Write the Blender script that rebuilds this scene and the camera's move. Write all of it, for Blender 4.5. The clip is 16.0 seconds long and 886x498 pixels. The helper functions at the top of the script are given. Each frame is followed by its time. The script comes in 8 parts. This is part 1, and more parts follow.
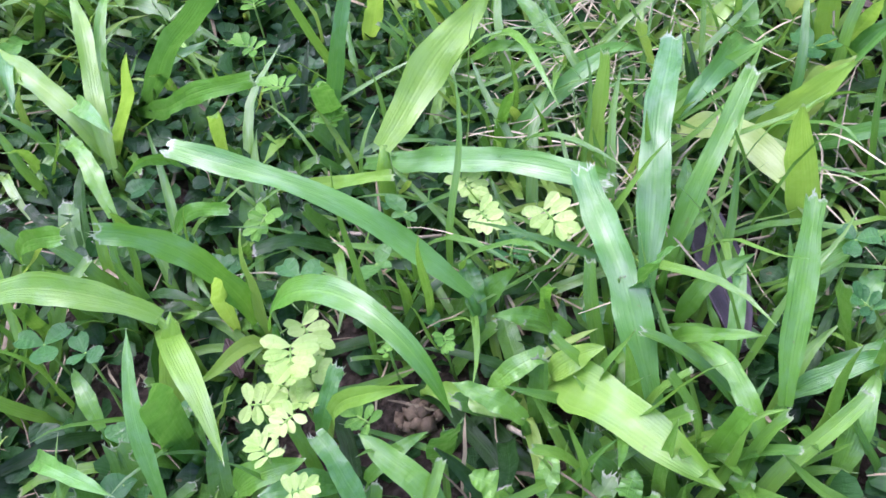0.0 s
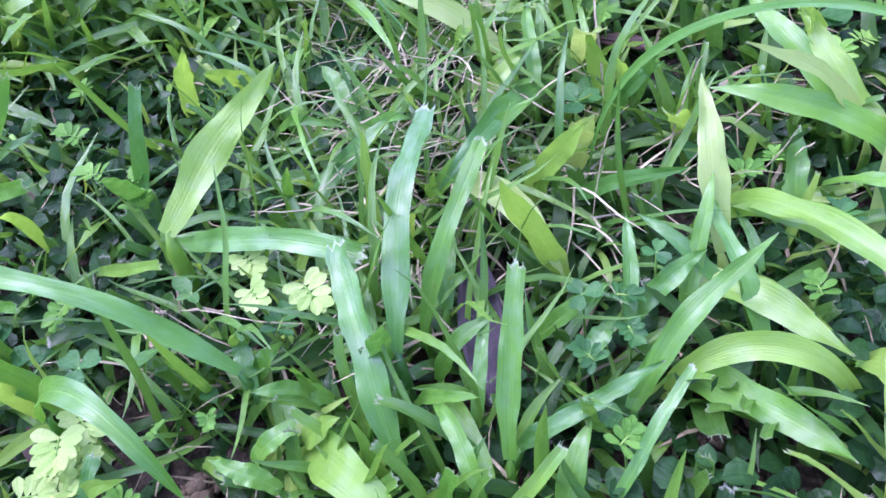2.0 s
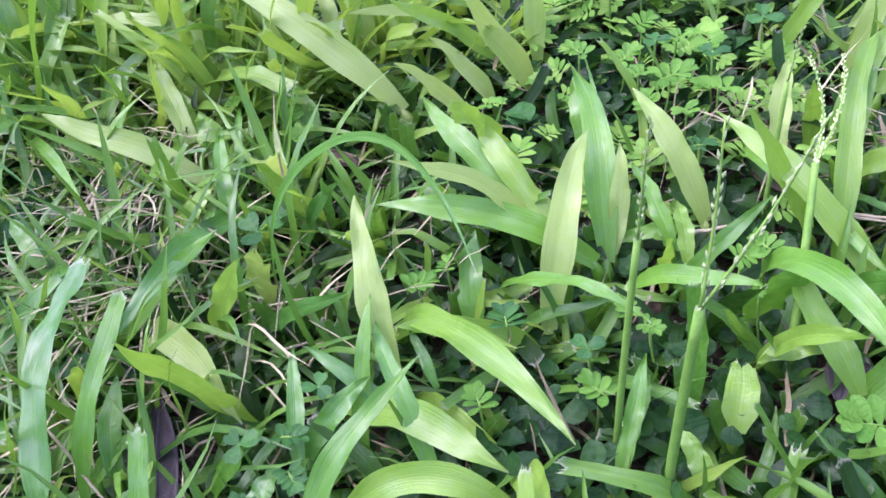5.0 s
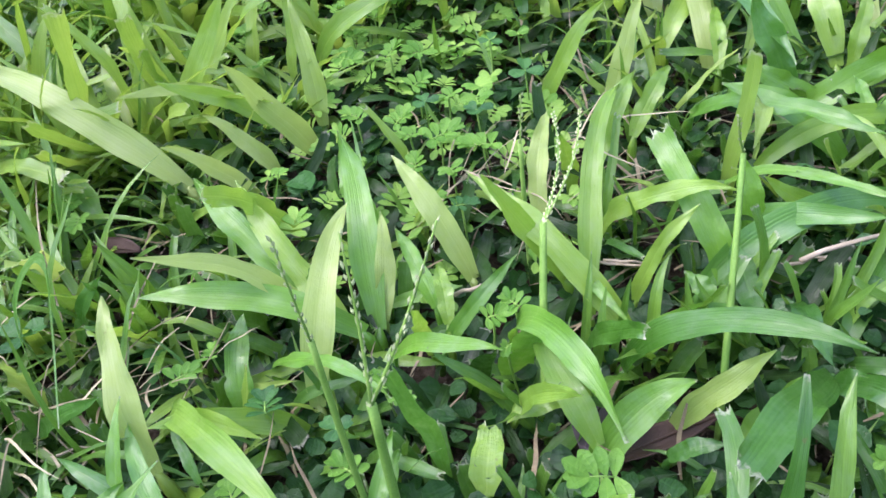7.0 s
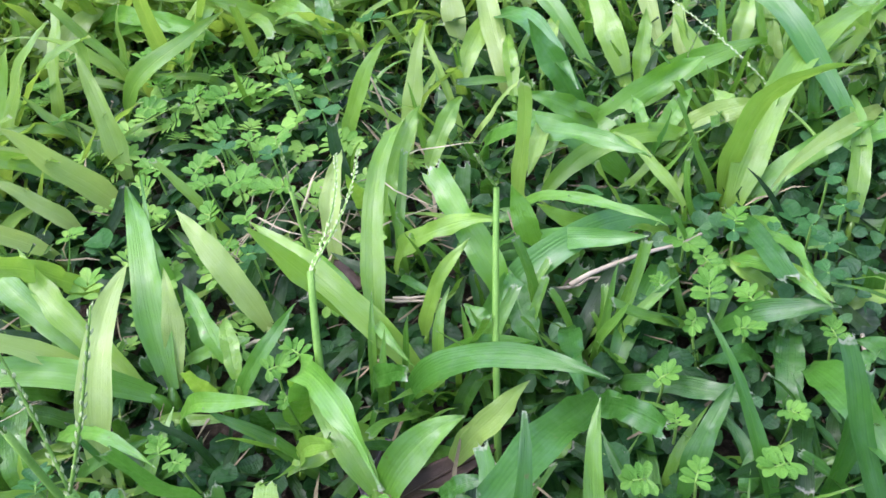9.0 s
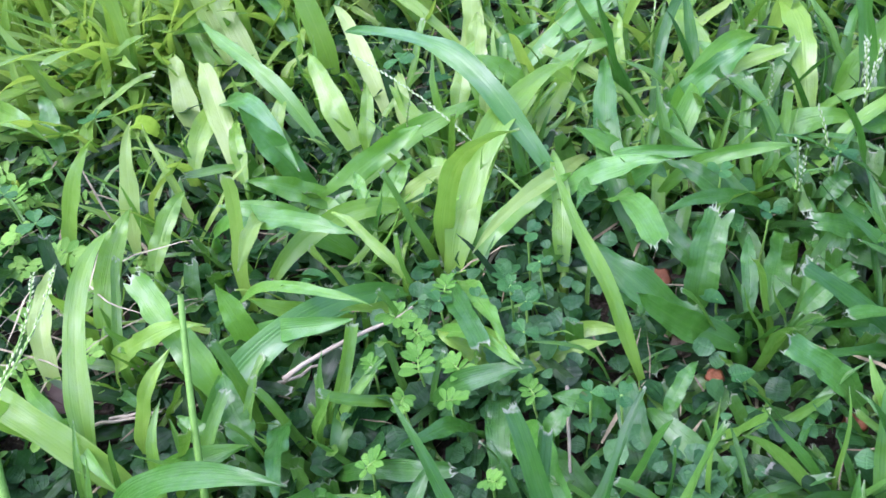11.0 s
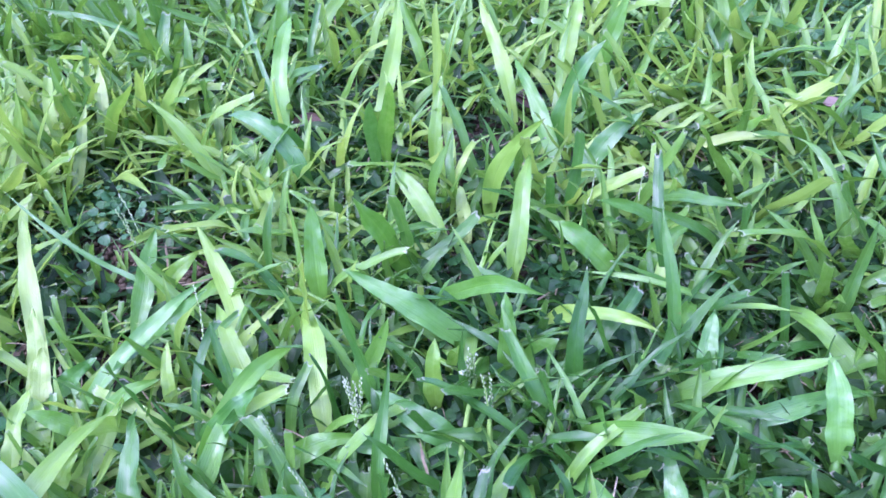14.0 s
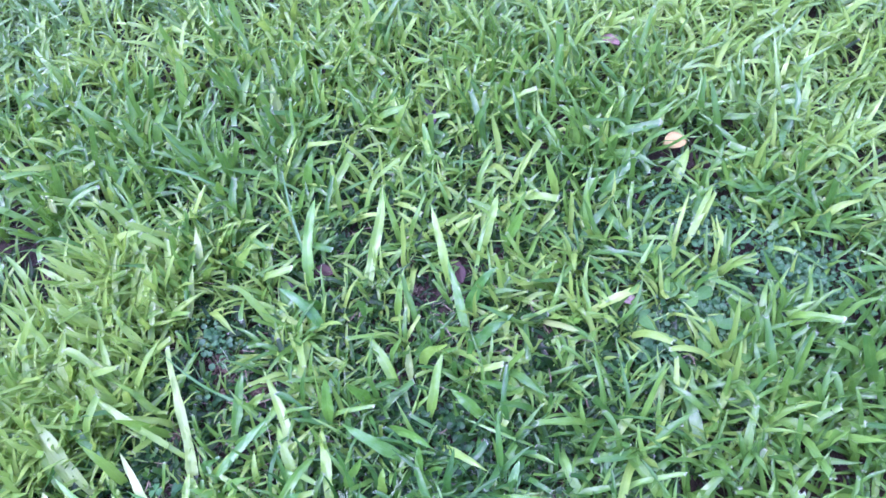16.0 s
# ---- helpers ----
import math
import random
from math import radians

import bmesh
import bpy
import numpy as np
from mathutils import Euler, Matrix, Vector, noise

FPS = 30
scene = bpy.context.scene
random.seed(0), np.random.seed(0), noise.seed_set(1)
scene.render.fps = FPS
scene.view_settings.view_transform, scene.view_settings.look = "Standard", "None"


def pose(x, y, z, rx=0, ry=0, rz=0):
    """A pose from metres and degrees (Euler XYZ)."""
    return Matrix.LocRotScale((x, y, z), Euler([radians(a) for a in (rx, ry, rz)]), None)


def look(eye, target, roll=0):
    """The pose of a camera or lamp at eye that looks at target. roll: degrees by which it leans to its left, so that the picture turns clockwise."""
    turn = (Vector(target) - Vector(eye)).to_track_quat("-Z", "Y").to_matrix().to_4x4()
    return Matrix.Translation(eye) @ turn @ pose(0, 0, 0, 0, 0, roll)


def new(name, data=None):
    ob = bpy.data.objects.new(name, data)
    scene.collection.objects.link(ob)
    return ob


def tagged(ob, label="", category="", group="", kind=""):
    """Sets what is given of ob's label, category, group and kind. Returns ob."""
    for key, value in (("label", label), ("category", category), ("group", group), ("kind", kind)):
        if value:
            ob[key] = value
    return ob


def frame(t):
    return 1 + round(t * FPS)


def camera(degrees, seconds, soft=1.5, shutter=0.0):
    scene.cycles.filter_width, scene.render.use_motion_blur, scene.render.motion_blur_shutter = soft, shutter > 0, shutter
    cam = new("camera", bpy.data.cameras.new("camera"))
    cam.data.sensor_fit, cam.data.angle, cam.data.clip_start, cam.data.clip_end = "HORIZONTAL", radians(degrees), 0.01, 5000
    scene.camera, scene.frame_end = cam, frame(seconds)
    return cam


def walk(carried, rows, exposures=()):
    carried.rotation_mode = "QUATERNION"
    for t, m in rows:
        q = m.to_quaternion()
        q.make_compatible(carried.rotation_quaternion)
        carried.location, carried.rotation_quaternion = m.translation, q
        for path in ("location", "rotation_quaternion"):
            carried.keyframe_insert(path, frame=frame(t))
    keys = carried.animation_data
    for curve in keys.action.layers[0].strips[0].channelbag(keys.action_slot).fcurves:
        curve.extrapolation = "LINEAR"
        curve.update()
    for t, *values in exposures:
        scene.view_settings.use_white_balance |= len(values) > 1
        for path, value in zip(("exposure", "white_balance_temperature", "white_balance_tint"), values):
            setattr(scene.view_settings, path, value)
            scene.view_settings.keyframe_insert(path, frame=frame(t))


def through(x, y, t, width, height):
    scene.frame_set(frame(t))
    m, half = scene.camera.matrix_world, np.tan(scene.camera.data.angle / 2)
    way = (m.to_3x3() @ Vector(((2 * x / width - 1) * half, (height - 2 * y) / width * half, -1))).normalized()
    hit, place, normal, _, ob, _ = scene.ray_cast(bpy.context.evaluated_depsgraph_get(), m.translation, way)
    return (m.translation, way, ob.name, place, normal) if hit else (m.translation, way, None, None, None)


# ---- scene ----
cam = camera(56.6, 16.0, 1.6, 0.08)

PATH = [
    (0, (0.0714, -0.0282, 0.2209), (-0.1324, 0.5918, -0.5368), -9.54),
    (0.5, (0.0878, -0.0252, 0.2260), (-0.1230, 0.5939, -0.5305), -10.93),
    (1, (0.1141, -0.0188, 0.2296), (-0.1030, 0.6016, -0.5240), -12.67),
    (1.5, (0.1299, -0.0157, 0.2348), (-0.0804, 0.6064, -0.5194), -13.32),
    (2, (0.1471, -0.0115, 0.2359), (-0.0595, 0.6167, -0.5143), -14.29),
    (2.5, (0.1591, -0.0062, 0.2378), (-0.0358, 0.6251, -0.5128), -14.65),
    (3, (0.1751, -0.0030, 0.2412), (-0.0105, 0.6414, -0.5006), -15.21),
    (5.3, (0.2252, 0.0105, 0.2266), (0.1691, 0.7241, -0.4717), -13.01),
    (5.5, (0.2298, 0.0110, 0.2282), (0.1849, 0.7269, -0.4686), -13.12),
    (6, (0.2464, 0.0126, 0.2298), (0.2301, 0.7323, -0.4643), -13.18),
    (6.5, (0.2610, 0.0135, 0.2315), (0.2721, 0.7334, -0.4625), -13.07),
    (7, (0.2731, 0.0125, 0.2324), (0.3064, 0.7296, -0.4638), -12.83),
    (7.5, (0.2821, 0.0111, 0.2338), (0.3359, 0.7275, -0.4618), -12.62),
    (8, (0.2905, 0.0101, 0.2343), (0.3664, 0.7246, -0.4612), -12.43),
    (8.5, (0.3037, 0.0081, 0.2348), (0.4060, 0.7170, -0.4631), -12.22),
    (9, (0.3214, 0.0065, 0.2316), (0.4494, 0.7111, -0.4664), -12.47),
    (9.5, (0.3364, 0.0060, 0.2299), (0.4901, 0.7054, -0.4680), -13.25),
    (10, (0.3536, 0.0027, 0.2287), (0.5540, 0.6971, -0.4624), -12.88),
    (12.3, (0.4137, -0.0122, 0.2326), (0.7917, 0.6295, -0.4348), -10.47),
    (12.5, (0.4247, -0.0129, 0.2394), (0.8117, 0.6238, -0.4277), -10.59),
    (13, (0.4525, -0.0227, 0.2617), (0.8731, 0.6040, -0.3942), -10.13),
    (13.5, (0.4855, -0.0384, 0.2972), (0.9518, 0.5666, -0.3482), -8.95),
    (14, (0.5071, -0.0565, 0.3271), (1.0276, 0.5155, -0.3069), -7.56),
    (14.5, (0.5129, -0.0780, 0.3670), (1.0380, 0.4917, -0.2652), -7.65),
    (15, (0.5265, -0.1013, 0.4954), (1.0010, 0.4421, -0.1972), -8.51),
    (15.5, (0.5435, -0.1353, 0.6659), (0.9470, 0.3560, -0.1060), -7.59),
    (16, (0.5530, -0.1655, 0.8282), (0.9255, 0.3142, 0.0338), -8.23),
]
walk(cam, [(t, look(eye, target, roll)) for t, eye, target, roll in PATH], exposures=[(0, 1.74, 5350, 39), (2, 1.72, 5000, 48), (3, 1.70, 4950, 50), (5.5, 1.54, 5600, 34), (7, 1.50, 5700, 29), (9, 1.50, 5550, 24), (10, 1.56, 5400, 25), (12.5, 1.67, 4950, 43), (13.5, 1.76, 4800, 50), (15, 1.86, 4760, 61), (16, 1.82, 4690, 66)])

# ---- light ----
world = bpy.data.worlds.new("world")
scene.world = world
world.use_nodes = True
wn = world.node_tree
sky = wn.nodes.new("ShaderNodeTexSky")
sky.sky_type = "NISHITA"
sky.sun_disc = False
sky.sun_elevation = radians(67)
sky.sun_rotation = radians(-66)
sky.air_density, sky.dust_density, sky.ozone_density = 1.0, 4.0, 1.0
wn.links.new(sky.outputs[0], wn.nodes["Background"].inputs[0])
wn.nodes["Background"].inputs[1].default_value = 0.15
sun = new("sun", bpy.data.lights.new("sun", "SUN"))
sun.data.energy, sun.data.angle, sun.data.color = 1.25, radians(100), (1.0, 0.97, 0.92)
sun.matrix_world = look((-1.1, 0.5, 3.0), (0, 0, 0))

# ---- materials ----
def material(name):
    mat = bpy.data.materials.new(name)
    mat.use_nodes = True
    tree = mat.node_tree
    tree.nodes.clear()
    return mat, tree


def node(tree, kind, inputs=None, **attrs):
    n = tree.nodes.new(kind)
    for k, v in attrs.items():
        setattr(n, k, v)
    for k, v in (inputs or {}).items():
        if isinstance(v, bpy.types.NodeSocket):
            tree.links.new(v, n.inputs[k])
        else:
            n.inputs[k].default_value = v
    return n


def calc(tree, op, a, b=0.0, c=0.0):
    return node(tree, "ShaderNodeMath", {0: a, 1: b, 2: c}, operation=op).outputs[0]


def blend(tree, fac, a, b):
    n = node(tree, "ShaderNodeMix", data_type="RGBA")
    for key, v in (("Factor_Float", fac), ("A_Color", a), ("B_Color", b)):
        sock = next(s for s in n.inputs if s.identifier == key)
        if isinstance(v, bpy.types.NodeSocket):
            tree.links.new(v, sock)
        else:
            sock.default_value = v
    return next(s for s in n.outputs if s.identifier == "Result_Color")


def spread(tree, value, lo, hi, to_lo=0.0, to_hi=1.0):
    return node(tree, "ShaderNodeMapRange", {0: value, 1: lo, 2: hi, 3: to_lo, 4: to_hi}).outputs[0]


def leaf_material(name, dark, light, veins=9.0, through=0.36, rough=0.38, by_island=False, gloss=1.0):
    """A blade or leaf: uneven parallel veins, a soft midrib, blotches, a patchy wax film, light passing through."""
    mat, t = material(name)
    uv = node(t, "ShaderNodeTexCoord").outputs["UV"]
    xyz = node(t, "ShaderNodeSeparateXYZ", {0: uv})
    u, v = xyz.outputs[0], xyz.outputs[1]
    if by_island:
        rnd = node(t, "ShaderNodeNewGeometry").outputs["Random Per Island"]
    else:
        rnd = node(t, "ShaderNodeObjectInfo").outputs["Random"]
    geo = node(t, "ShaderNodeNewGeometry").outputs["Position"]
    patch = node(t, "ShaderNodeTexNoise", {"Vector": geo, "Scale": 55.0, "Detail": 3.0}).outputs[0]
    fine = node(t, "ShaderNodeTexNoise", {"Vector": geo, "Scale": 900.0, "Detail": 2.0}).outputs[0]
    off = calc(t, "ABSOLUTE", calc(t, "SUBTRACT", u, 0.5))
    seed = calc(t, "MULTIPLY", rnd, 60.0)
    # veins of uneven strength: noise drawn out along the blade, and an even comb beneath it
    lines = node(t, "ShaderNodeTexNoise", {"Vector": node(t, "ShaderNodeCombineXYZ", {0: calc(t, "MULTIPLY", u, veins * 2.2), 1: calc(t, "MULTIPLY", v, 1.3), 2: seed}).outputs[0], "Scale": 1.0, "Detail": 2.0}).outputs[0]
    comb = calc(t, "SINE", calc(t, "MULTIPLY", u, 2 * math.pi * veins))
    vein = calc(t, "ADD", spread(t, lines, 0.3, 0.7, -1.0, 1.0), calc(t, "MULTIPLY", comb, 0.2))
    rib = calc(t, "SUBTRACT", 1.0, node(t, "ShaderNodeMapRange", {0: off, 1: 0.0, 2: 0.075, 3: 0.0, 4: 1.0}, interpolation_type="SMOOTHSTEP").outputs[0])
    edge = spread(t, off, 0.46, 0.5)
    tone = calc(t, "ADD", calc(t, "MULTIPLY", rnd, 0.62), calc(t, "MULTIPLY", spread(t, patch, 0.3, 0.7), 0.34))
    tone = calc(t, "ADD", tone, calc(t, "MULTIPLY", vein, 0.125))
    tone = calc(t, "SUBTRACT", tone, calc(t, "MULTIPLY", v, 0.10))
    tone = calc(t, "ADD", tone, calc(t, "MULTIPLY", calc(t, "ADD", rib, calc(t, "MULTIPLY", edge, 0.7)), 0.16))
    col = blend(t, calc(t, "ADD", tone, 0.02), (*dark, 1), (*light, 1))
    spot = spread(t, node(t, "ShaderNodeTexNoise", {"Vector": geo, "Scale": 260.0, "Detail": 2.0}).outputs[0], 0.74, 0.79)
    col = blend(t, calc(t, "MULTIPLY", spot, 0.5), col, (0.16, 0.11, 0.04, 1))
    tip = calc(t, "MULTIPLY", spread(t, calc(t, "ADD", v, calc(t, "MULTIPLY", calc(t, "SUBTRACT", fine, 0.5), 0.06)), 0.978, 0.995), 0.55)
    col = blend(t, tip, col, (0.5, 0.49, 0.37, 1))
    wrap = node(t, "ShaderNodeCombineXYZ", {0: calc(t, "MULTIPLY", u, 2.2), 1: calc(t, "MULTIPLY", v, 11.0), 2: seed}).outputs[0]
    crease = node(t, "ShaderNodeTexNoise", {"Vector": wrap, "Scale": 1.0, "Detail": 3.0}).outputs[0]
    height = calc(t, "ADD", calc(t, "MULTIPLY", vein, 0.19), calc(t, "MULTIPLY", fine, 0.35))
    height = calc(t, "ADD", height, calc(t, "MULTIPLY", crease, 2.1))
    height = calc(t, "SUBTRACT", height, calc(t, "MULTIPLY", rib, 0.28))
    bump = node(t, "ShaderNodeBump", {"Height": height, "Strength": 0.5, "Distance": 0.0005}).outputs[0]
    film = spread(t, calc(t, "ADD", crease, calc(t, "MULTIPLY", vein, 0.03)), 0.40, 0.64, 0.06, 1.0)
    bsdf = node(t, "ShaderNodeBsdfPrincipled", {"Base Color": col, "Normal": bump, "IOR": 1.5, "Specular IOR Level": 0.5 * gloss, "Coat Weight": calc(t, "MULTIPLY", film, min(1.0, 0.95 * gloss)), "Coat Roughness": 0.28, "Coat IOR": 1.6,
                                                "Roughness": spread(t, fine, 0.3, 0.7, rough - 0.06, rough + 0.1)})
    thru = node(t, "ShaderNodeBsdfTranslucent", {"Color": blend(t, 0.5, col, (light[0] * 1.15, light[1] * 1.1, light[2] * 0.5, 1)), "Normal": bump})
    mix = node(t, "ShaderNodeMixShader", {0: through, 1: bsdf.outputs[0], 2: thru.outputs[0]})
    node(t, "ShaderNodeOutputMaterial", {0: mix.outputs[0]})
    return mat


def dry_material(name, a, b, rough=0.75, scale=160.0, by_island=False):
    """Dead leaf, straw, twig, soil crumbs: two tones broken up at two scales."""
    mat, t = material(name)
    geo = node(t, "ShaderNodeNewGeometry")
    rnd = geo.outputs["Random Per Island"] if by_island else node(t, "ShaderNodeObjectInfo").outputs["Random"]
    big = node(t, "ShaderNodeTexNoise", {"Vector": geo.outputs["Position"], "Scale": scale, "Detail": 4.0}).outputs[0]
    small = node(t, "ShaderNodeTexNoise", {"Vector": geo.outputs["Position"], "Scale": scale * 9, "Detail": 2.0}).outputs[0]
    tone = calc(t, "ADD", calc(t, "MULTIPLY", rnd, 0.6), calc(t, "MULTIPLY", spread(t, big, 0.3, 0.7), 0.4))
    tone = calc(t, "ADD", tone, calc(t, "MULTIPLY", calc(t, "SUBTRACT", small, 0.5), 0.5))
    bump = node(t, "ShaderNodeBump", {"Height": calc(t, "ADD", big, calc(t, "MULTIPLY", small, 0.4)), "Strength": 0.6, "Distance": 0.001}).outputs[0]
    bsdf = node(t, "ShaderNodeBsdfPrincipled", {"Base Color": blend(t, tone, (*a, 1), (*b, 1)), "Roughness": rough, "Normal": bump, "Specular IOR Level": 0.3})
    node(t, "ShaderNodeOutputMaterial", {0: bsdf.outputs[0]})
    return mat


BLUE = leaf_material("blue_green_blade", (0.055, 0.185, 0.024), (0.14, 0.34, 0.045), through=0.32, gloss=1.05)
MID = leaf_material("green_blade", (0.08, 0.235, 0.02), (0.19, 0.41, 0.04), through=0.4, gloss=1.05)
DEEP_LEAF = leaf_material("deep_green_leaf", (0.028, 0.11, 0.012), (0.082, 0.23, 0.022), through=0.32, gloss=0.85)
LIME = leaf_material("yellow_green_blade", (0.15, 0.33, 0.028), (0.31, 0.50, 0.068), through=0.44, gloss=1.05)
PALE = leaf_material("pale_yellow_blade", (0.26, 0.41, 0.075), (0.43, 0.56, 0.16), through=0.44, gloss=0.85)
FILL = leaf_material("lawn_blade", (0.045, 0.155, 0.02), (0.20, 0.39, 0.042), gloss=0.9, by_island=True)
FAR = leaf_material("outer_lawn_blade", (0.065, 0.195, 0.028), (0.26, 0.43, 0.075), gloss=1.1, by_island=True)
LIGHT = leaf_material("light_lawn_blade", (0.13, 0.29, 0.03), (0.34, 0.50, 0.08), through=0.42, gloss=0.75, by_island=True)
DEEP = leaf_material("deep_green_blade", (0.024, 0.10, 0.014), (0.095, 0.26, 0.026), gloss=0.85, by_island=True)
CARPET = leaf_material("carpet_leaflet", (0.12, 0.32, 0.04), (0.36, 0.58, 0.11), veins=2.0, rough=0.5, gloss=0.3, by_island=True)
TEAL = leaf_material("bluish_carpet_leaf", (0.03, 0.105, 0.03), (0.10, 0.245, 0.068), veins=2.0, rough=0.5, gloss=0.6, by_island=True)
STUB = leaf_material("mown_stub", (0.035, 0.12, 0.014), (0.13, 0.29, 0.035), gloss=0.8, by_island=True)
# low blades: lawn green darkened so the colour carries the shade of the gaps
LOW = leaf_material("low_shaded_blade", (0.007, 0.026, 0.005), (0.04, 0.12, 0.013), rough=0.45, gloss=0.4, by_island=True)
CLOVER = leaf_material("clover_leaf", (0.024, 0.10, 0.026), (0.075, 0.225, 0.042), veins=3.0, rough=0.5, gloss=0.4)
SPRIG = leaf_material("sprig_leaf", (0.08, 0.23, 0.025), (0.19, 0.39, 0.055), veins=2.0, rough=0.5, gloss=0.3)
SEEDLING = leaf_material("seedling_leaf", (0.05, 0.16, 0.028), (0.13, 0.29, 0.05), veins=3.0, rough=0.5, gloss=0.5)
YOUNG = leaf_material("young_sprig_leaf", (0.27, 0.45, 0.09), (0.52, 0.64, 0.22), veins=2.0, rough=0.5, gloss=0.3)
# dark green creeping leaf, albedo cut further to put undergrowth shade into it
MAT_LEAF = leaf_material("shaded_cover_leaf", (0.007, 0.032, 0.009), (0.04, 0.13, 0.024), veins=2.0, rough=0.5, gloss=0.4, by_island=True)
STEM = dry_material("green_stem", (0.12, 0.26, 0.035), (0.26, 0.42, 0.08), rough=0.5)
STRAW = dry_material("dry_straw", (0.05, 0.038, 0.02), (0.32, 0.27, 0.15), by_island=True)
TANGLE = dry_material("dry_tangle", (0.10, 0.085, 0.045), (0.50, 0.45, 0.27), by_island=True)
PALE_STRAW = dry_material("pale_dry_straw", (0.24, 0.19, 0.12), (0.50, 0.44, 0.31))
BROWN = dry_material("brown_leaf", (0.032, 0.019, 0.014), (0.08, 0.048, 0.03), rough=0.55)
PURPLE = dry_material("purplish_dead_leaf", (0.045, 0.034, 0.042), (0.11, 0.085, 0.095), rough=0.55)
CRUMB = dry_material("soil_crumb", (0.045, 0.034, 0.02), (0.15, 0.112, 0.065), rough=0.9, by_island=True)
CAP = dry_material("orange_cap", (0.11, 0.036, 0.013), (0.20, 0.075, 0.026), rough=0.6)
SEED = dry_material("seed_head", (0.30, 0.38, 0.14), (0.52, 0.57, 0.30), rough=0.7)
PALE_SEED = dry_material("pale_seed_head", (0.30, 0.38, 0.18), (0.55, 0.60, 0.38), rough=0.7)
TAN = dry_material("tan_dead_leaf", (0.26, 0.17, 0.13), (0.44, 0.32, 0.26), rough=0.6)
YELLOW = dry_material("yellow_dead_leaf", (0.33, 0.25, 0.07), (0.47, 0.37, 0.13), rough=0.6)


def soil_material():
    mat, t = material("soil")
    geo = node(t, "ShaderNodeNewGeometry").outputs["Position"]
    big = node(t, "ShaderNodeTexNoise", {"Vector": geo, "Scale": 22.0, "Detail": 5.0}).outputs[0]
    small = node(t, "ShaderNodeTexNoise", {"Vector": geo, "Scale": 420.0, "Detail": 4.0}).outputs[0]
    col = blend(t, spread(t, big, 0.35, 0.65), (0.012, 0.009, 0.006, 1), (0.034, 0.025, 0.016, 1))
    col = blend(t, spread(t, small, 0.45, 0.75), col, (0.07, 0.054, 0.037, 1))
    away = node(t, "ShaderNodeVectorMath", {0: geo, 1: (1.0, 0.7, 0.0)}, operation="DISTANCE").outputs["Value"]
    sward = blend(t, big, (0.025, 0.075, 0.018, 1), (0.065, 0.15, 0.032, 1))
    col = blend(t, calc(t, "MULTIPLY", spread(t, away, 1.4, 1.9), 0.8), col, sward)
    bump = node(t, "ShaderNodeBump", {"Height": calc(t, "ADD", big, calc(t, "MULTIPLY", small, 0.5)), "Strength": 0.9, "Distance": 0.004}).outputs[0]
    bsdf = node(t, "ShaderNodeBsdfPrincipled", {"Base Color": col, "Roughness": 0.9, "Normal": bump, "Specular IOR Level": 0.2})
    node(t, "ShaderNodeOutputMaterial", {0: bsdf.outputs[0]})
    return mat


SOIL = soil_material()

# ---- kit ----
rng = np.random.default_rng(7)


def mesh_of(name, verts, faces, uvs, mat, smooth=True):
    """A mesh from vertices, faces and one uv a vertex."""
    me = bpy.data.meshes.new(name)
    me.from_pydata([tuple(v) for v in verts], [], faces)
    if uvs is not None:
        layer = me.uv_layers.new(name="UVMap")
        index = np.empty(len(me.loops), int)
        me.loops.foreach_get("vertex_index", index)
        layer.data.foreach_set("uv", np.asarray(uvs, float)[index].ravel())
    if smooth:
        me.polygons.foreach_set("use_smooth", np.ones(len(me.polygons), bool))
    me.materials.append(mat)
    me.update()
    return me


def part(name, me, parent, m=None, label=""):
    """A mesh as one object under a thing, at the pose m in the thing's own frame."""
    ob = new(name, me)
    ob.parent = parent
    if m is not None:
        ob.matrix_basis = m
    return tagged(ob, label)


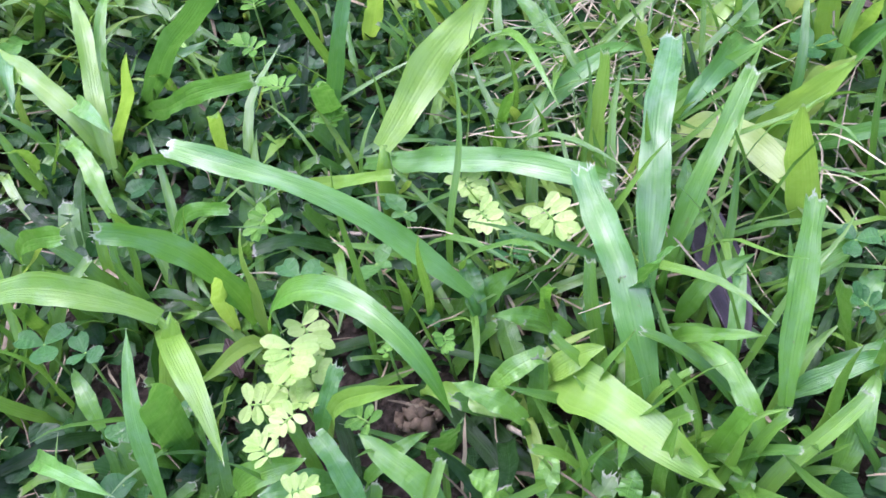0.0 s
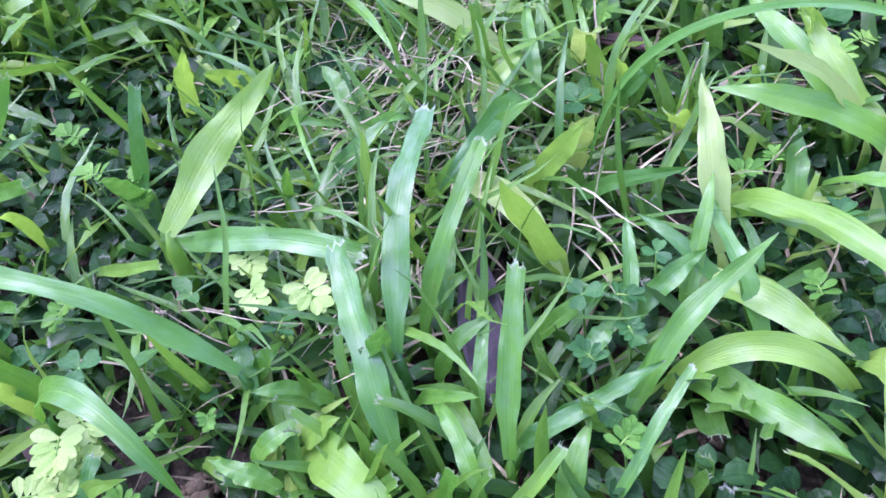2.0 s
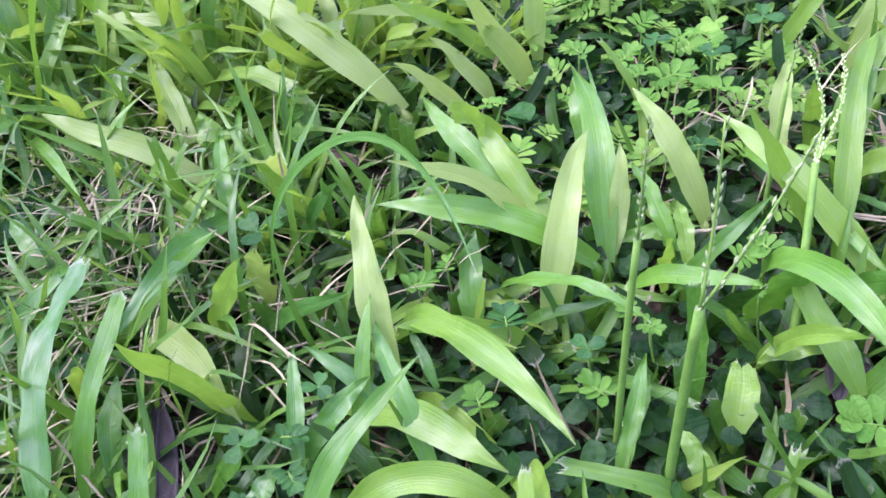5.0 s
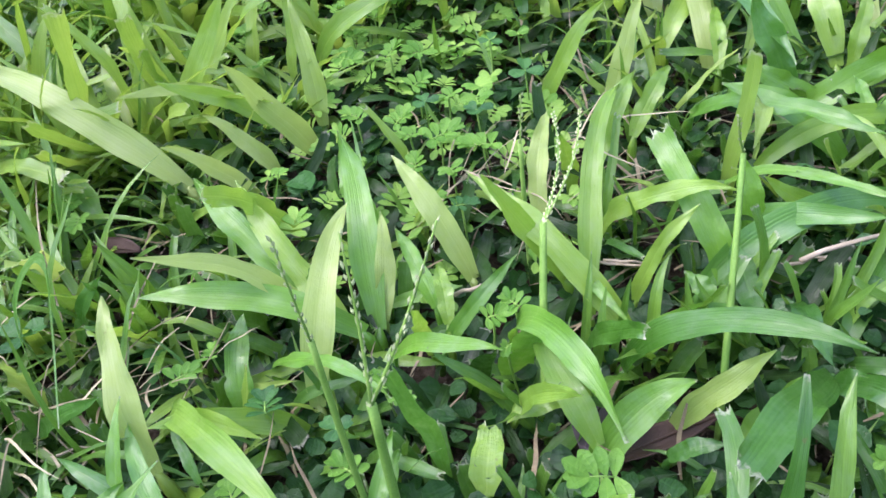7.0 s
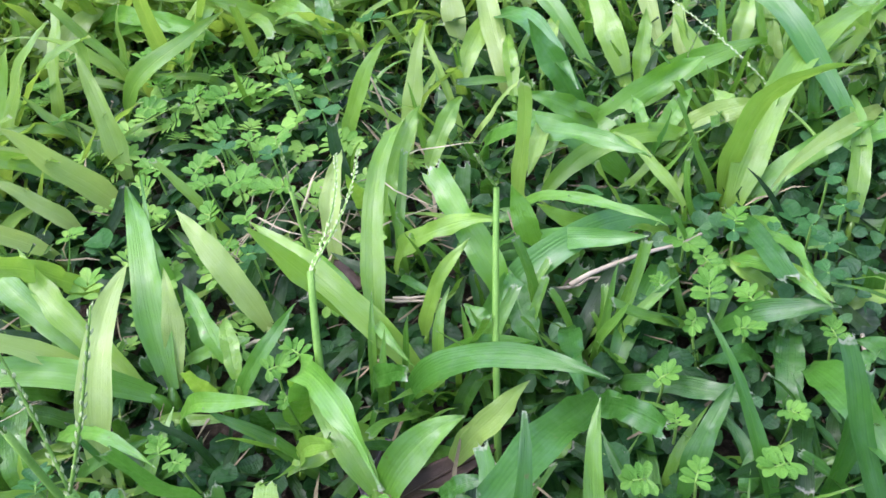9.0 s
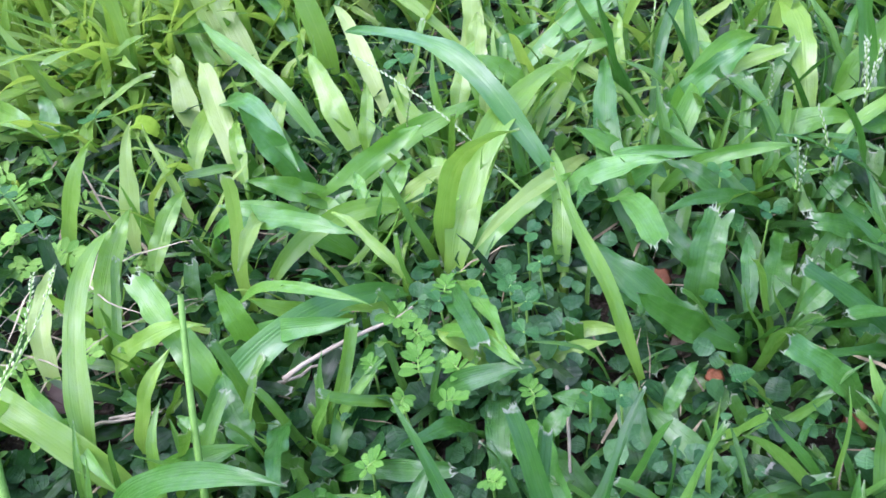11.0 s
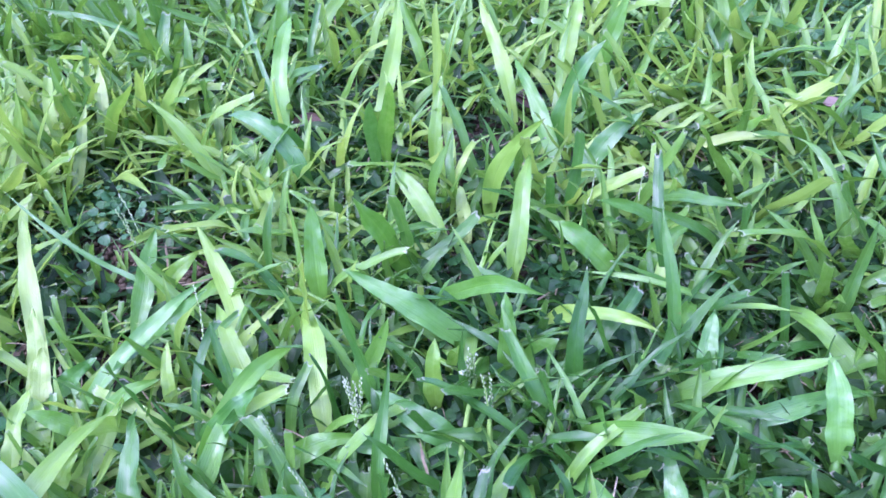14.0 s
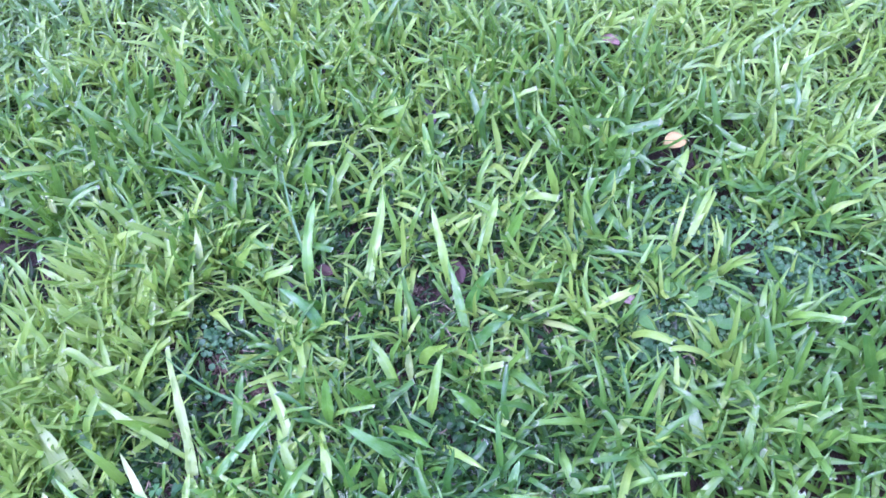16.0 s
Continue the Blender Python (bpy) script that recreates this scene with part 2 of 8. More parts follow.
def blade(length, width, rise, droop, sweep=0.0, roll=0.0, twist=0.0, fold=0.22, tip="point", n=14, cols=4, wave=0.03, wobble=7.0, r=rng):
    """A grass blade from the origin towards +x: rise is its first slope, droop what it bends over, sweep what it turns sideways (degrees)."""
    s = np.linspace(0, 1, n + 1)
    mid = (s[:-1] + s[1:]) / 2
    pitch, turn = np.radians(rise - droop * mid), np.radians(sweep * mid)
    phase, beat = r.uniform(0, 6.3, 2), r.uniform(4.0, 9.0)
    turn = turn + np.radians(wobble * np.sin(beat * mid + phase[0]) * np.minimum(1, 3 * mid))
    pitch = pitch + np.radians(wobble * 1.3 * np.sin(beat * 1.3 * mid + phase[1]) * np.minimum(1, 3 * mid))
    step = np.stack([np.cos(pitch) * np.cos(turn), np.cos(pitch) * np.sin(turn), np.sin(pitch)], 1) * length / n
    line = np.vstack([[0, 0, 0], np.cumsum(step, 0)])
    tan = np.gradient(line, axis=0)
    tan /= np.linalg.norm(tan, axis=1)[:, None]
    turn_s = np.radians(sweep * s)
    side = np.stack([-np.sin(turn_s), np.cos(turn_s), 0 * s], 1)
    up = np.cross(tan, side)
    lean = np.radians(roll + twist * s)[:, None]
    side, up = side * np.cos(lean) + up * np.sin(lean), up * np.cos(lean) - side * np.sin(lean)
    if tip == "point":
        prof = np.clip(0.5 + 1.9 * s, 0, 1) * np.clip(1 - ((s - 0.22) / 0.78).clip(0) ** 3.2, 0, 1)
        prof[-1] = 0.04
    else:
        prof = np.clip(0.5 + 1.9 * s, 0, 1) * (1 - 0.22 * s**3)
    u = np.linspace(-1, 1, cols + 1)
    w = width / 2 * prof
    a, b, k = r.uniform(0, 6.3), r.uniform(0, 6.3), r.uniform(1.3, 3.2)
    w = w * (1 + 0.7 * wave * np.sin(2 * math.pi * k * 0.8 * s + a) + 0.4 * wave * np.sin(2 * math.pi * k * 1.7 * s + b))
    ripple = wave * width * (np.sin(2 * math.pi * k * s[:, None] + np.where(u > 0, a, b)[None]) + 0.5 * np.sin(2 * math.pi * k * 2.1 * s[:, None] + np.where(u > 0, b, a)[None])) * np.abs(u)[None] ** 2 * (s[:, None] * 3).clip(0, 1)
    verts = line[:, None] + side[:, None] * (w[:, None] * u)[..., None] + up[:, None] * (fold * w[:, None] * np.abs(u) ** 1.3 + ripple)[..., None]
    uv = np.stack(np.broadcast_arrays((u[None] + 1) / 2, s[:, None]), -1)
    if tip == "cut":
        verts[-1] += tan[-1] * r.uniform(-0.5, 0.35, cols + 1)[:, None] * width * 0.5
        verts[-1] += r.uniform(-0.05, 0.05, (cols + 1, 3)) * width
    faces = [(i * (cols + 1) + j, (i + 1) * (cols + 1) + j, (i + 1) * (cols + 1) + j + 1, i * (cols + 1) + j + 1) for i in range(n) for j in range(cols)]
    verts, uv = verts.reshape(-1, 3), uv.reshape(-1, 2)
    if tip == "cut":
        # torn fibres standing out of the mown end
        end, side_end, tan_end = verts[-cols - 1:], side[-1], tan[-1]
        more, more_uv = [], []
        for q in np.sort(r.uniform(0.05, 0.95, 5)):
            k0 = min(int(q * cols), cols - 1)
            p = end[k0] + (end[k0 + 1] - end[k0]) * (q * cols - k0) - tan_end * width * 0.03
            i0 = len(verts) + len(more)
            out = tan_end * r.uniform(0.10, 0.34) + side_end * r.normal(0, 0.06) + up[-1] * r.normal(0, 0.06)
            more += [p - side_end * width * 0.03, p + side_end * width * 0.03, p + out * width]
            more_uv += [(q, 1.0)] * 3
            faces.append((i0, i0 + 1, i0 + 2))
        verts, uv = np.vstack([verts, more]), np.vstack([uv, more_uv])
    return verts, faces, uv


class Heap:
    """Gathers many small pieces into one mesh."""

    def __init__(self):
        self.v, self.f, self.uv, self.n = [], [], [], 0

    def add(self, verts, faces, uv, m=None):
        verts = np.asarray(verts, float)
        if m is not None:
            m = np.array(m)
            verts = verts @ m[:3, :3].T + m[:3, 3]
        self.v.append(verts)
        self.uv.append(np.asarray(uv, float))
        self.f.extend([tuple(i + self.n for i in f) for f in faces])
        self.n += len(verts)

    def done(self, name, mat, label, category, kind="stuff"):
        ob = new(name, mesh_of(name, np.vstack(self.v), self.f, np.vstack(self.uv), mat))
        return tagged(ob, label, category, kind=kind)


CLEAR = []
CELLS = {}


def clear(x, y):
    """Whether a spot is kept free of low leaves: bare soil, fallen leaves, mushrooms."""
    if CELLS.get("count") != len(CLEAR):
        CELLS.clear()
        CELLS["count"] = len(CLEAR)
        for a, b, c in CLEAR:
            for i in range(math.floor((a - c) * 20), math.floor((a + c) * 20) + 1):
                for j in range(math.floor((b - c) * 20), math.floor((b + c) * 20) + 1):
                    CELLS.setdefault((i, j), []).append((a, b, c))
    return any((x - a) ** 2 + (y - b) ** 2 < c * c for a, b, c in CELLS.get((math.floor(x * 20), math.floor(y * 20)), ()))


def relief(x, y):
    """The soil's height."""
    return 0.004 * noise.noise(Vector((x * 9, y * 9, 0.3))) + 0.002 * noise.noise(Vector((x * 40, y * 40, 1.7)))

# ---- ground ----
def ground():
    a = np.linspace(-1, 1, 241)
    g = 0.9 * a + 0.9 * np.sinh(a * 7.2) / np.sinh(7.2) * 600
    xs, ys = 0.7 + g * 1.0, 0.4 + g * 1.0
    verts = [(x, y, relief(x, y) if abs(x) < 4 and abs(y) < 4 else 0.0) for y in ys for x in xs]
    n = len(a)
    faces = [(j * n + i, j * n + i + 1, (j + 1) * n + i + 1, (j + 1) * n + i) for j in range(n - 1) for i in range(n - 1)]
    ob = new("ground", mesh_of("ground", verts, faces, None, SOIL))
    return tagged(ob, "dark brown crumbly garden soil under the lawn", "ground", kind="structure")


ground()

# ---- grass plants ----
def tube(points, radii, sides=6):
    """A closed tapering tube along points."""
    pts = np.asarray(points, float)
    tan = np.gradient(pts, axis=0)
    tan /= np.linalg.norm(tan, axis=1)[:, None] + 1e-12
    ref = np.array([0.3, 0.9, 0.2])
    a = np.cross(tan, ref)
    a /= np.linalg.norm(a, axis=1)[:, None]
    b = np.cross(tan, a)
    ang = np.arange(sides) * 2 * math.pi / sides
    ring = a[:, None] * np.cos(ang)[None, :, None] + b[:, None] * np.sin(ang)[None, :, None]
    verts = (pts[:, None] + ring * np.asarray(radii, float)[:, None, None]).reshape(-1, 3)
    n = len(pts)
    faces = [(i * sides + j, i * sides + (j + 1) % sides, (i + 1) * sides + (j + 1) % sides, (i + 1) * sides + j) for i in range(n - 1) for j in range(sides)]
    faces += [tuple(range(sides))[::-1], tuple((n - 1) * sides + j for j in range(sides))]
    uv = np.stack(np.meshgrid(np.linspace(0, 1, sides), np.linspace(0, 0.9, n)), -1).reshape(-1, 2)
    return verts, faces, uv


def tuft(x, y, label):
    """An empty plant at its foot on the soil."""
    ob = new("grass_plant", None)
    ob.empty_display_size = 0.01
    ob.location = (x, y, relief(x, y))
    return tagged(ob, label, "grass plant", "grass plants of the lawn")


def leaf(plant, x, y, z, heading, rise, droop, sweep, roll, length, width, mat, tip="point"):
    """A blade of a plant with its foot at x, y, z, and the sheath that carries it up from the soil."""
    foot = Vector((x, y, z)) - plant.location
    v, f, uv = blade(length, width, rise, droop, sweep, roll, rng.uniform(-14, 14), fold=rng.uniform(0.12, 0.3), tip=tip, n=24, cols=6, wave=rng.uniform(0.06, 0.15), wobble=4.0)
    part("leaf_blade", mesh_of("leaf_blade", v, f, uv, mat), plant, Matrix.Translation(foot) @ pose(0, 0, 0, 0, 0, heading))
    h = np.radians(heading)
    low = np.array([foot.x * 0.6 - 0.002 * np.cos(h), foot.y * 0.6 - 0.002 * np.sin(h), -0.004])
    top = np.array(foot) + 0.004 * np.array([np.cos(h), np.sin(h), 0.4])
    s = np.linspace(0, 1, 5)[:, None]
    line = low + (np.array(foot) - low) * s ** np.array([1.6, 1.6, 0.8])
    line[-1] = line[-1] * 0.7 + top * 0.3
    w = width * np.array([0.20, 0.24, 0.25, 0.24, 0.10])
    v, f, uv = tube(line, w, 6)
    part("sheath", mesh_of("sheath", v, f, uv, mat), plant)


def templates(count, seed, n, cols, rise=(42, 86), droop=(35, 125), width=(0.085, 0.145), cut=0.3):
    r = np.random.default_rng(seed)
    return [blade(1.0, r.uniform(*width), r.uniform(*rise), r.uniform(*droop), r.uniform(-30, 30), r.uniform(-20, 20), r.uniform(-40, 40), fold=r.uniform(0.15, 0.35),
                  tip="cut" if r.random() < cut else "point", n=n, cols=cols, wave=r.uniform(0.06, 0.14), r=r) for _ in range(count)]

# ---- single grass plants: heading, rise, droop, sweep, roll, length, width ----
p = tuft(-0.1915, 0.2373, "bluish-green carpet grass plant with pointed arching blades")
leaf(p, -0.1915, 0.2373, 0.0187, 301, 46, 62, 0, -29, 0.0855, 0.0082, BLUE)
p = tuft(-0.1493, 0.1947, "bluish-green carpet grass plant with pointed arching blades")
leaf(p, -0.1493, 0.1947, 0.0177, 322, 51, 57, -0, 20, 0.0694, 0.0076, BLUE)
p = tuft(-0.1299, 0.1901, "fresh green carpet grass plant with pointed arching blades")
leaf(p, -0.1299, 0.1901, 0.0183, 108, 49, 60, -0, 19, 0.0699, 0.0050, MID)
p = tuft(-0.1288, 0.1170, "fresh green carpet grass plant with mown ragged tips")
leaf(p, -0.1288, 0.1170, 0.0167, 347, 62, 43, -0, 55, 0.0505, 0.0072, MID, "cut")
p = tuft(-0.1160, 0.1696, "yellow-green carpet grass plant with upright pointed blades")
leaf(p, -0.1168, 0.1649, 0.0172, 116, 43, 47, 10, 9, 0.0942, 0.0072, LIME)
leaf(p, -0.1215, 0.1709, 0.0186, 147, 50, 70, 7, -14, 0.0914, 0.0091, LIME)
p = tuft(-0.1026, 0.1389, "fresh green carpet grass plant with mown ragged tips")
leaf(p, -0.1026, 0.1389, 0.0201, 129, 44, 62, 12, 1, 0.0437, 0.0062, MID, "cut")
p = tuft(-0.0877, 0.1677, "fresh green carpet grass plant with upright pointed blades")
leaf(p, -0.0877, 0.1677, 0.0167, 278, 62, 43, 0, -55, 0.0493, 0.0042, MID)
p = tuft(-0.0847, 0.0483, "bluish-green carpet grass plant with pointed arching blades")
leaf(p, -0.0847, 0.0483, 0.0177, 341, 55, 52, -0, 10, 0.0544, 0.0052, BLUE)
p = tuft(-0.0779, 0.1345, "fresh green carpet grass plant with mown ragged tips")
leaf(p, -0.0779, 0.1345, 0.0171, 344, 61, 45, -0, 51, 0.0467, 0.0051, MID, "cut")
p = tuft(-0.0675, 0.0598, "fresh green carpet grass plant with pointed arching blades")
leaf(p, -0.0675, 0.0598, 0.0205, 132, 50, 58, 0, 8, 0.0217, 0.0051, MID)
p = tuft(-0.0661, 0.1002, "yellow-green carpet grass plant with pointed arching blades")
leaf(p, -0.0661, 0.1002, 0.0182, 315, 45, 55, -8, -6, 0.0809, 0.0076, LIME)
p = tuft(-0.0544, 0.0879, "yellow-green carpet grass plant with pointed arching blades")
leaf(p, -0.0544, 0.0879, 0.0381, 183, 44, 98, 6, -32, 0.0741, 0.0088, LIME)
p = tuft(-0.0390, 0.0406, "bluish-green carpet grass plant with upright pointed blades")
leaf(p, -0.0390, 0.0406, 0.0218, 112, 63, 41, 0, 15, 0.0493, 0.0047, BLUE)
p = tuft(-0.0387, 0.1062, "yellow-green carpet grass plant with upright pointed blades")
leaf(p, -0.0389, 0.1053, 0.0125, 200, 97, 74, 4, -36, 0.0647, 0.0078, MID, "cut")
p = tuft(-0.0357, 0.2789, "bluish-green carpet grass plant with pointed arching blades")
leaf(p, -0.0357, 0.2789, 0.0166, 340, 87, 125, -21, 51, 0.1983, 0.0046, BLUE)
p = tuft(-0.0354, 0.1879, "bluish-green carpet grass plant with upright pointed blades")
leaf(p, -0.0353, 0.1941, 0.0147, 290, 72, 30, -0, 11, 0.0568, 0.0088, BLUE)
p = tuft(-0.0249, 0.0503, "bluish-green carpet grass plant with upright pointed blades")
leaf(p, -0.0219, 0.0482, 0.0192, 14, 59, 47, 0, 28, 0.0277, 0.0079, MID)
p = tuft(-0.0210, 0.0893, "fresh green carpet grass plant with pointed arching blades")
leaf(p, -0.0210, 0.0893, 0.0373, 355, 80, 151, -33, 19, 0.0872, 0.0074, MID)
p = tuft(-0.0189, 0.1746, "bluish-green carpet grass plant with mown ragged tips")
leaf(p, -0.0189, 0.1746, 0.0183, 337, 28, 27, 10, 30, 0.0958, 0.0087, BLUE, "cut")
p = tuft(-0.0050, 0.1586, "yellow-green carpet grass plant with upright pointed blades")
leaf(p, -0.0050, 0.1586, 0.0418, 62, 24, 19, 12, 31, 0.0765, 0.0128, LIME)
p = tuft(0.0011, 0.0611, "bluish-green carpet grass plant with pointed arching blades")
leaf(p, -0.0011, 0.0632, 0.0261, 74, 65, 39, 0, 20, 0.0214, 0.0048, BLUE, "cut")
leaf(p, -0.0010, 0.0668, 0.0143, 351, 86, 59, -3, 47, 0.0630, 0.0052, LIME)
leaf(p, 0.0054, 0.0533, 0.0201, 211, 54, 53, -0, -22, 0.0226, 0.0072, BLUE)
p = tuft(0.0094, 0.2376, "fresh green carpet grass plant with pointed arching blades")
leaf(p, 0.0069, 0.2322, 0.0177, 330, 54, 53, -0, 47, 0.0571, 0.0043, MID)
leaf(p, 0.0120, 0.2429, 0.0168, 305, 60, 75, -10, 33, 0.0964, 0.0032, MID)
p = tuft(0.0071, 0.3288, "fresh green carpet grass plant with pointed arching blades")
leaf(p, 0.0071, 0.3288, 0.0196, 306, 43, 65, 0, 4, 0.0989, 0.0050, MID)
p = tuft(0.0134, 0.0512, "bluish-green carpet grass plant with pointed arching blades")
leaf(p, 0.0145, 0.0468, 0.0221, 137, 56, 51, 0, -3, 0.0242, 0.0059, BLUE, "cut")
leaf(p, 0.0123, 0.0555, 0.0201, 35, 54, 53, 0, 22, 0.0225, 0.0042, MID)
p = tuft(0.0226, 0.3746, "yellow-green carpet grass plant with pointed arching blades")
leaf(p, 0.0226, 0.3746, 0.0198, 142, 47, 62, -0, -23, 0.0429, 0.0104, LIME)
p = tuft(0.0320, 0.1108, "bluish-green carpet grass plant with pointed arching blades")
leaf(p, 0.0315, 0.1127, 0.0287, 176, 52, 44, -2, -28, 0.0985, 0.0070, BLUE, "cut")
leaf(p, 0.0337, 0.1110, 0.0205, 116, 51, 57, -0, -5, 0.0213, 0.0069, BLUE)
p = tuft(0.0351, 0.0516, "bluish-green carpet grass plant with pointed arching blades")
leaf(p, 0.0340, 0.0507, 0.0197, 153, 52, 55, -0, -11, 0.0304, 0.0075, MID)
p = tuft(0.0435, 0.2329, "bluish-green carpet grass plant with pointed arching blades")
leaf(p, 0.0437, 0.2281, 0.0170, 328, 60, 45, -0, 54, 0.0497, 0.0053, BLUE)
leaf(p, 0.0432, 0.2376, 0.0200, 126, 49, 60, -0, 2, 0.0349, 0.0079, MID)
p = tuft(0.0542, 0.0568, "fresh green carpet grass plant with pointed arching blades")
leaf(p, 0.0500, 0.0561, 0.0211, 166, 52, 56, 0, -16, 0.0120, 0.0077, MID)
leaf(p, 0.0584, 0.0574, 0.0210, 79, 51, 57, 0, 6, 0.0136, 0.0058, MID)
p = tuft(0.0461, 0.0826, "fresh green carpet grass plant with pointed arching blades")
leaf(p, 0.0514, 0.0785, 0.0201, 169, 53, 54, -0, -20, 0.0235, 0.0062, MID)
leaf(p, 0.0409, 0.0867, 0.0205, 32, 53, 54, 0, 23, 0.0191, 0.0063, MID, "cut")
p = tuft(0.0562, 0.1118, "fresh green carpet grass plant with upright pointed blades")
leaf(p, 0.0517, 0.1149, 0.0151, 285, 77, 23, -0, -16, 0.0479, 0.0031, MID, "cut")
leaf(p, 0.0607, 0.1087, 0.0196, 195, 56, 51, -0, -30, 0.0267, 0.0066, MID)
p = tuft(0.0560, 0.0926, "yellow-green carpet grass plant with upright pointed blades")
leaf(p, 0.0568, 0.0915, 0.0233, 7, 65, 39, -0, 30, 0.0207, 0.0072, LIME)
leaf(p, 0.0551, 0.0937, 0.0174, 322, 44, 49, 4, 22, 0.0620, 0.0134, LIME)
p = tuft(0.0680, 0.2764, "fresh green carpet grass plant with pointed arching blades")
leaf(p, 0.0680, 0.2764, 0.0189, 99, 49, 60, -0, 9, 0.0559, 0.0037, MID)
p = tuft(0.0741, 0.0996, "fresh green carpet grass plant with mown ragged tips")
leaf(p, 0.0741, 0.0996, 0.0211, 41, 51, 57, 0, 18, 0.0128, 0.0043, MID, "cut")
p = tuft(0.0790, 0.0598, "bluish-green carpet grass plant with pointed arching blades")
leaf(p, 0.0790, 0.0598, 0.0225, 258, 43, 66, -0, 2, -0.0093, 0.0064, BLUE)
p = tuft(0.0838, 0.1159, "bluish-green carpet grass plant with upright pointed blades")
leaf(p, 0.0809, 0.1202, 0.0292, 89, 48, 59, -2, -1, 0.0901, 0.0092, BLUE, "cut")
leaf(p, 0.0752, 0.1203, 0.0145, 307, 80, 20, 0, 4, 0.0509, 0.0082, BLUE, "cut")
leaf(p, 0.0863, 0.1085, 0.0183, 340, 61, 44, -0, 27, 0.0343, 0.0042, MID)
p = tuft(0.0854, 0.0883, "bluish-green carpet grass plant with mown ragged tips")
leaf(p, 0.0854, 0.0883, 0.0183, 117, 45, 44, -10, -11, 0.0738, 0.0096, BLUE, "cut")
p = tuft(0.0896, 0.3008, "yellow-green carpet grass plant with pointed arching blades")
leaf(p, 0.0935, 0.3001, 0.0195, 120, 43, 64, -17, 4, 0.0818, 0.0092, PALE)
p = tuft(0.0880, 0.1399, "fresh green carpet grass plant with pointed arching blades")
leaf(p, 0.0864, 0.1332, 0.0214, 65, 64, 44, -1, 10, 0.0664, 0.0062, MID, "cut")
leaf(p, 0.0855, 0.1430, 0.0189, 41, 48, 60, 0, 21, 0.0209, 0.0051, MID)
leaf(p, 0.0920, 0.1436, 0.0197, 91, 51, 57, 0, 22, 0.0325, 0.0072, MID)
p = tuft(0.0871, 0.2027, "yellow-green carpet grass plant with pointed arching blades")
leaf(p, 0.0871, 0.2027, 0.0108, 322, 61, 105, -18, 16, 0.0757, 0.0110, PALE)
p = tuft(0.1015, 0.0642, "bluish-green carpet grass plant with pointed arching blades")
leaf(p, 0.1058, 0.0651, 0.0226, 254, 41, 68, 0, -2, -0.0130, 0.0057, MID)
p = tuft(0.1044, 0.1126, "fresh green carpet grass plant with pointed arching blades")
leaf(p, 0.1044, 0.1126, 0.0171, 185, 49, 60, -0, -28, 0.0202, 0.0036, MID)
p = tuft(0.1122, 0.3547, "yellow-green carpet grass plant with pointed arching blades")
leaf(p, 0.1122, 0.3547, 0.0171, 155, 47, 53, -1, -33, 0.0940, 0.0124, PALE)
p = tuft(0.1112, 0.2779, "yellow-green carpet grass plant with upright pointed blades")
leaf(p, 0.1165, 0.2766, 0.0197, 93, 49, 60, 0, 7, 0.0404, 0.0036, MID)
leaf(p, 0.1043, 0.2799, 0.0166, 165, 38, 27, -8, -29, 0.0845, 0.0107, PALE)
p = tuft(0.1159, 0.2458, "fresh green carpet grass plant with pointed arching blades")
leaf(p, 0.1159, 0.2458, 0.0190, 96, 49, 60, -0, 14, 0.0540, 0.0061, MID)
p = tuft(0.1160, 0.0877, "fresh green carpet grass plant with pointed arching blades")
leaf(p, 0.1176, 0.0897, 0.0234, 94, 56, 27, -16, -6, 0.0552, 0.0067, MID, "cut")
leaf(p, 0.1109, 0.0780, 0.0241, 116, 57, 99, 13, -19, 0.0356, 0.0055, MID)
leaf(p, 0.1195, 0.0954, 0.0197, 17, 52, 56, 0, 20, 0.0309, 0.0059, BLUE)
p = tuft(0.1368, 0.1226, "bluish-green carpet grass plant with pointed arching blades")
leaf(p, 0.1368, 0.1226, 0.0208, 51, 50, 58, 0, 8, 0.0178, 0.0071, BLUE)
p = tuft(0.1370, 0.2100, "bluish-green carpet grass plant with pointed arching blades")
leaf(p, 0.1370, 0.2100, 0.0148, 343, 84, 88, -62, 55, 0.2064, 0.0029, BLUE)
p = tuft(0.1479, 0.2994, "fresh green carpet grass plant with pointed arching blades")
leaf(p, 0.1479, 0.2994, 0.0198, 117, 49, 60, -0, -16, 0.0367, 0.0082, MID)
p = tuft(0.1540, 0.3702, "yellow-green carpet grass plant with pointed arching blades")
leaf(p, 0.1540, 0.3702, 0.0188, 100, 48, 60, -0, 6, 0.0612, 0.0076, PALE)
p = tuft(0.1545, 0.1357, "bluish-green carpet grass plant with pointed arching blades")
leaf(p, 0.1509, 0.1339, 0.0192, 91, 51, 57, 0, 13, 0.0425, 0.0051, BLUE)
leaf(p, 0.1522, 0.1409, 0.0194, 37, 56, 57, -1, 28, 0.0321, 0.0069, BLUE)
p = tuft(0.1580, 0.1137, "yellow-green carpet grass plant with pointed arching blades")
leaf(p, 0.1508, 0.1090, 0.0192, 46, 56, 56, -2, 18, 0.0679, 0.0069, MID)
leaf(p, 0.1509, 0.1089, 0.0200, 58, 52, 55, -0, 14, 0.0269, 0.0067, BLUE)
p = tuft(0.1628, 0.1603, "yellow-green carpet grass plant with pointed arching blades")
leaf(p, 0.1628, 0.1603, 0.0168, 319, 38, 55, 6, 18, 0.0651, 0.0108, LIME)
p = tuft(0.1859, 0.1612, "bluish-green carpet grass plant with pointed arching blades")
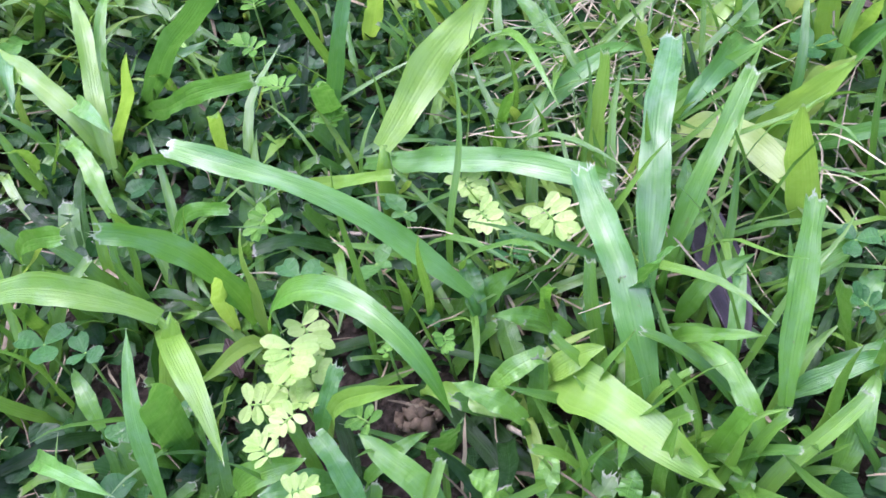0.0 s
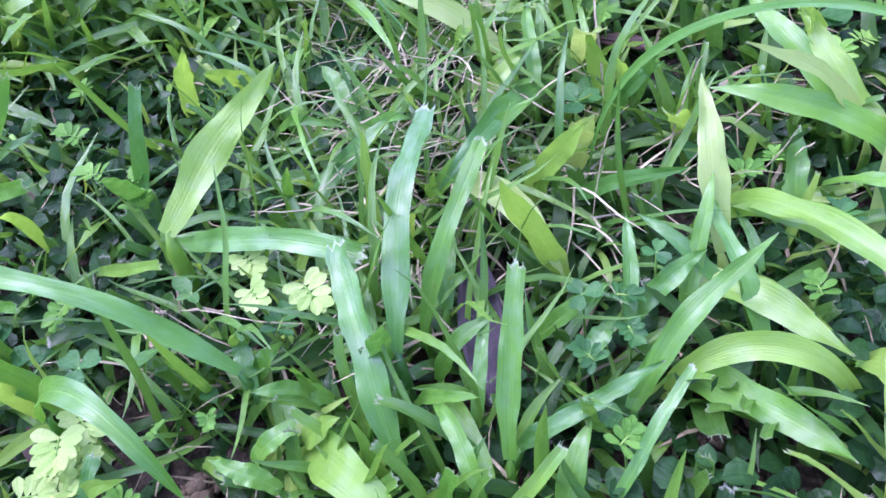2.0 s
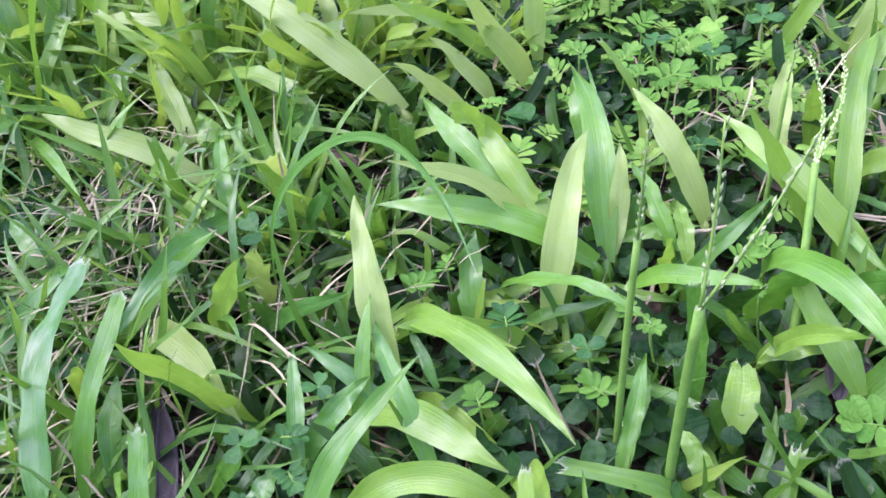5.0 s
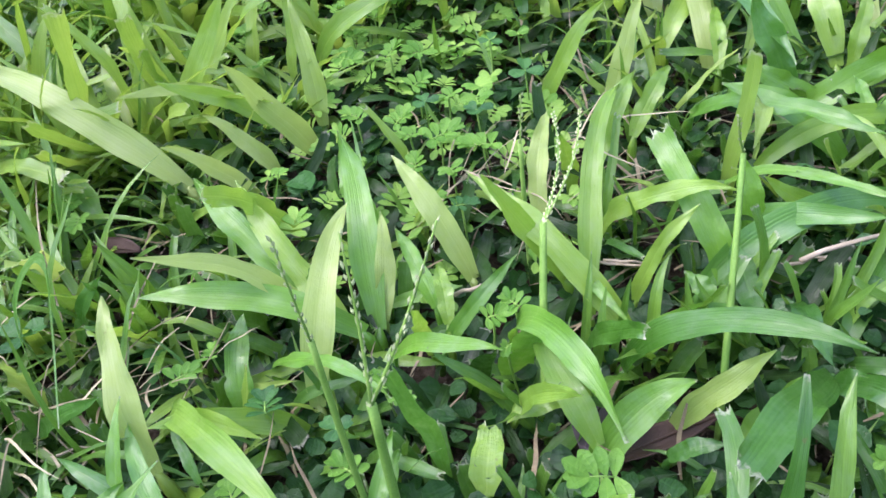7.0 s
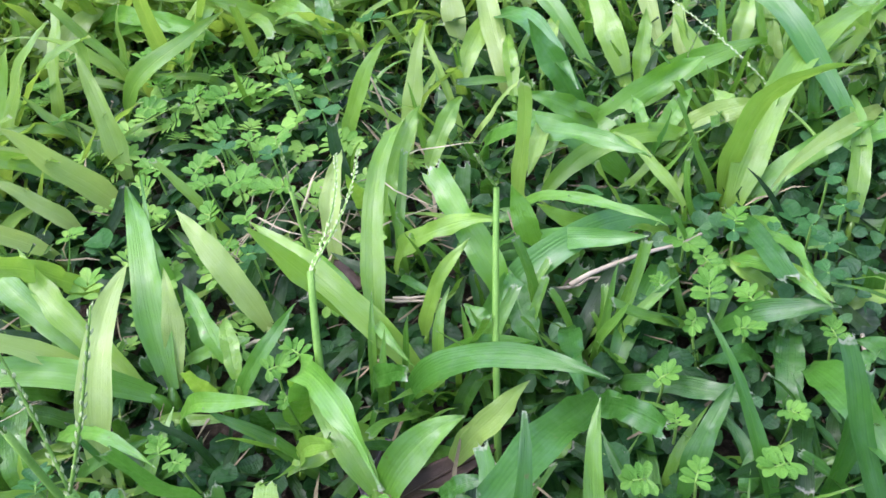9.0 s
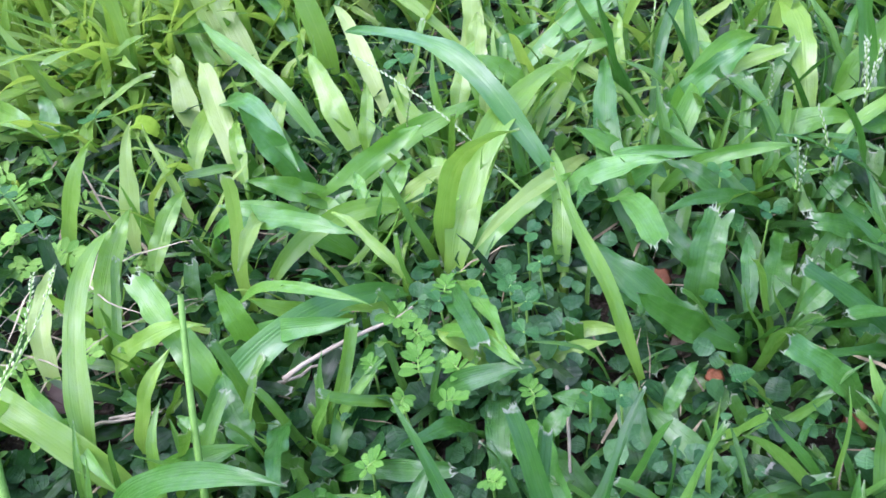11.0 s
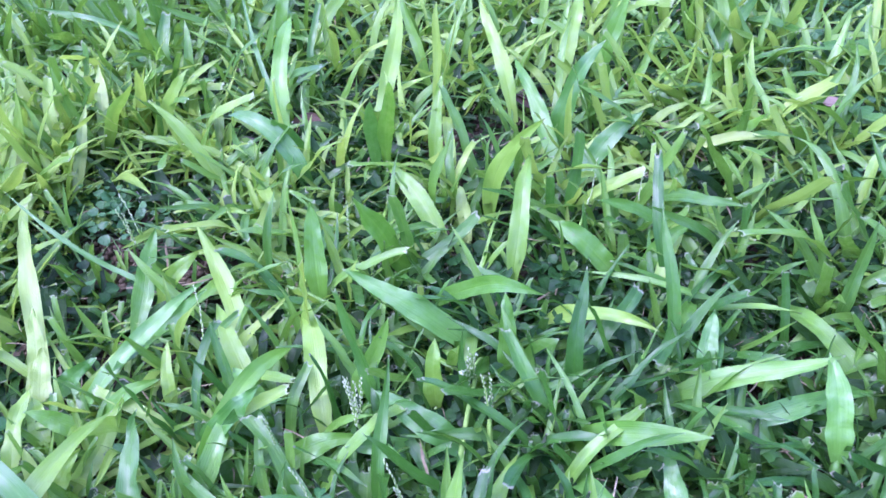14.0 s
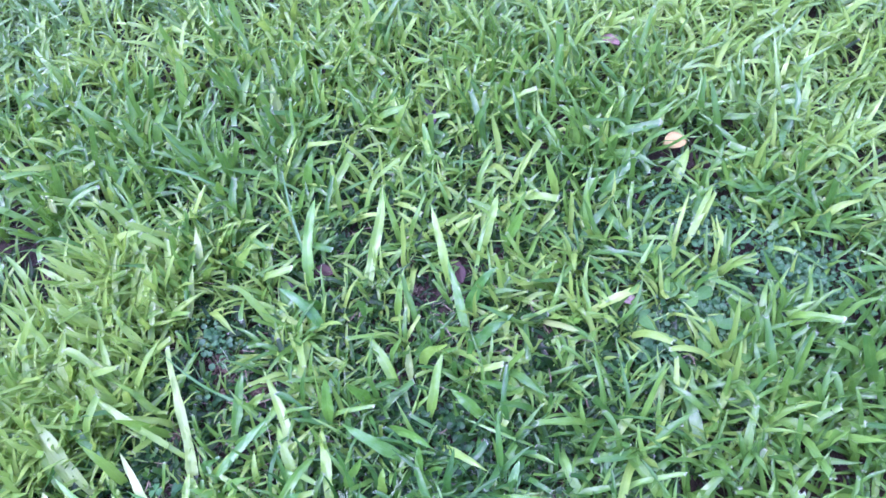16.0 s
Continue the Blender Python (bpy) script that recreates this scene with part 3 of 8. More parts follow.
leaf(p, 0.1798, 0.1637, 0.0239, 105, 64, 53, -15, 5, 0.0603, 0.0090, PALE)
leaf(p, 0.1920, 0.1588, 0.0204, 110, 51, 57, -0, -12, 0.0224, 0.0036, BLUE)
p = tuft(0.1805, 0.1874, "yellow-green carpet grass plant with pointed arching blades")
leaf(p, 0.1805, 0.1874, 0.0167, 310, 63, 82, -15, 19, 0.1024, 0.0092, LIME)
p = tuft(0.1829, 0.1470, "bluish-green carpet grass plant with pointed arching blades")
leaf(p, 0.1829, 0.1470, 0.0191, 141, 51, 57, -0, -14, 0.0429, 0.0052, BLUE)
p = tuft(0.1842, 0.3131, "yellow-green carpet grass plant with pointed arching blades")
leaf(p, 0.1842, 0.3131, 0.0162, 144, 47, 53, -0, -28, 0.1346, 0.0136, PALE)
p = tuft(0.1903, 0.1275, "bluish-green carpet grass plant with pointed arching blades")
leaf(p, 0.1903, 0.1275, 0.0187, 109, 50, 58, -3, -0, 0.0559, 0.0064, BLUE)
p = tuft(0.2113, 0.4611, "pale yellowish carpet grass plant with pointed arching blades")
leaf(p, 0.2081, 0.4664, 0.0190, 102, 48, 61, -0, 3, 0.0603, 0.0132, PALE)
leaf(p, 0.2144, 0.4559, 0.0189, 23, 51, 57, -0, 48, 0.0447, 0.0127, PALE)
p = tuft(0.2140, 0.1284, "yellow-green carpet grass plant with pointed arching blades")
leaf(p, 0.2140, 0.1284, 0.0165, 282, 66, 63, -8, 19, 0.0620, 0.0092, LIME)
p = tuft(0.2160, 0.1988, "fresh green carpet grass plant with pointed arching blades")
leaf(p, 0.2160, 0.1988, 0.0179, 312, 51, 57, -0, 17, 0.0679, 0.0050, MID)
p = tuft(0.2194, 0.3539, "yellow-green carpet grass plant with upright pointed blades")
leaf(p, 0.2194, 0.3539, 0.0187, 214, 59, 46, 0, -55, 0.0763, 0.0062, PALE)
p = tuft(0.2312, 0.2228, "yellow-green carpet grass plant with upright pointed blades")
leaf(p, 0.2338, 0.2167, 0.0199, 184, 68, 44, 1, -40, 0.0694, 0.0069, PALE)
leaf(p, 0.2286, 0.2288, 0.0178, 126, 43, 43, -10, -13, 0.0701, 0.0096, MID)
p = tuft(0.2374, 0.4807, "fresh green carpet grass plant with pointed arching blades")
leaf(p, 0.2374, 0.4807, 0.0195, 305, 43, 65, 0, 42, 0.0961, 0.0090, MID)
p = tuft(0.2414, 0.1240, "fresh green carpet grass plant with pointed arching blades")
leaf(p, 0.2432, 0.1291, 0.0204, 56, 51, 57, 0, 3, 0.0234, 0.0058, MID)
leaf(p, 0.2396, 0.1189, 0.0193, 65, 51, 57, -0, 6, 0.0397, 0.0050, MID)
p = tuft(0.2466, 0.4635, "fresh green carpet grass plant with pointed arching blades")
leaf(p, 0.2466, 0.4635, 0.0198, 310, 42, 65, -0, 43, 0.1016, 0.0108, MID)
p = tuft(0.2492, 0.2030, "fresh green carpet grass plant with pointed arching blades")
leaf(p, 0.2492, 0.2030, 0.0178, 166, 46, 54, -1, -33, 0.0809, 0.0104, MID)
p = tuft(0.2571, 0.1895, "fresh green carpet grass plant with pointed arching blades")
leaf(p, 0.2571, 0.1895, 0.0177, 319, 55, 52, -0, 31, 0.0523, 0.0063, MID)
p = tuft(0.2602, 0.2227, "yellow-green carpet grass plant with pointed arching blades")
leaf(p, 0.2623, 0.2206, 0.0178, 92, 48, 59, 0, 9, 0.0846, 0.0019, MID)
p = tuft(0.2626, 0.1143, "yellow-green carpet grass plant with pointed arching blades")
leaf(p, 0.2626, 0.1143, 0.0206, 108, 52, 56, -0, -13, 0.0185, 0.0059, LIME)
p = tuft(0.2704, 0.1358, "yellow-green carpet grass plant with mown ragged tips")
leaf(p, 0.2658, 0.1406, 0.0157, 241, 86, 14, -0, 29, 0.0713, 0.0053, BLUE, "cut")
leaf(p, 0.2750, 0.1309, 0.0184, 70, 48, 61, 0, 5, 0.0208, 0.0093, LIME, "cut")
p = tuft(0.2726, 0.1875, "yellow-green carpet grass plant with pointed arching blades")
leaf(p, 0.2780, 0.1948, 0.0204, 85, 50, 58, 0, 10, 0.0240, 0.0062, LIME)
p = tuft(0.2753, 0.2044, "fresh green carpet grass plant with pointed arching blades")
leaf(p, 0.2753, 0.2044, 0.0198, 105, 50, 59, -0, -1, 0.0350, 0.0063, MID)
p = tuft(0.2973, 0.1847, "fresh green carpet grass plant with pointed arching blades")
leaf(p, 0.2973, 0.1847, 0.0048, 294, 93, 122, -20, 26, 0.0937, 0.0094, MID)
p = tuft(0.3101, 0.1360, "yellow-green carpet grass plant with pointed arching blades")
leaf(p, 0.3101, 0.1360, 0.0197, 106, 46, 59, -15, -1, 0.0448, 0.0090, LIME)
p = tuft(0.3137, 0.2512, "fresh green carpet grass plant with upright pointed blades")
leaf(p, 0.3137, 0.2512, 0.0160, 276, 23, 35, 16, 22, 0.0883, 0.0052, MID)
p = tuft(0.3211, 0.1585, "yellow-green carpet grass plant with pointed arching blades")
leaf(p, 0.3152, 0.1552, 0.0161, 181, 58, 101, 11, -25, 0.0329, 0.0092, LIME)
leaf(p, 0.3270, 0.1619, 0.0155, 324, 77, 88, -9, 33, 0.0864, 0.0085, DEEP_LEAF)
p = tuft(0.3213, 0.1747, "yellow-green carpet grass plant with upright pointed blades")
leaf(p, 0.3191, 0.1732, 0.0168, 296, 68, 35, -0, 54, 0.0400, 0.0064, DEEP_LEAF, "cut")
p = tuft(0.3310, 0.4403, "yellow-green carpet grass plant with pointed arching blades")
leaf(p, 0.3310, 0.4403, 0.0188, 287, 45, 63, -0, 37, 0.0861, 0.0112, LIME)
p = tuft(0.3324, 0.1338, "yellow-green carpet grass plant with upright pointed blades")
leaf(p, 0.3271, 0.1263, 0.0203, 337, 56, 51, -0, 26, 0.0186, 0.0052, DEEP_LEAF)
p = tuft(0.3410, 0.2467, "yellow-green carpet grass plant with pointed arching blades")
leaf(p, 0.3453, 0.2468, 0.0215, 42, 58, 48, -0, 24, 0.0474, 0.0091, LIME)
p = tuft(0.3564, 0.3812, "bluish-green carpet grass plant with pointed arching blades")
leaf(p, 0.3564, 0.3812, 0.0197, 85, 48, 61, -0, -1, 0.0439, 0.0086, BLUE)
p = tuft(0.3693, 0.1741, "fresh green carpet grass plant with pointed arching blades")
leaf(p, 0.3717, 0.1651, 0.0201, 83, 51, 58, -0, -5, 0.0277, 0.0090, DEEP_LEAF)
leaf(p, 0.3625, 0.1715, 0.0208, 114, 51, 57, 0, -18, 0.0167, 0.0067, MID)
p = tuft(0.3703, 0.2669, "yellow-green carpet grass plant with pointed arching blades")
leaf(p, 0.3703, 0.2669, 0.0196, 43, 50, 59, 0, 24, 0.0385, 0.0077, LIME)
p = tuft(0.3867, 0.1402, "deep green carpet grass plant with mown ragged tips")
leaf(p, 0.3821, 0.1381, 0.0205, 224, 40, 27, -12, -20, 0.0673, 0.0112, DEEP_LEAF, "cut")
leaf(p, 0.3795, 0.1366, 0.0183, 287, 59, 47, 0, 29, 0.0367, 0.0079, DEEP_LEAF, "cut")
p = tuft(0.3851, 0.1685, "deep green carpet grass plant with pointed arching blades")
leaf(p, 0.3851, 0.1685, 0.0177, 254, 55, 52, -0, 7, 0.0527, 0.0069, DEEP_LEAF)
p = tuft(0.3966, 0.2722, "fresh green carpet grass plant with pointed arching blades")
leaf(p, 0.3966, 0.2722, 0.0181, 301, 50, 65, -2, 31, 0.0857, 0.0092, MID)
p = tuft(0.3957, 0.2257, "yellow-green carpet grass plant with pointed arching blades")
leaf(p, 0.3915, 0.2290, 0.0180, 301, 49, 58, -0, 29, 0.0725, 0.0045, MID)
p = tuft(0.4020, 0.3639, "yellow-green carpet grass plant with upright pointed blades")
leaf(p, 0.4020, 0.3639, 0.0163, 247, 59, 46, 0, 49, 0.0594, 0.0074, LIME)
p = tuft(0.4026, 0.0935, "deep green carpet grass plant with pointed arching blades")
leaf(p, 0.4026, 0.0935, 0.0225, 225, 39, 70, -0, 1, -0.0161, 0.0055, DEEP_LEAF)
p = tuft(0.4095, 0.3216, "yellow-green carpet grass plant with pointed arching blades")
leaf(p, 0.4051, 0.3212, 0.0196, 46, 49, 60, -0, 22, 0.0424, 0.0096, LIME)
p = tuft(0.4201, 0.2958, "yellow-green carpet grass plant with pointed arching blades")
leaf(p, 0.4201, 0.2958, 0.0199, 70, 48, 60, -0, 1, 0.0373, 0.0068, LIME)
p = tuft(0.4209, 0.4398, "yellow-green carpet grass plant with pointed arching blades")
leaf(p, 0.4209, 0.4398, 0.0192, 62, 51, 57, -0, 18, 0.0453, 0.0090, LIME)
p = tuft(0.4276, 0.1460, "deep green carpet grass plant with upright pointed blades")
leaf(p, 0.4276, 0.1460, 0.0183, 318, 57, 50, 0, 33, 0.0397, 0.0068, DEEP_LEAF)
p = tuft(0.4281, 0.2660, "pale yellowish carpet grass plant with pointed arching blades")
leaf(p, 0.4281, 0.2660, 0.0177, 235, 51, 56, 0, -25, 0.0667, 0.0078, PALE)
p = tuft(0.4311, 0.3613, "bluish-green carpet grass plant with pointed arching blades")
leaf(p, 0.4311, 0.3613, 0.0196, 274, 42, 65, 0, 8, 0.1021, 0.0112, BLUE)
p = tuft(0.4380, 0.3056, "yellow-green carpet grass plant with pointed arching blades")
leaf(p, 0.4380, 0.3056, 0.0196, 48, 49, 60, -0, 16, 0.0418, 0.0064, LIME)
p = tuft(0.4386, 0.3938, "yellow-green carpet grass plant with pointed arching blades")
leaf(p, 0.4386, 0.3938, 0.0189, 79, 48, 61, -0, 8, 0.0597, 0.0112, LIME)
p = tuft(0.4434, 0.1703, "yellow-green carpet grass plant with pointed arching blades")
leaf(p, 0.4416, 0.1707, 0.0177, 278, 54, 53, -0, 19, 0.0555, 0.0050, MID)
leaf(p, 0.4453, 0.1700, 0.0177, 275, 55, 52, -0, 14, 0.0539, 0.0056, LIME)
p = tuft(0.4415, 0.1267, "deep green carpet grass plant with pointed arching blades")
leaf(p, 0.4431, 0.1224, 0.0181, 254, 49, 50, 2, 24, 0.0566, 0.0108, DEEP_LEAF)
leaf(p, 0.4437, 0.1111, 0.0208, 10, 51, 57, 0, 14, 0.0178, 0.0058, DEEP_LEAF)
leaf(p, 0.4329, 0.1300, 0.0178, 197, 61, 44, 0, -35, 0.0389, 0.0050, DEEP_LEAF)
leaf(p, 0.4437, 0.1364, 0.0211, 8, 50, 58, 0, 18, 0.0141, 0.0057, DEEP_LEAF, "cut")
p = tuft(0.4471, 0.1995, "yellow-green carpet grass plant with pointed arching blades")
leaf(p, 0.4471, 0.1995, 0.0193, 106, 50, 59, -0, -15, 0.0442, 0.0043, LIME)
p = tuft(0.4468, 0.1413, "deep green carpet grass plant with pointed arching blades")
leaf(p, 0.4492, 0.1409, 0.0130, 236, 39, 72, -0, 6, 0.0315, 0.0083, DEEP_LEAF, "cut")
p = tuft(0.4506, 0.3824, "pale yellowish carpet grass plant with pointed arching blades")
leaf(p, 0.4506, 0.3824, 0.0178, 90, 48, 62, -3, 6, 0.0911, 0.0098, PALE)
p = tuft(0.4586, 0.2352, "fresh green carpet grass plant with pointed arching blades")
leaf(p, 0.4574, 0.2363, 0.0202, 27, 50, 59, 0, 22, 0.0280, 0.0081, MID)
leaf(p, 0.4667, 0.2371, 0.0188, 323, 54, 53, -0, 43, 0.0386, 0.0092, PALE)
leaf(p, 0.4517, 0.2322, 0.0202, 78, 49, 59, -0, 2, 0.0289, 0.0053, MID)
p = tuft(0.4592, 0.3712, "pale yellowish carpet grass plant with pointed arching blades")
leaf(p, 0.4592, 0.3712, 0.0160, 92, 48, 51, -7, -5, 0.1196, 0.0112, PALE)
p = tuft(0.4610, 0.1884, "yellow-green carpet grass plant with pointed arching blades")
leaf(p, 0.4633, 0.1856, 0.0178, 253, 52, 56, -0, -4, 0.0630, 0.0066, MID)
leaf(p, 0.4564, 0.1849, 0.0176, 253, 54, 53, -0, 29, 0.0572, 0.0075, DEEP_LEAF, "cut")
p = tuft(0.4671, 0.1086, "deep green carpet grass plant with pointed arching blades")
leaf(p, 0.4671, 0.1086, 0.0204, 142, 53, 54, -0, -24, 0.0194, 0.0067, DEEP_LEAF)
p = tuft(0.4771, 0.5167, "yellow-green carpet grass plant with pointed arching blades")
leaf(p, 0.4771, 0.5167, 0.0193, 74, 52, 82, -11, 16, 0.0992, 0.0096, LIME)
p = tuft(0.4804, 0.0988, "deep green carpet grass plant with pointed arching blades")
leaf(p, 0.4804, 0.0988, 0.0206, 14, 52, 56, 0, 16, 0.0193, 0.0049, DEEP_LEAF)
p = tuft(0.4845, 0.4686, "bluish-green carpet grass plant with pointed arching blades")
leaf(p, 0.4845, 0.4686, 0.0188, 124, 50, 58, -0, -13, 0.0563, 0.0082, BLUE)
p = tuft(0.4856, 0.3823, "bluish-green carpet grass plant with pointed arching blades")
leaf(p, 0.4856, 0.3823, 0.0178, 89, 46, 58, 7, 2, 0.0904, 0.0109, BLUE)
p = tuft(0.4876, 0.2264, "yellow-green carpet grass plant with pointed arching blades")
leaf(p, 0.4876, 0.2264, 0.0204, 94, 51, 56, -0, -26, 0.0212, 0.0081, LIME)
p = tuft(0.4922, 0.2760, "pale yellowish carpet grass plant with pointed arching blades")
leaf(p, 0.4922, 0.2760, 0.0197, 66, 48, 61, -0, -7, 0.0409, 0.0070, PALE)
p = tuft(0.4932, 0.2979, "pale yellowish carpet grass plant with pointed arching blades")
leaf(p, 0.4932, 0.2979, 0.0178, 82, 49, 59, 0, -5, 0.0814, 0.0086, PALE)
p = tuft(0.5142, 0.6166, "yellow-green carpet grass plant with pointed arching blades")
leaf(p, 0.5142, 0.6166, 0.0190, 317, 39, 58, 2, 28, 0.1165, 0.0078, LIME)
p = tuft(0.5147, 0.2720, "yellow-green carpet grass plant with pointed arching blades")
leaf(p, 0.5147, 0.2720, 0.0192, 44, 49, 60, -0, 19, 0.0491, 0.0084, LIME)
p = tuft(0.5189, 0.1977, "deep green carpet grass plant with pointed arching blades")
leaf(p, 0.5176, 0.1921, 0.0183, 97, 55, 81, 9, -26, 0.1502, 0.0088, BLUE)
p = tuft(0.5280, 0.1077, "deep green carpet grass plant with pointed arching blades")
leaf(p, 0.5277, 0.1127, 0.0200, 46, 51, 58, -0, 1, 0.0298, 0.0054, DEEP_LEAF)
leaf(p, 0.5399, 0.1022, 0.0204, 355, 51, 56, 0, 21, 0.0227, 0.0065, DEEP_LEAF, "cut")
p = tuft(0.5237, 0.1298, "deep green carpet grass plant with pointed arching blades")
leaf(p, 0.5289, 0.1343, 0.0192, 101, 51, 57, -0, -23, 0.0418, 0.0080, DEEP_LEAF)
p = tuft(0.5311, 0.1902, "bluish-green carpet grass plant with pointed arching blades")
leaf(p, 0.5306, 0.1860, 0.0179, 247, 53, 54, -0, 12, 0.0659, 0.0094, MID, "cut")
leaf(p, 0.5317, 0.1944, 0.0174, 222, 57, 49, 0, -35, 0.0519, 0.0057, BLUE)
p = tuft(0.5408, 0.4342, "yellow-green carpet grass plant with pointed arching blades")
leaf(p, 0.5351, 0.4362, 0.0173, 68, 43, 51, 8, 9, 0.0987, 0.0084, LIME)
leaf(p, 0.5465, 0.4322, 0.0180, 94, 49, 59, 0, -19, 0.0769, 0.0112, PALE)
p = tuft(0.5354, 0.3944, "pale yellowish carpet grass plant with pointed arching blades")
leaf(p, 0.5354, 0.3944, 0.0182, 114, 47, 53, -6, -8, 0.0668, 0.0091, PALE)
p = tuft(0.5354, 0.2777, "yellow-green carpet grass plant with pointed arching blades")
leaf(p, 0.5354, 0.2777, 0.0203, 71, 49, 59, -0, 6, 0.0278, 0.0098, LIME)
p = tuft(0.5392, 0.2130, "bluish-green carpet grass plant with upright pointed blades")
leaf(p, 0.5415, 0.2131, 0.0189, 212, 32, 39, -10, -23, 0.0903, 0.0065, PALE)
p = tuft(0.5421, 0.6424, "yellow-green carpet grass plant with pointed arching blades")
leaf(p, 0.5421, 0.6424, 0.0178, 91, 48, 60, -2, 1, 0.0841, 0.0084, LIME)
p = tuft(0.5432, 0.5912, "pale yellowish carpet grass plant with pointed arching blades")
leaf(p, 0.5432, 0.5912, 0.0189, 60, 50, 58, 0, 16, 0.0540, 0.0051, PALE)
p = tuft(0.5461, 0.3047, "pale yellowish carpet grass plant with upright pointed blades")
leaf(p, 0.5461, 0.3047, 0.0162, 54, 36, 34, 17, 11, 0.1294, 0.0103, PALE)
p = tuft(0.5474, 0.5296, "yellow-green carpet grass plant with pointed arching blades")
leaf(p, 0.5474, 0.5296, 0.0178, 98, 48, 59, 0, -4, 0.0845, 0.0069, LIME)
p = tuft(0.5525, 0.3304, "yellow-green carpet grass plant with pointed arching blades")
leaf(p, 0.5525, 0.3304, 0.0165, 110, 41, 53, -7, -7, 0.1489, 0.0080, LIME)
p = tuft(0.5579, 0.1546, "deep green carpet grass plant with pointed arching blades")
leaf(p, 0.5557, 0.1598, 0.0123, 223, 33, 80, -0, -5, 0.0452, 0.0088, DEEP_LEAF)
leaf(p, 0.5601, 0.1493, 0.0196, 108, 52, 57, -0, -17, 0.0344, 0.0084, DEEP_LEAF)
p = tuft(0.5562, 0.2677, "bluish-green carpet grass plant with pointed arching blades")
leaf(p, 0.5587, 0.2694, 0.0182, 325, 56, 51, -0, 40, 0.0447, 0.0077, MID)
p = tuft(0.5646, 0.2885, "yellow-green carpet grass plant with pointed arching blades")
leaf(p, 0.5598, 0.2857, 0.0178, 356, 41, 47, 5, 23, 0.0882, 0.0088, BLUE)
p = tuft(0.5710, 0.1468, "deep green carpet grass plant with pointed arching blades")
leaf(p, 0.5710, 0.1468, 0.0178, 177, 53, 54, 0, -39, 0.0560, 0.0059, DEEP_LEAF)
p = tuft(0.5711, 0.2511, "yellow-green carpet grass plant with upright pointed blades")
leaf(p, 0.5711, 0.2511, 0.0170, 193, 61, 44, -0, -55, 0.0480, 0.0078, LIME)
p = tuft(0.5739, 0.5347, "fresh green carpet grass plant with pointed arching blades")
leaf(p, 0.5739, 0.5347, 0.0184, 81, 49, 59, -0, 4, 0.0670, 0.0060, MID)
p = tuft(0.5750, 0.0515, "deep green carpet grass plant with pointed arching blades")
leaf(p, 0.5750, 0.0515, 0.0208, 346, 51, 57, -0, 16, 0.0173, 0.0054, DEEP_LEAF)
p = tuft(0.5762, 0.6046, "yellow-green carpet grass plant with pointed arching blades")
leaf(p, 0.5762, 0.6046, 0.0204, 94, 48, 82, 18, -11, 0.0868, 0.0073, LIME)
p = tuft(0.5820, 0.1036, "deep green carpet grass plant with mown ragged tips")
leaf(p, 0.5820, 0.1036, 0.0192, 140, 56, 50, -0, -36, 0.0310, 0.0077, DEEP_LEAF, "cut")
p = tuft(0.5877, 0.1346, "deep green carpet grass plant with pointed arching blades")
leaf(p, 0.5877, 0.1346, 0.0211, 360, 50, 58, 0, 22, 0.0134, 0.0077, DEEP_LEAF)
p = tuft(0.5987, 0.1077, "deep green carpet grass plant with pointed arching blades")
leaf(p, 0.5978, 0.1106, 0.0154, 246, 72, 79, -3, 40, 0.0896, 0.0051, DEEP_LEAF)
leaf(p, 0.5995, 0.1047, 0.0155, 236, 69, 64, -3, 43, 0.0715, 0.0045, DEEP_LEAF)
p = tuft(0.5987, 0.0520, "yellow-green carpet grass plant with pointed arching blades")
leaf(p, 0.5987, 0.0520, 0.0190, 39, 50, 59, -0, -11, 0.0508, 0.0066, LIME)
p = tuft(0.6077, 0.0889, "deep green carpet grass plant with pointed arching blades")
leaf(p, 0.6087, 0.0830, 0.0203, 356, 50, 58, 0, 17, 0.0259, 0.0042, DEEP_LEAF)
leaf(p, 0.6067, 0.0948, 0.0189, 300, 56, 51, 0, 29, 0.0361, 0.0078, DEEP_LEAF)
p = tuft(0.6158, 0.2071, "yellow-green carpet grass plant with pointed arching blades")
leaf(p, 0.6131, 0.2085, 0.0040, 65, 49, 61, 6, -3, 0.0876, 0.0102, LIME)
leaf(p, 0.6181, 0.2070, 0.0173, 202, 63, 42, -0, -51, 0.0417, 0.0078, DEEP_LEAF)
leaf(p, 0.6163, 0.2056, 0.0200, 83, 51, 58, -0, -7, 0.0313, 0.0089, MID)
p = tuft(0.6189, 0.7477, "pale yellowish carpet grass plant with pointed arching blades")
leaf(p, 0.6189, 0.7477, 0.0178, 65, 46, 50, 7, 11, 0.0734, 0.0079, PALE)
p = tuft(0.6136, 0.2084, "yellow-green carpet grass plant with upright pointed blades")
leaf(p, 0.6136, 0.2084, 0.0026, 62, 18, 6, 8, 1, 0.1486, 0.0128, LIME)
p = tuft(0.7170, 0.1513, "bluish-green carpet grass plant with upright pointed blades")
leaf(p, 0.7170, 0.1513, 0.0088, 119, 48, 30, -8, -31, 0.0896, 0.0128, BLUE)
p = tuft(0.7254, 0.1980, "fresh green carpet grass plant with pointed arching blades")
leaf(p, 0.7254, 0.1980, 0.0124, 278, 54, 47, -1, 43, 0.0873, 0.0099, MID)
p = tuft(0.7651, 0.2226, "yellow-green carpet grass plant with pointed arching blades")
leaf(p, 0.7651, 0.2226, 0.0119, 78, 55, 57, -4, -17, 0.0770, 0.0117, LIME)
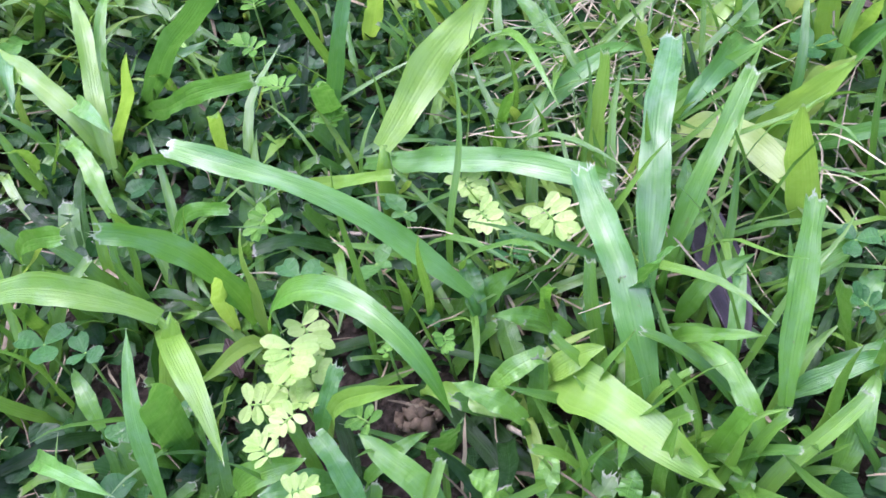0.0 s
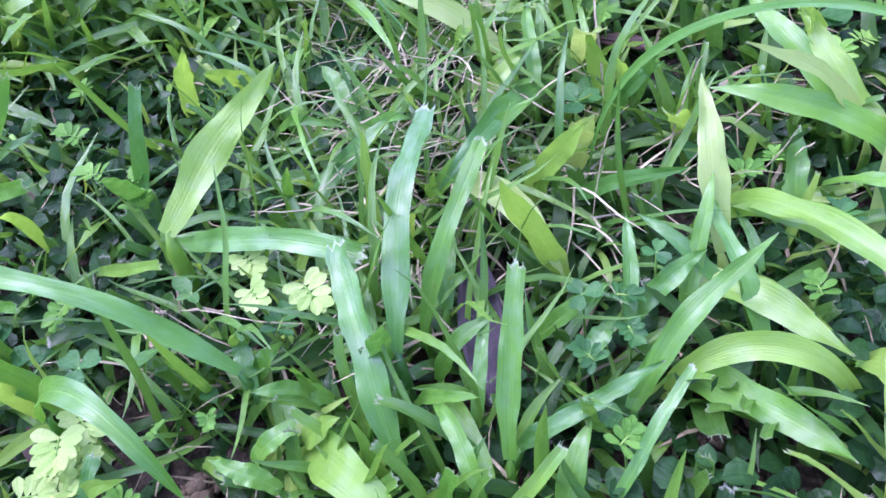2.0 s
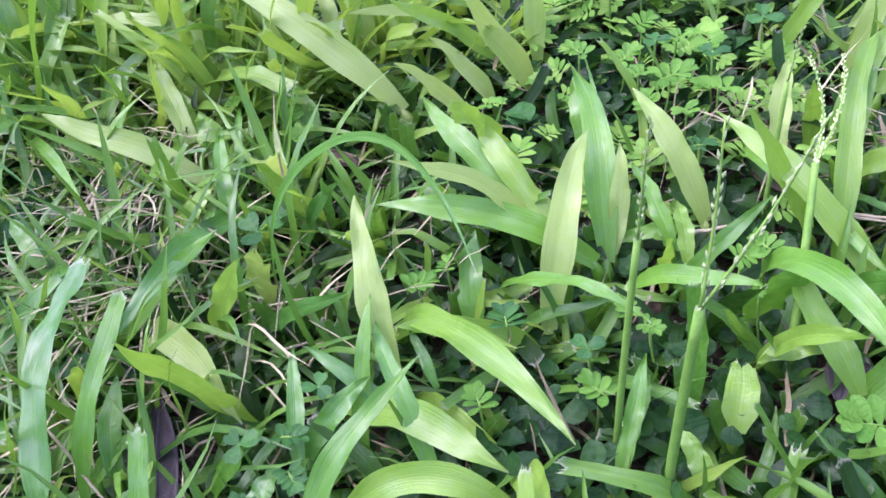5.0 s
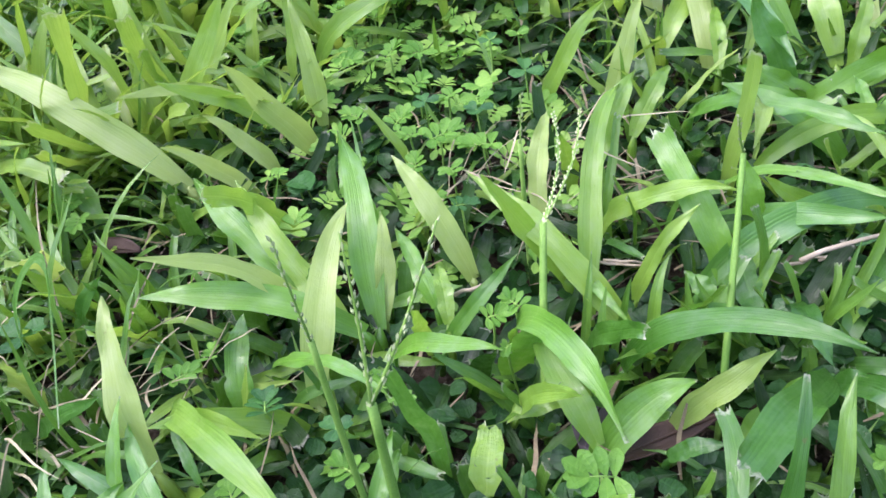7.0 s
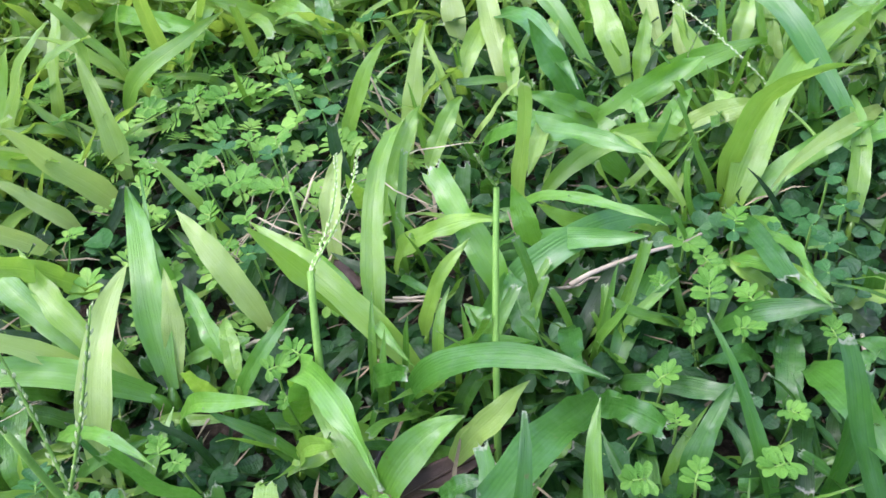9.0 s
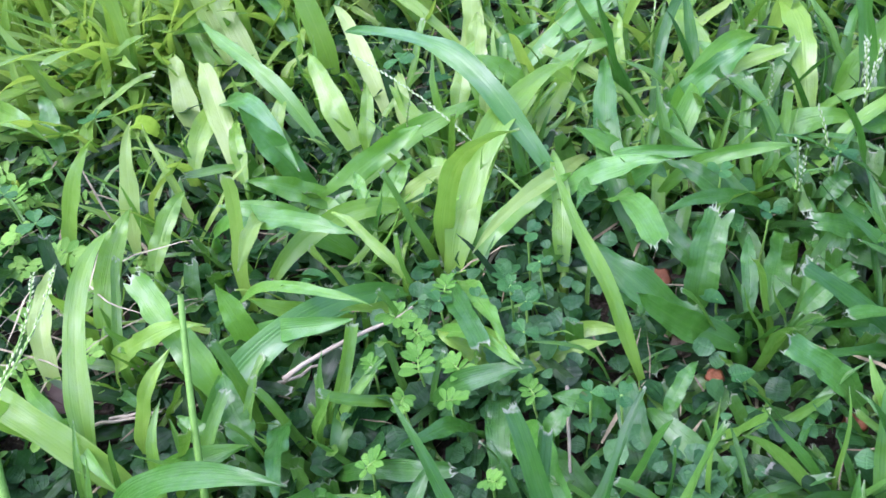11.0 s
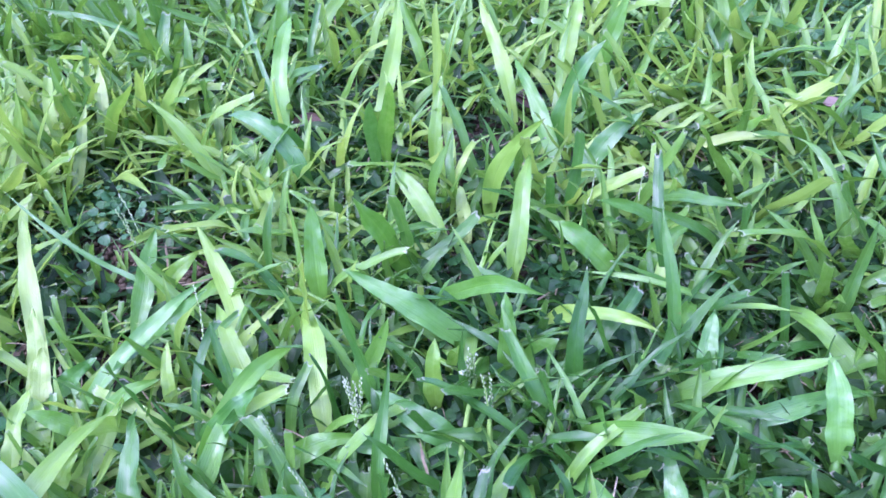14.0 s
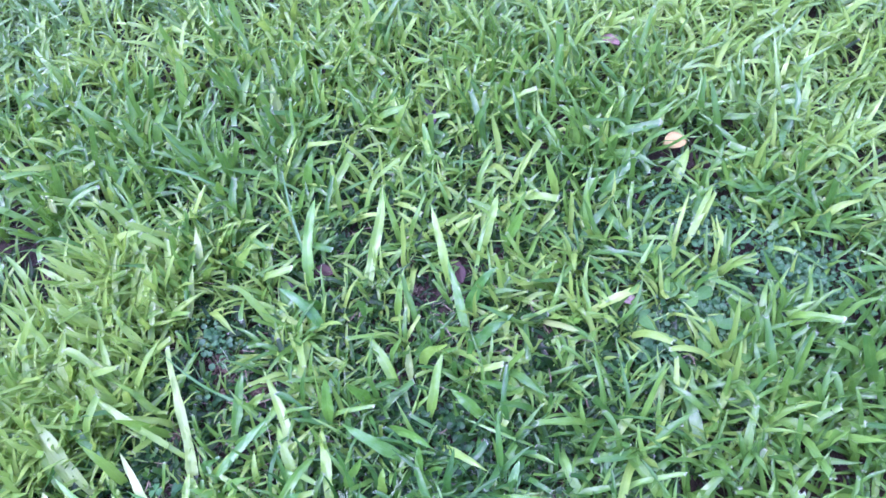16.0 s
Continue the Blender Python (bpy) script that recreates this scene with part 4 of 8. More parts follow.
p = tuft(0.7818, 0.2215, "pale yellow-green carpet grass plant with pointed arching blades")
leaf(p, 0.7818, 0.2215, 0.0103, 46, 52, 62, 5, -1, 0.0435, 0.0084, PALE)
p = tuft(0.6868, 0.2491, "fresh green carpet grass plant with upright pointed blades")
leaf(p, 0.6868, 0.2491, 0.0143, 37, 75, 23, 8, 12, 0.0599, 0.0120, MID)
p = tuft(0.6348, 0.1744, "yellow-green carpet grass plant with pointed arching blades")
leaf(p, 0.6280, 0.1765, 0.0118, 52, 49, 66, 5, 5, 0.0878, 0.0109, LIME)
p = tuft(0.7348, 0.2274, "fresh green carpet grass plant with upright pointed blades")
leaf(p, 0.7348, 0.2274, 0.0126, 155, 76, 10, 0, -70, 0.0696, 0.0128, MID)
p = tuft(0.8156, 0.3423, "yellow-green carpet grass plant with upright pointed blades")
leaf(p, 0.8156, 0.3423, 0.0014, 32, 28, 1, 7, 12, 0.1588, 0.0128, LIME)
p = tuft(0.7877, 0.4092, "fresh green carpet grass plant with pointed arching blades")
leaf(p, 0.7845, 0.4036, 0.0120, 48, 65, 67, -13, 17, 0.1219, 0.0128, MID)
leaf(p, 0.7910, 0.4149, 0.0018, 60, 41, 12, 0, 0, 0.1563, 0.0039, BLUE)
p = tuft(0.8911, 0.2364, "bluish-green carpet grass plant with upright pointed blades")
leaf(p, 0.8911, 0.2364, 0.0105, 337, 90, 53, 0, 41, 0.0847, 0.0128, BLUE)
p = tuft(0.8014, 0.2205, "yellow-green carpet grass plant with upright pointed blades")
leaf(p, 0.8014, 0.2205, 0.0120, 297, 88, 45, -1, 70, 0.0899, 0.0112, LIME)
p = tuft(0.7646, 0.1728, "yellow-green carpet grass plant with upright pointed blades")
leaf(p, 0.7646, 0.1728, 0.0143, 21, 65, 47, 8, 11, 0.0798, 0.0108, LIME)
p = tuft(0.8597, 0.2064, "fresh green carpet grass plant with upright pointed blades")
leaf(p, 0.8639, 0.2103, 0.0106, 64, 48, 34, -9, -13, 0.1028, 0.0105, MID)
leaf(p, 0.8555, 0.2025, 0.0122, 332, 53, 30, 6, 37, 0.0699, 0.0128, BLUE)
p = tuft(0.9523, 0.1505, "fresh green carpet grass plant with upright pointed blades")
leaf(p, 0.9523, 0.1505, 0.0130, 277, 50, 5, 1, 63, 0.0433, 0.0080, MID)
p = tuft(0.9386, 0.1654, "pale yellow-green carpet grass plant with pointed arching blades")
leaf(p, 0.9386, 0.1654, 0.0131, 277, 36, 26, 3, 50, 0.0603, 0.0072, PALE)
p = tuft(0.8613, 0.1140, "fresh green carpet grass plant with upright pointed blades")
leaf(p, 0.8613, 0.1140, 0.0124, 141, 39, 17, -10, -47, 0.0680, 0.0084, MID)
p = tuft(0.8054, 0.1304, "fresh green carpet grass plant with upright pointed blades")
leaf(p, 0.8054, 0.1304, 0.0123, 108, 51, 30, -7, -36, 0.0508, 0.0128, MID)
p = tuft(0.6582, 0.1118, "bluish-green carpet grass plant with upright pointed blades")
leaf(p, 0.6647, 0.1128, 0.0114, 114, 39, 29, -17, -22, 0.0577, 0.0128, BLUE)
p = tuft(0.6917, 0.0836, "fresh green carpet grass plant with pointed arching blades")
leaf(p, 0.6917, 0.0836, 0.0109, 288, 61, 60, 4, 33, 0.0765, 0.0110, MID)
p = tuft(0.7413, 0.0707, "fresh green carpet grass plant with upright pointed blades")
leaf(p, 0.7413, 0.0707, 0.0093, 295, 37, 25, 20, 32, 0.0916, 0.0099, MID)
p = tuft(0.7283, 0.0544, "bluish-green carpet grass plant with pointed arching blades")
leaf(p, 0.7283, 0.0544, 0.0113, 308, 22, 30, 19, 28, 0.0990, 0.0103, BLUE)
p = tuft(0.7612, -0.0117, "bluish-green carpet grass plant with upright pointed blades")
leaf(p, 0.7612, -0.0117, 0.0115, 38, 74, 54, 2, -12, 0.0497, 0.0113, BLUE)
p = tuft(0.7843, -0.0393, "fresh green carpet grass plant with upright pointed blades")
leaf(p, 0.7843, -0.0393, 0.0145, 53, 56, 26, -11, -19, 0.0480, 0.0113, MID)
p = tuft(0.7570, 0.0745, "fresh green carpet grass plant with pointed arching blades")
leaf(p, 0.7570, 0.0745, 0.0100, 4, 32, 53, 17, 11, 0.0588, 0.0117, MID)
p = tuft(0.7645, 0.0541, "bluish-green carpet grass plant with upright pointed blades")
leaf(p, 0.7645, 0.0541, 0.0115, 24, 67, 52, 1, 1, 0.0388, 0.0095, BLUE)
p = tuft(0.7491, 0.1413, "yellow-green carpet grass plant with pointed arching blades")
leaf(p, 0.7491, 0.1413, 0.0114, 278, 62, 78, -2, 36, 0.0763, 0.0085, LIME)
p = tuft(0.5562, 0.2896, "yellow-green carpet grass plant with upright pointed blades")
leaf(p, 0.5562, 0.2896, 0.0111, 351, 39, 9, 14, 41, 0.0479, 0.0112, LIME)
p = tuft(0.5427, 0.3017, "pale yellow-green carpet grass plant with pointed arching blades")
leaf(p, 0.5427, 0.3017, 0.0121, 51, 62, 55, 0, 21, 0.0395, 0.0112, PALE)
p = tuft(0.5818, 0.2158, "bluish-green carpet grass plant with upright pointed blades")
leaf(p, 0.5818, 0.2158, 0.0131, 322, 54, 16, 4, 49, 0.0550, 0.0112, BLUE)
p = tuft(0.6539, 0.4798, "pale yellow-green carpet grass plant with upright pointed blades")
leaf(p, 0.6539, 0.4798, 0.0118, 25, 53, 14, 11, 30, 0.0668, 0.0087, PALE)
p = tuft(0.7210, 0.3790, "yellow-green carpet grass plant with upright pointed blades")
leaf(p, 0.7210, 0.3790, 0.0113, 106, 66, 32, -3, -26, 0.0877, 0.0093, LIME)
p = tuft(0.7126, 0.3414, "yellow-green carpet grass plant with upright pointed blades")
leaf(p, 0.7126, 0.3414, 0.0131, 27, 63, 43, 4, 23, 0.0407, 0.0080, LIME)
p = tuft(0.6051, 0.3166, "fresh green carpet grass plant with pointed arching blades")
leaf(p, 0.6051, 0.3166, 0.0107, 33, 44, 35, 11, 23, 0.0714, 0.0112, MID)
p = tuft(0.7548, 0.3396, "bluish-green carpet grass plant with pointed arching blades")
leaf(p, 0.7548, 0.3396, 0.0121, 89, 89, 105, 16, -28, 0.0915, 0.0119, BLUE)
p = tuft(0.9024, 0.2833, "yellow-green carpet grass plant with upright pointed blades")
leaf(p, 0.9024, 0.2833, 0.0121, 56, 68, 53, 0, -10, 0.1030, 0.0105, LIME)
p = tuft(0.8786, 0.5322, "fresh green carpet grass plant with upright pointed blades")
leaf(p, 0.8786, 0.5322, 0.0138, 1, 70, 17, 3, 41, 0.0599, 0.0128, MID)
p = tuft(1.1381, 0.1117, "yellow-green carpet grass plant with pointed arching blades")
leaf(p, 1.1381, 0.1117, 0.0115, 7, 51, 56, 10, 2, 0.0879, 0.0095, LIME)
p = tuft(0.8255, 0.5608, "bluish-green carpet grass plant with upright pointed blades")
leaf(p, 0.8255, 0.5608, 0.0020, 119, 42, 30, 15, -47, 0.1722, 0.0048, BLUE)
p = tuft(0.6399, 0.3180, "bluish-green carpet grass plant with upright pointed blades")
leaf(p, 0.6399, 0.3180, 0.0115, 123, 32, 4, -24, -22, 0.1264, 0.0032, BLUE)
p = tuft(0.6960, 0.0678, "fresh green carpet grass plant with pointed arching blades")
leaf(p, 0.6960, 0.0678, 0.0131, 67, 59, 54, -3, -12, 0.0589, 0.0032, MID)
p = tuft(0.4680, 0.2044, "yellow-green carpet grass plant with upright pointed blades")
leaf(p, 0.4680, 0.2044, 0.0053, 288, 99, 70, 2, -56, 0.0979, 0.0077, LIME)
p = tuft(0.4870, 0.1170, "yellow-green carpet grass plant with upright pointed blades")
leaf(p, 0.4870, 0.1170, 0.0125, 90, 64, 36, -12, -8, 0.0746, 0.0054, LIME)
p = tuft(0.5186, 0.1077, "deep green carpet grass plant with upright pointed blades")
leaf(p, 0.5186, 0.1077, 0.0152, 138, 29, 0, -40, -24, 0.0633, 0.0111, DEEP_LEAF)
p = tuft(0.5227, 0.1298, "deep green carpet grass plant with mown ragged tips")
leaf(p, 0.5227, 0.1298, 0.0121, 32, 74, 51, -1, 12, 0.0338, 0.0112, DEEP_LEAF, "cut")
p = tuft(0.5389, 0.1123, "deep green carpet grass plant with pointed arching blades")
leaf(p, 0.5389, 0.1123, 0.0089, 39, 40, 64, 4, 3, 0.0431, 0.0092, DEEP_LEAF)
p = tuft(0.5435, 0.0890, "bluish-green carpet grass plant with pointed arching blades")
leaf(p, 0.5435, 0.0890, 0.0091, 347, 22, 56, 8, 26, 0.0721, 0.0105, BLUE)
p = tuft(0.6078, 0.0506, "yellow-green carpet grass plant with pointed arching blades")
leaf(p, 0.6096, 0.0523, 0.0151, 60, 18, 20, -54, -3, 0.0775, 0.0093, LIME)
leaf(p, 0.6060, 0.0490, 0.0129, 184, 55, 48, -6, -23, 0.0572, 0.0076, DEEP_LEAF)
p = tuft(0.5920, 0.1043, "deep green carpet grass plant with pointed arching blades")
leaf(p, 0.5920, 0.1043, 0.0193, 327, 55, 150, -10, 49, 0.0656, 0.0090, DEEP_LEAF)
p = tuft(0.4353, 0.2686, "bluish-green carpet grass plant with pointed arching blades")
leaf(p, 0.4366, 0.2624, 0.0126, 355, 37, 32, 5, 44, 0.0599, 0.0112, MID)
p = tuft(0.4406, 0.2304, "fresh green carpet grass plant with pointed arching blades")
leaf(p, 0.4406, 0.2304, 0.0121, 148, 56, 47, -3, -34, 0.0584, 0.0112, MID)
p = tuft(0.5694, 0.2009, "fresh green carpet grass plant with pointed arching blades")
leaf(p, 0.5694, 0.2009, 0.0116, 19, 48, 81, -3, 32, 0.0978, 0.0103, MID)
p = tuft(0.4903, 0.3545, "yellow-green carpet grass plant with upright pointed blades")
leaf(p, 0.4903, 0.3545, 0.0118, 99, 94, 50, 4, -16, 0.0789, 0.0112, LIME)
p = tuft(0.5551, 0.3670, "yellow-green carpet grass plant with upright pointed blades")
leaf(p, 0.5551, 0.3670, 0.0122, 152, 67, 20, -4, -54, 0.0744, 0.0112, LIME)
p = tuft(0.4623, 0.3000, "fresh green carpet grass plant with pointed arching blades")
leaf(p, 0.4623, 0.3000, 0.0110, 108, 48, 51, -15, -13, 0.1099, 0.0079, MID)
p = tuft(0.6739, 0.1468, "yellow-green carpet grass plant with upright pointed blades")
leaf(p, 0.6739, 0.1468, 0.0136, 32, 88, 43, 1, 0, 0.0369, 0.0098, LIME)
p = tuft(0.6501, 0.1347, "bluish-green carpet grass plant with pointed arching blades")
leaf(p, 0.6501, 0.1347, 0.0134, 143, 38, 34, -4, -45, 0.0361, 0.0095, BLUE)
p = tuft(0.5334, 0.2139, "bluish-green carpet grass plant with upright pointed blades")
leaf(p, 0.5334, 0.2139, 0.0128, 284, 43, 27, 10, 48, 0.0708, 0.0065, BLUE)
p = tuft(0.5484, 0.1798, "fresh green carpet grass plant with pointed arching blades")
leaf(p, 0.5484, 0.1798, 0.0099, 319, 71, 80, -1, 43, 0.0623, 0.0059, MID)
p = tuft(0.5743, 0.1330, "deep green carpet grass plant with mown ragged tips")
leaf(p, 0.5743, 0.1330, 0.0132, 267, 39, 43, 3, 33, 0.0366, 0.0109, DEEP_LEAF, "cut")
p = tuft(0.5651, 0.0933, "deep green carpet grass plant with pointed arching blades")
leaf(p, 0.5651, 0.0933, 0.0087, 4, 29, 66, 10, 19, 0.0359, 0.0109, DEEP_LEAF)
p = tuft(0.5294, 0.0698, "bluish-green carpet grass plant with mown ragged tips")
leaf(p, 0.5294, 0.0698, 0.0146, 135, 60, 30, -11, -33, 0.0339, 0.0084, BLUE, "cut")
p = tuft(0.4246, 0.1985, "yellow-green carpet grass plant with upright pointed blades")
leaf(p, 0.4246, 0.1985, 0.0125, 177, 39, 0, -22, -36, 0.0421, 0.0077, LIME)
p = tuft(0.3754, 0.2165, "bluish-green carpet grass plant with upright pointed blades")
leaf(p, 0.3754, 0.2165, 0.0117, 309, 40, 28, 9, 38, 0.0685, 0.0092, BLUE)
p = tuft(0.4529, 0.1448, "yellow-green carpet grass plant with upright pointed blades")
leaf(p, 0.4533, 0.1438, 0.0127, 134, 55, 28, -9, -22, 0.0292, 0.0073, LIME)
leaf(p, 0.4526, 0.1458, 0.0094, 329, 41, 47, 12, 31, 0.0387, 0.0065, LIME)
p = tuft(0.5734, 0.5077, "pale yellow-green carpet grass plant with pointed arching blades")
leaf(p, 0.5734, 0.5077, 0.0111, 51, 42, 50, 6, 28, 0.1399, 0.0059, PALE)
p = tuft(0.6169, 0.4924, "pale yellow-green carpet grass plant with pointed arching blades")
leaf(p, 0.6169, 0.4924, 0.0110, 51, 49, 42, 14, 14, 0.0948, 0.0116, PALE)
p = tuft(0.5454, 0.3097, "pale yellow-green carpet grass plant with upright pointed blades")
leaf(p, 0.5428, 0.3088, 0.0117, 45, 53, 34, 12, 18, 0.0587, 0.0091, PALE)
leaf(p, 0.5479, 0.3106, 0.0121, 330, 43, 19, 2, 52, 0.0409, 0.0095, BLUE)
p = tuft(0.6262, 0.3233, "yellow-green carpet grass plant with upright pointed blades")
leaf(p, 0.6262, 0.3233, 0.0137, 344, 63, 43, -1, 49, 0.0446, 0.0092, LIME)
p = tuft(0.5887, 0.2502, "yellow-green carpet grass plant with upright pointed blades")
leaf(p, 0.5887, 0.2502, 0.0127, 49, 66, 50, 2, 12, 0.0381, 0.0067, LIME)
p = tuft(0.5986, 0.3042, "bluish-green carpet grass plant with upright pointed blades")
leaf(p, 0.5986, 0.3042, 0.0125, 319, 49, 27, 9, 53, 0.0606, 0.0086, BLUE)
p = tuft(0.5564, 0.2624, "fresh green carpet grass plant with upright pointed blades")
leaf(p, 0.5564, 0.2624, 0.0123, 135, 63, 46, -2, -33, 0.0414, 0.0100, MID)
p = tuft(0.5200, 0.2480, "yellow-green carpet grass plant with upright pointed blades")
leaf(p, 0.5230, 0.2456, 0.0109, 3, 28, 3, 20, 34, 0.0574, 0.0098, LIME)
leaf(p, 0.5183, 0.2490, 0.0126, 350, 50, 18, 6, 44, 0.0341, 0.0074, LIME)
leaf(p, 0.5186, 0.2494, 0.0148, 61, 73, 37, 8, 10, 0.0292, 0.0074, PALE)
p = tuft(0.4984, 0.2603, "yellow-green carpet grass plant with upright pointed blades")
leaf(p, 0.4984, 0.2603, 0.0159, 112, 62, 37, -14, -10, 0.0376, 0.0083, LIME)
p = tuft(0.5565, 0.1901, "fresh green carpet grass plant with upright pointed blades")
leaf(p, 0.5512, 0.1877, 0.0142, 138, 61, 30, -4, -31, 0.0397, 0.0087, MID)
leaf(p, 0.5617, 0.1926, 0.0115, 20, 48, 56, 4, 26, 0.0622, 0.0092, MID)
p = tuft(0.5082, 0.2052, "bluish-green carpet grass plant with pointed arching blades")
leaf(p, 0.5082, 0.2052, 0.0120, 307, 59, 53, 2, 39, 0.0646, 0.0091, BLUE)
p = tuft(0.6520, 0.1818, "fresh green carpet grass plant with upright pointed blades")
leaf(p, 0.6520, 0.1818, 0.0135, 346, 63, 12, 5, 36, 0.0483, 0.0093, MID)
p = tuft(0.8358, 0.1413, "bluish-green carpet grass plant with pointed arching blades")
leaf(p, 0.8358, 0.1413, 0.0086, 352, 19, 41, 8, 32, 0.0792, 0.0142, BLUE)
p = tuft(0.8039, 0.1059, "yellow-green carpet grass plant with pointed arching blades")
leaf(p, 0.8039, 0.1059, 0.0120, 16, 48, 79, -9, 15, 0.0742, 0.0080, LIME)
p = tuft(0.7130, 0.1296, "fresh green carpet grass plant with upright pointed blades")
leaf(p, 0.7160, 0.1281, 0.0115, 320, 67, 43, 3, 38, 0.0297, 0.0126, MID)
leaf(p, 0.7100, 0.1310, 0.0142, 36, 80, 32, 2, 6, 0.0444, 0.0096, MID)
p = tuft(0.6832, 0.0819, "fresh green carpet grass plant with pointed arching blades")
leaf(p, 0.6829, 0.0863, 0.0097, 10, 41, 65, 4, 12, 0.0395, 0.0093, MID)
leaf(p, 0.6835, 0.0775, 0.0120, 248, 38, 37, 15, 30, 0.0483, 0.0092, BLUE)
p = tuft(0.6885, 0.0189, "bluish-green carpet grass plant with pointed arching blades")
leaf(p, 0.6885, 0.0189, 0.0101, 51, 50, 43, -10, -14, 0.0403, 0.0091, BLUE)
p = tuft(0.6000, 0.1808, "fresh green carpet grass plant with pointed arching blades")
leaf(p, 0.6000, 0.1808, 0.0106, 327, 49, 69, 0, 35, 0.0461, 0.0104, MID)
p = tuft(0.6334, 0.1653, "bluish-green carpet grass plant with pointed arching blades")
leaf(p, 0.6334, 0.1653, 0.0124, 270, 46, 51, 6, 31, 0.0431, 0.0086, BLUE)
p = tuft(0.6969, 0.5119, "yellow-green carpet grass plant with upright pointed blades")
leaf(p, 0.6971, 0.5124, 0.0113, 293, 66, 29, -6, -58, 0.0874, 0.0091, LIME)
leaf(p, 0.6967, 0.5113, 0.0125, 46, 60, 40, 9, 15, 0.0752, 0.0101, PALE)
p = tuft(0.7779, 0.3664, "bluish-green carpet grass plant with upright pointed blades")
leaf(p, 0.7779, 0.3664, 0.0115, 188, 70, 11, 3, 50, 0.0582, 0.0154, BLUE)
p = tuft(0.8066, 0.3237, "bluish-green carpet grass plant with upright pointed blades")
leaf(p, 0.8027, 0.3242, 0.0102, 239, 95, 43, 1, -13, 0.0693, 0.0097, BLUE)
leaf(p, 0.8104, 0.3232, 0.0109, 243, 72, 31, -9, -17, 0.1175, 0.0099, MID)
p = tuft(0.8267, 0.2929, "yellow-green carpet grass plant with upright pointed blades")
leaf(p, 0.8267, 0.2929, 0.0106, 26, 72, 39, 0, 12, 0.0673, 0.0084, LIME)
p = tuft(1.0878, 0.2745, "yellow-green carpet grass plant with upright pointed blades")
leaf(p, 1.0878, 0.2745, 0.0133, 81, 90, 39, 0, -34, 0.0714, 0.0095, LIME)
p = tuft(0.9597, 0.2853, "yellow-green carpet grass plant with upright pointed blades")
leaf(p, 0.9597, 0.2853, 0.0130, 14, 65, 41, 7, 15, 0.0824, 0.0127, LIME)
p = tuft(0.9902, 0.2694, "fresh green carpet grass plant with upright pointed blades")
leaf(p, 0.9902, 0.2694, 0.0133, 337, 81, 28, 0, 40, 0.0692, 0.0120, MID)
p = tuft(1.0164, 0.4273, "fresh green carpet grass plant with upright pointed blades")
leaf(p, 1.0164, 0.4273, 0.0125, 57, 72, 56, 4, -10, 0.0732, 0.0121, MID)
p = tuft(0.9320, 0.6503, "pale yellow-green carpet grass plant with upright pointed blades")
leaf(p, 0.9320, 0.6503, 0.0124, 61, 77, 44, 0, 0, 0.0693, 0.0152, PALE)
p = tuft(0.7996, 0.7057, "yellow-green carpet grass plant with upright pointed blades")
leaf(p, 0.7996, 0.7057, 0.0144, 93, 81, 27, -5, -14, 0.0668, 0.0126, LIME)
p = tuft(0.7270, 0.4897, "yellow-green carpet grass plant with upright pointed blades")
leaf(p, 0.7270, 0.4897, 0.0123, 328, 66, 23, -1, 62, 0.0689, 0.0115, LIME)
p = tuft(0.6741, 0.5736, "pale yellow-green carpet grass plant with upright pointed blades")
leaf(p, 0.6741, 0.5736, 0.0152, 47, 92, 29, 0, 22, 0.0567, 0.0102, PALE)
p = tuft(0.8537, 0.0901, "yellow-green carpet grass plant with pointed arching blades")
leaf(p, 0.8537, 0.0901, 0.0095, 52, 38, 56, -12, -9, 0.0504, 0.0109, LIME)
p = tuft(0.8127, 0.1187, "fresh green carpet grass plant with pointed arching blades")
leaf(p, 0.8127, 0.1187, 0.0115, 349, 82, 93, -15, 26, 0.0446, 0.0095, MID)
p = tuft(0.9304, 0.0001, "pale yellow-green carpet grass plant with pointed arching blades")
leaf(p, 0.9304, 0.0001, 0.0104, 33, 30, 68, -11, -10, 0.0808, 0.0100, PALE)
p = tuft(1.0722, 0.0420, "yellow-green carpet grass plant with pointed arching blades")
leaf(p, 1.0722, 0.0420, 0.0100, 25, 43, 60, -7, -5, 0.0683, 0.0122, LIME)
p = tuft(1.1240, 0.2336, "bluish-green carpet grass plant with upright pointed blades")
leaf(p, 1.1240, 0.2336, 0.0117, 350, 58, 46, 3, 26, 0.0774, 0.0152, BLUE)
p = tuft(1.2542, 0.2450, "yellow-green carpet grass plant with pointed arching blades")
leaf(p, 1.2542, 0.2450, 0.0109, 24, 59, 56, -1, 2, 0.0554, 0.0112, LIME)
p = tuft(1.1995, 0.1745, "yellow-green carpet grass plant with pointed arching blades")
leaf(p, 1.1995, 0.1745, 0.0117, 19, 62, 57, 0, 2, 0.0623, 0.0126, LIME)
p = tuft(0.9161, -0.0509, "fresh green carpet grass plant with pointed arching blades")
leaf(p, 0.9161, -0.0509, 0.0107, 38, 33, 60, -12, -16, 0.0629, 0.0105, MID)
p = tuft(0.8809, 0.0150, "yellow-green carpet grass plant with pointed arching blades")
leaf(p, 0.8809, 0.0150, 0.0108, 7, 34, 75, 4, 6, 0.0699, 0.0104, LIME)
p = tuft(0.8513, -0.0326, "fresh green carpet grass plant with pointed arching blades")
leaf(p, 0.8513, -0.0326, 0.0100, 349, 34, 62, 9, 9, 0.0636, 0.0095, MID)
p = tuft(0.8194, 0.0672, "fresh green carpet grass plant with pointed arching blades")
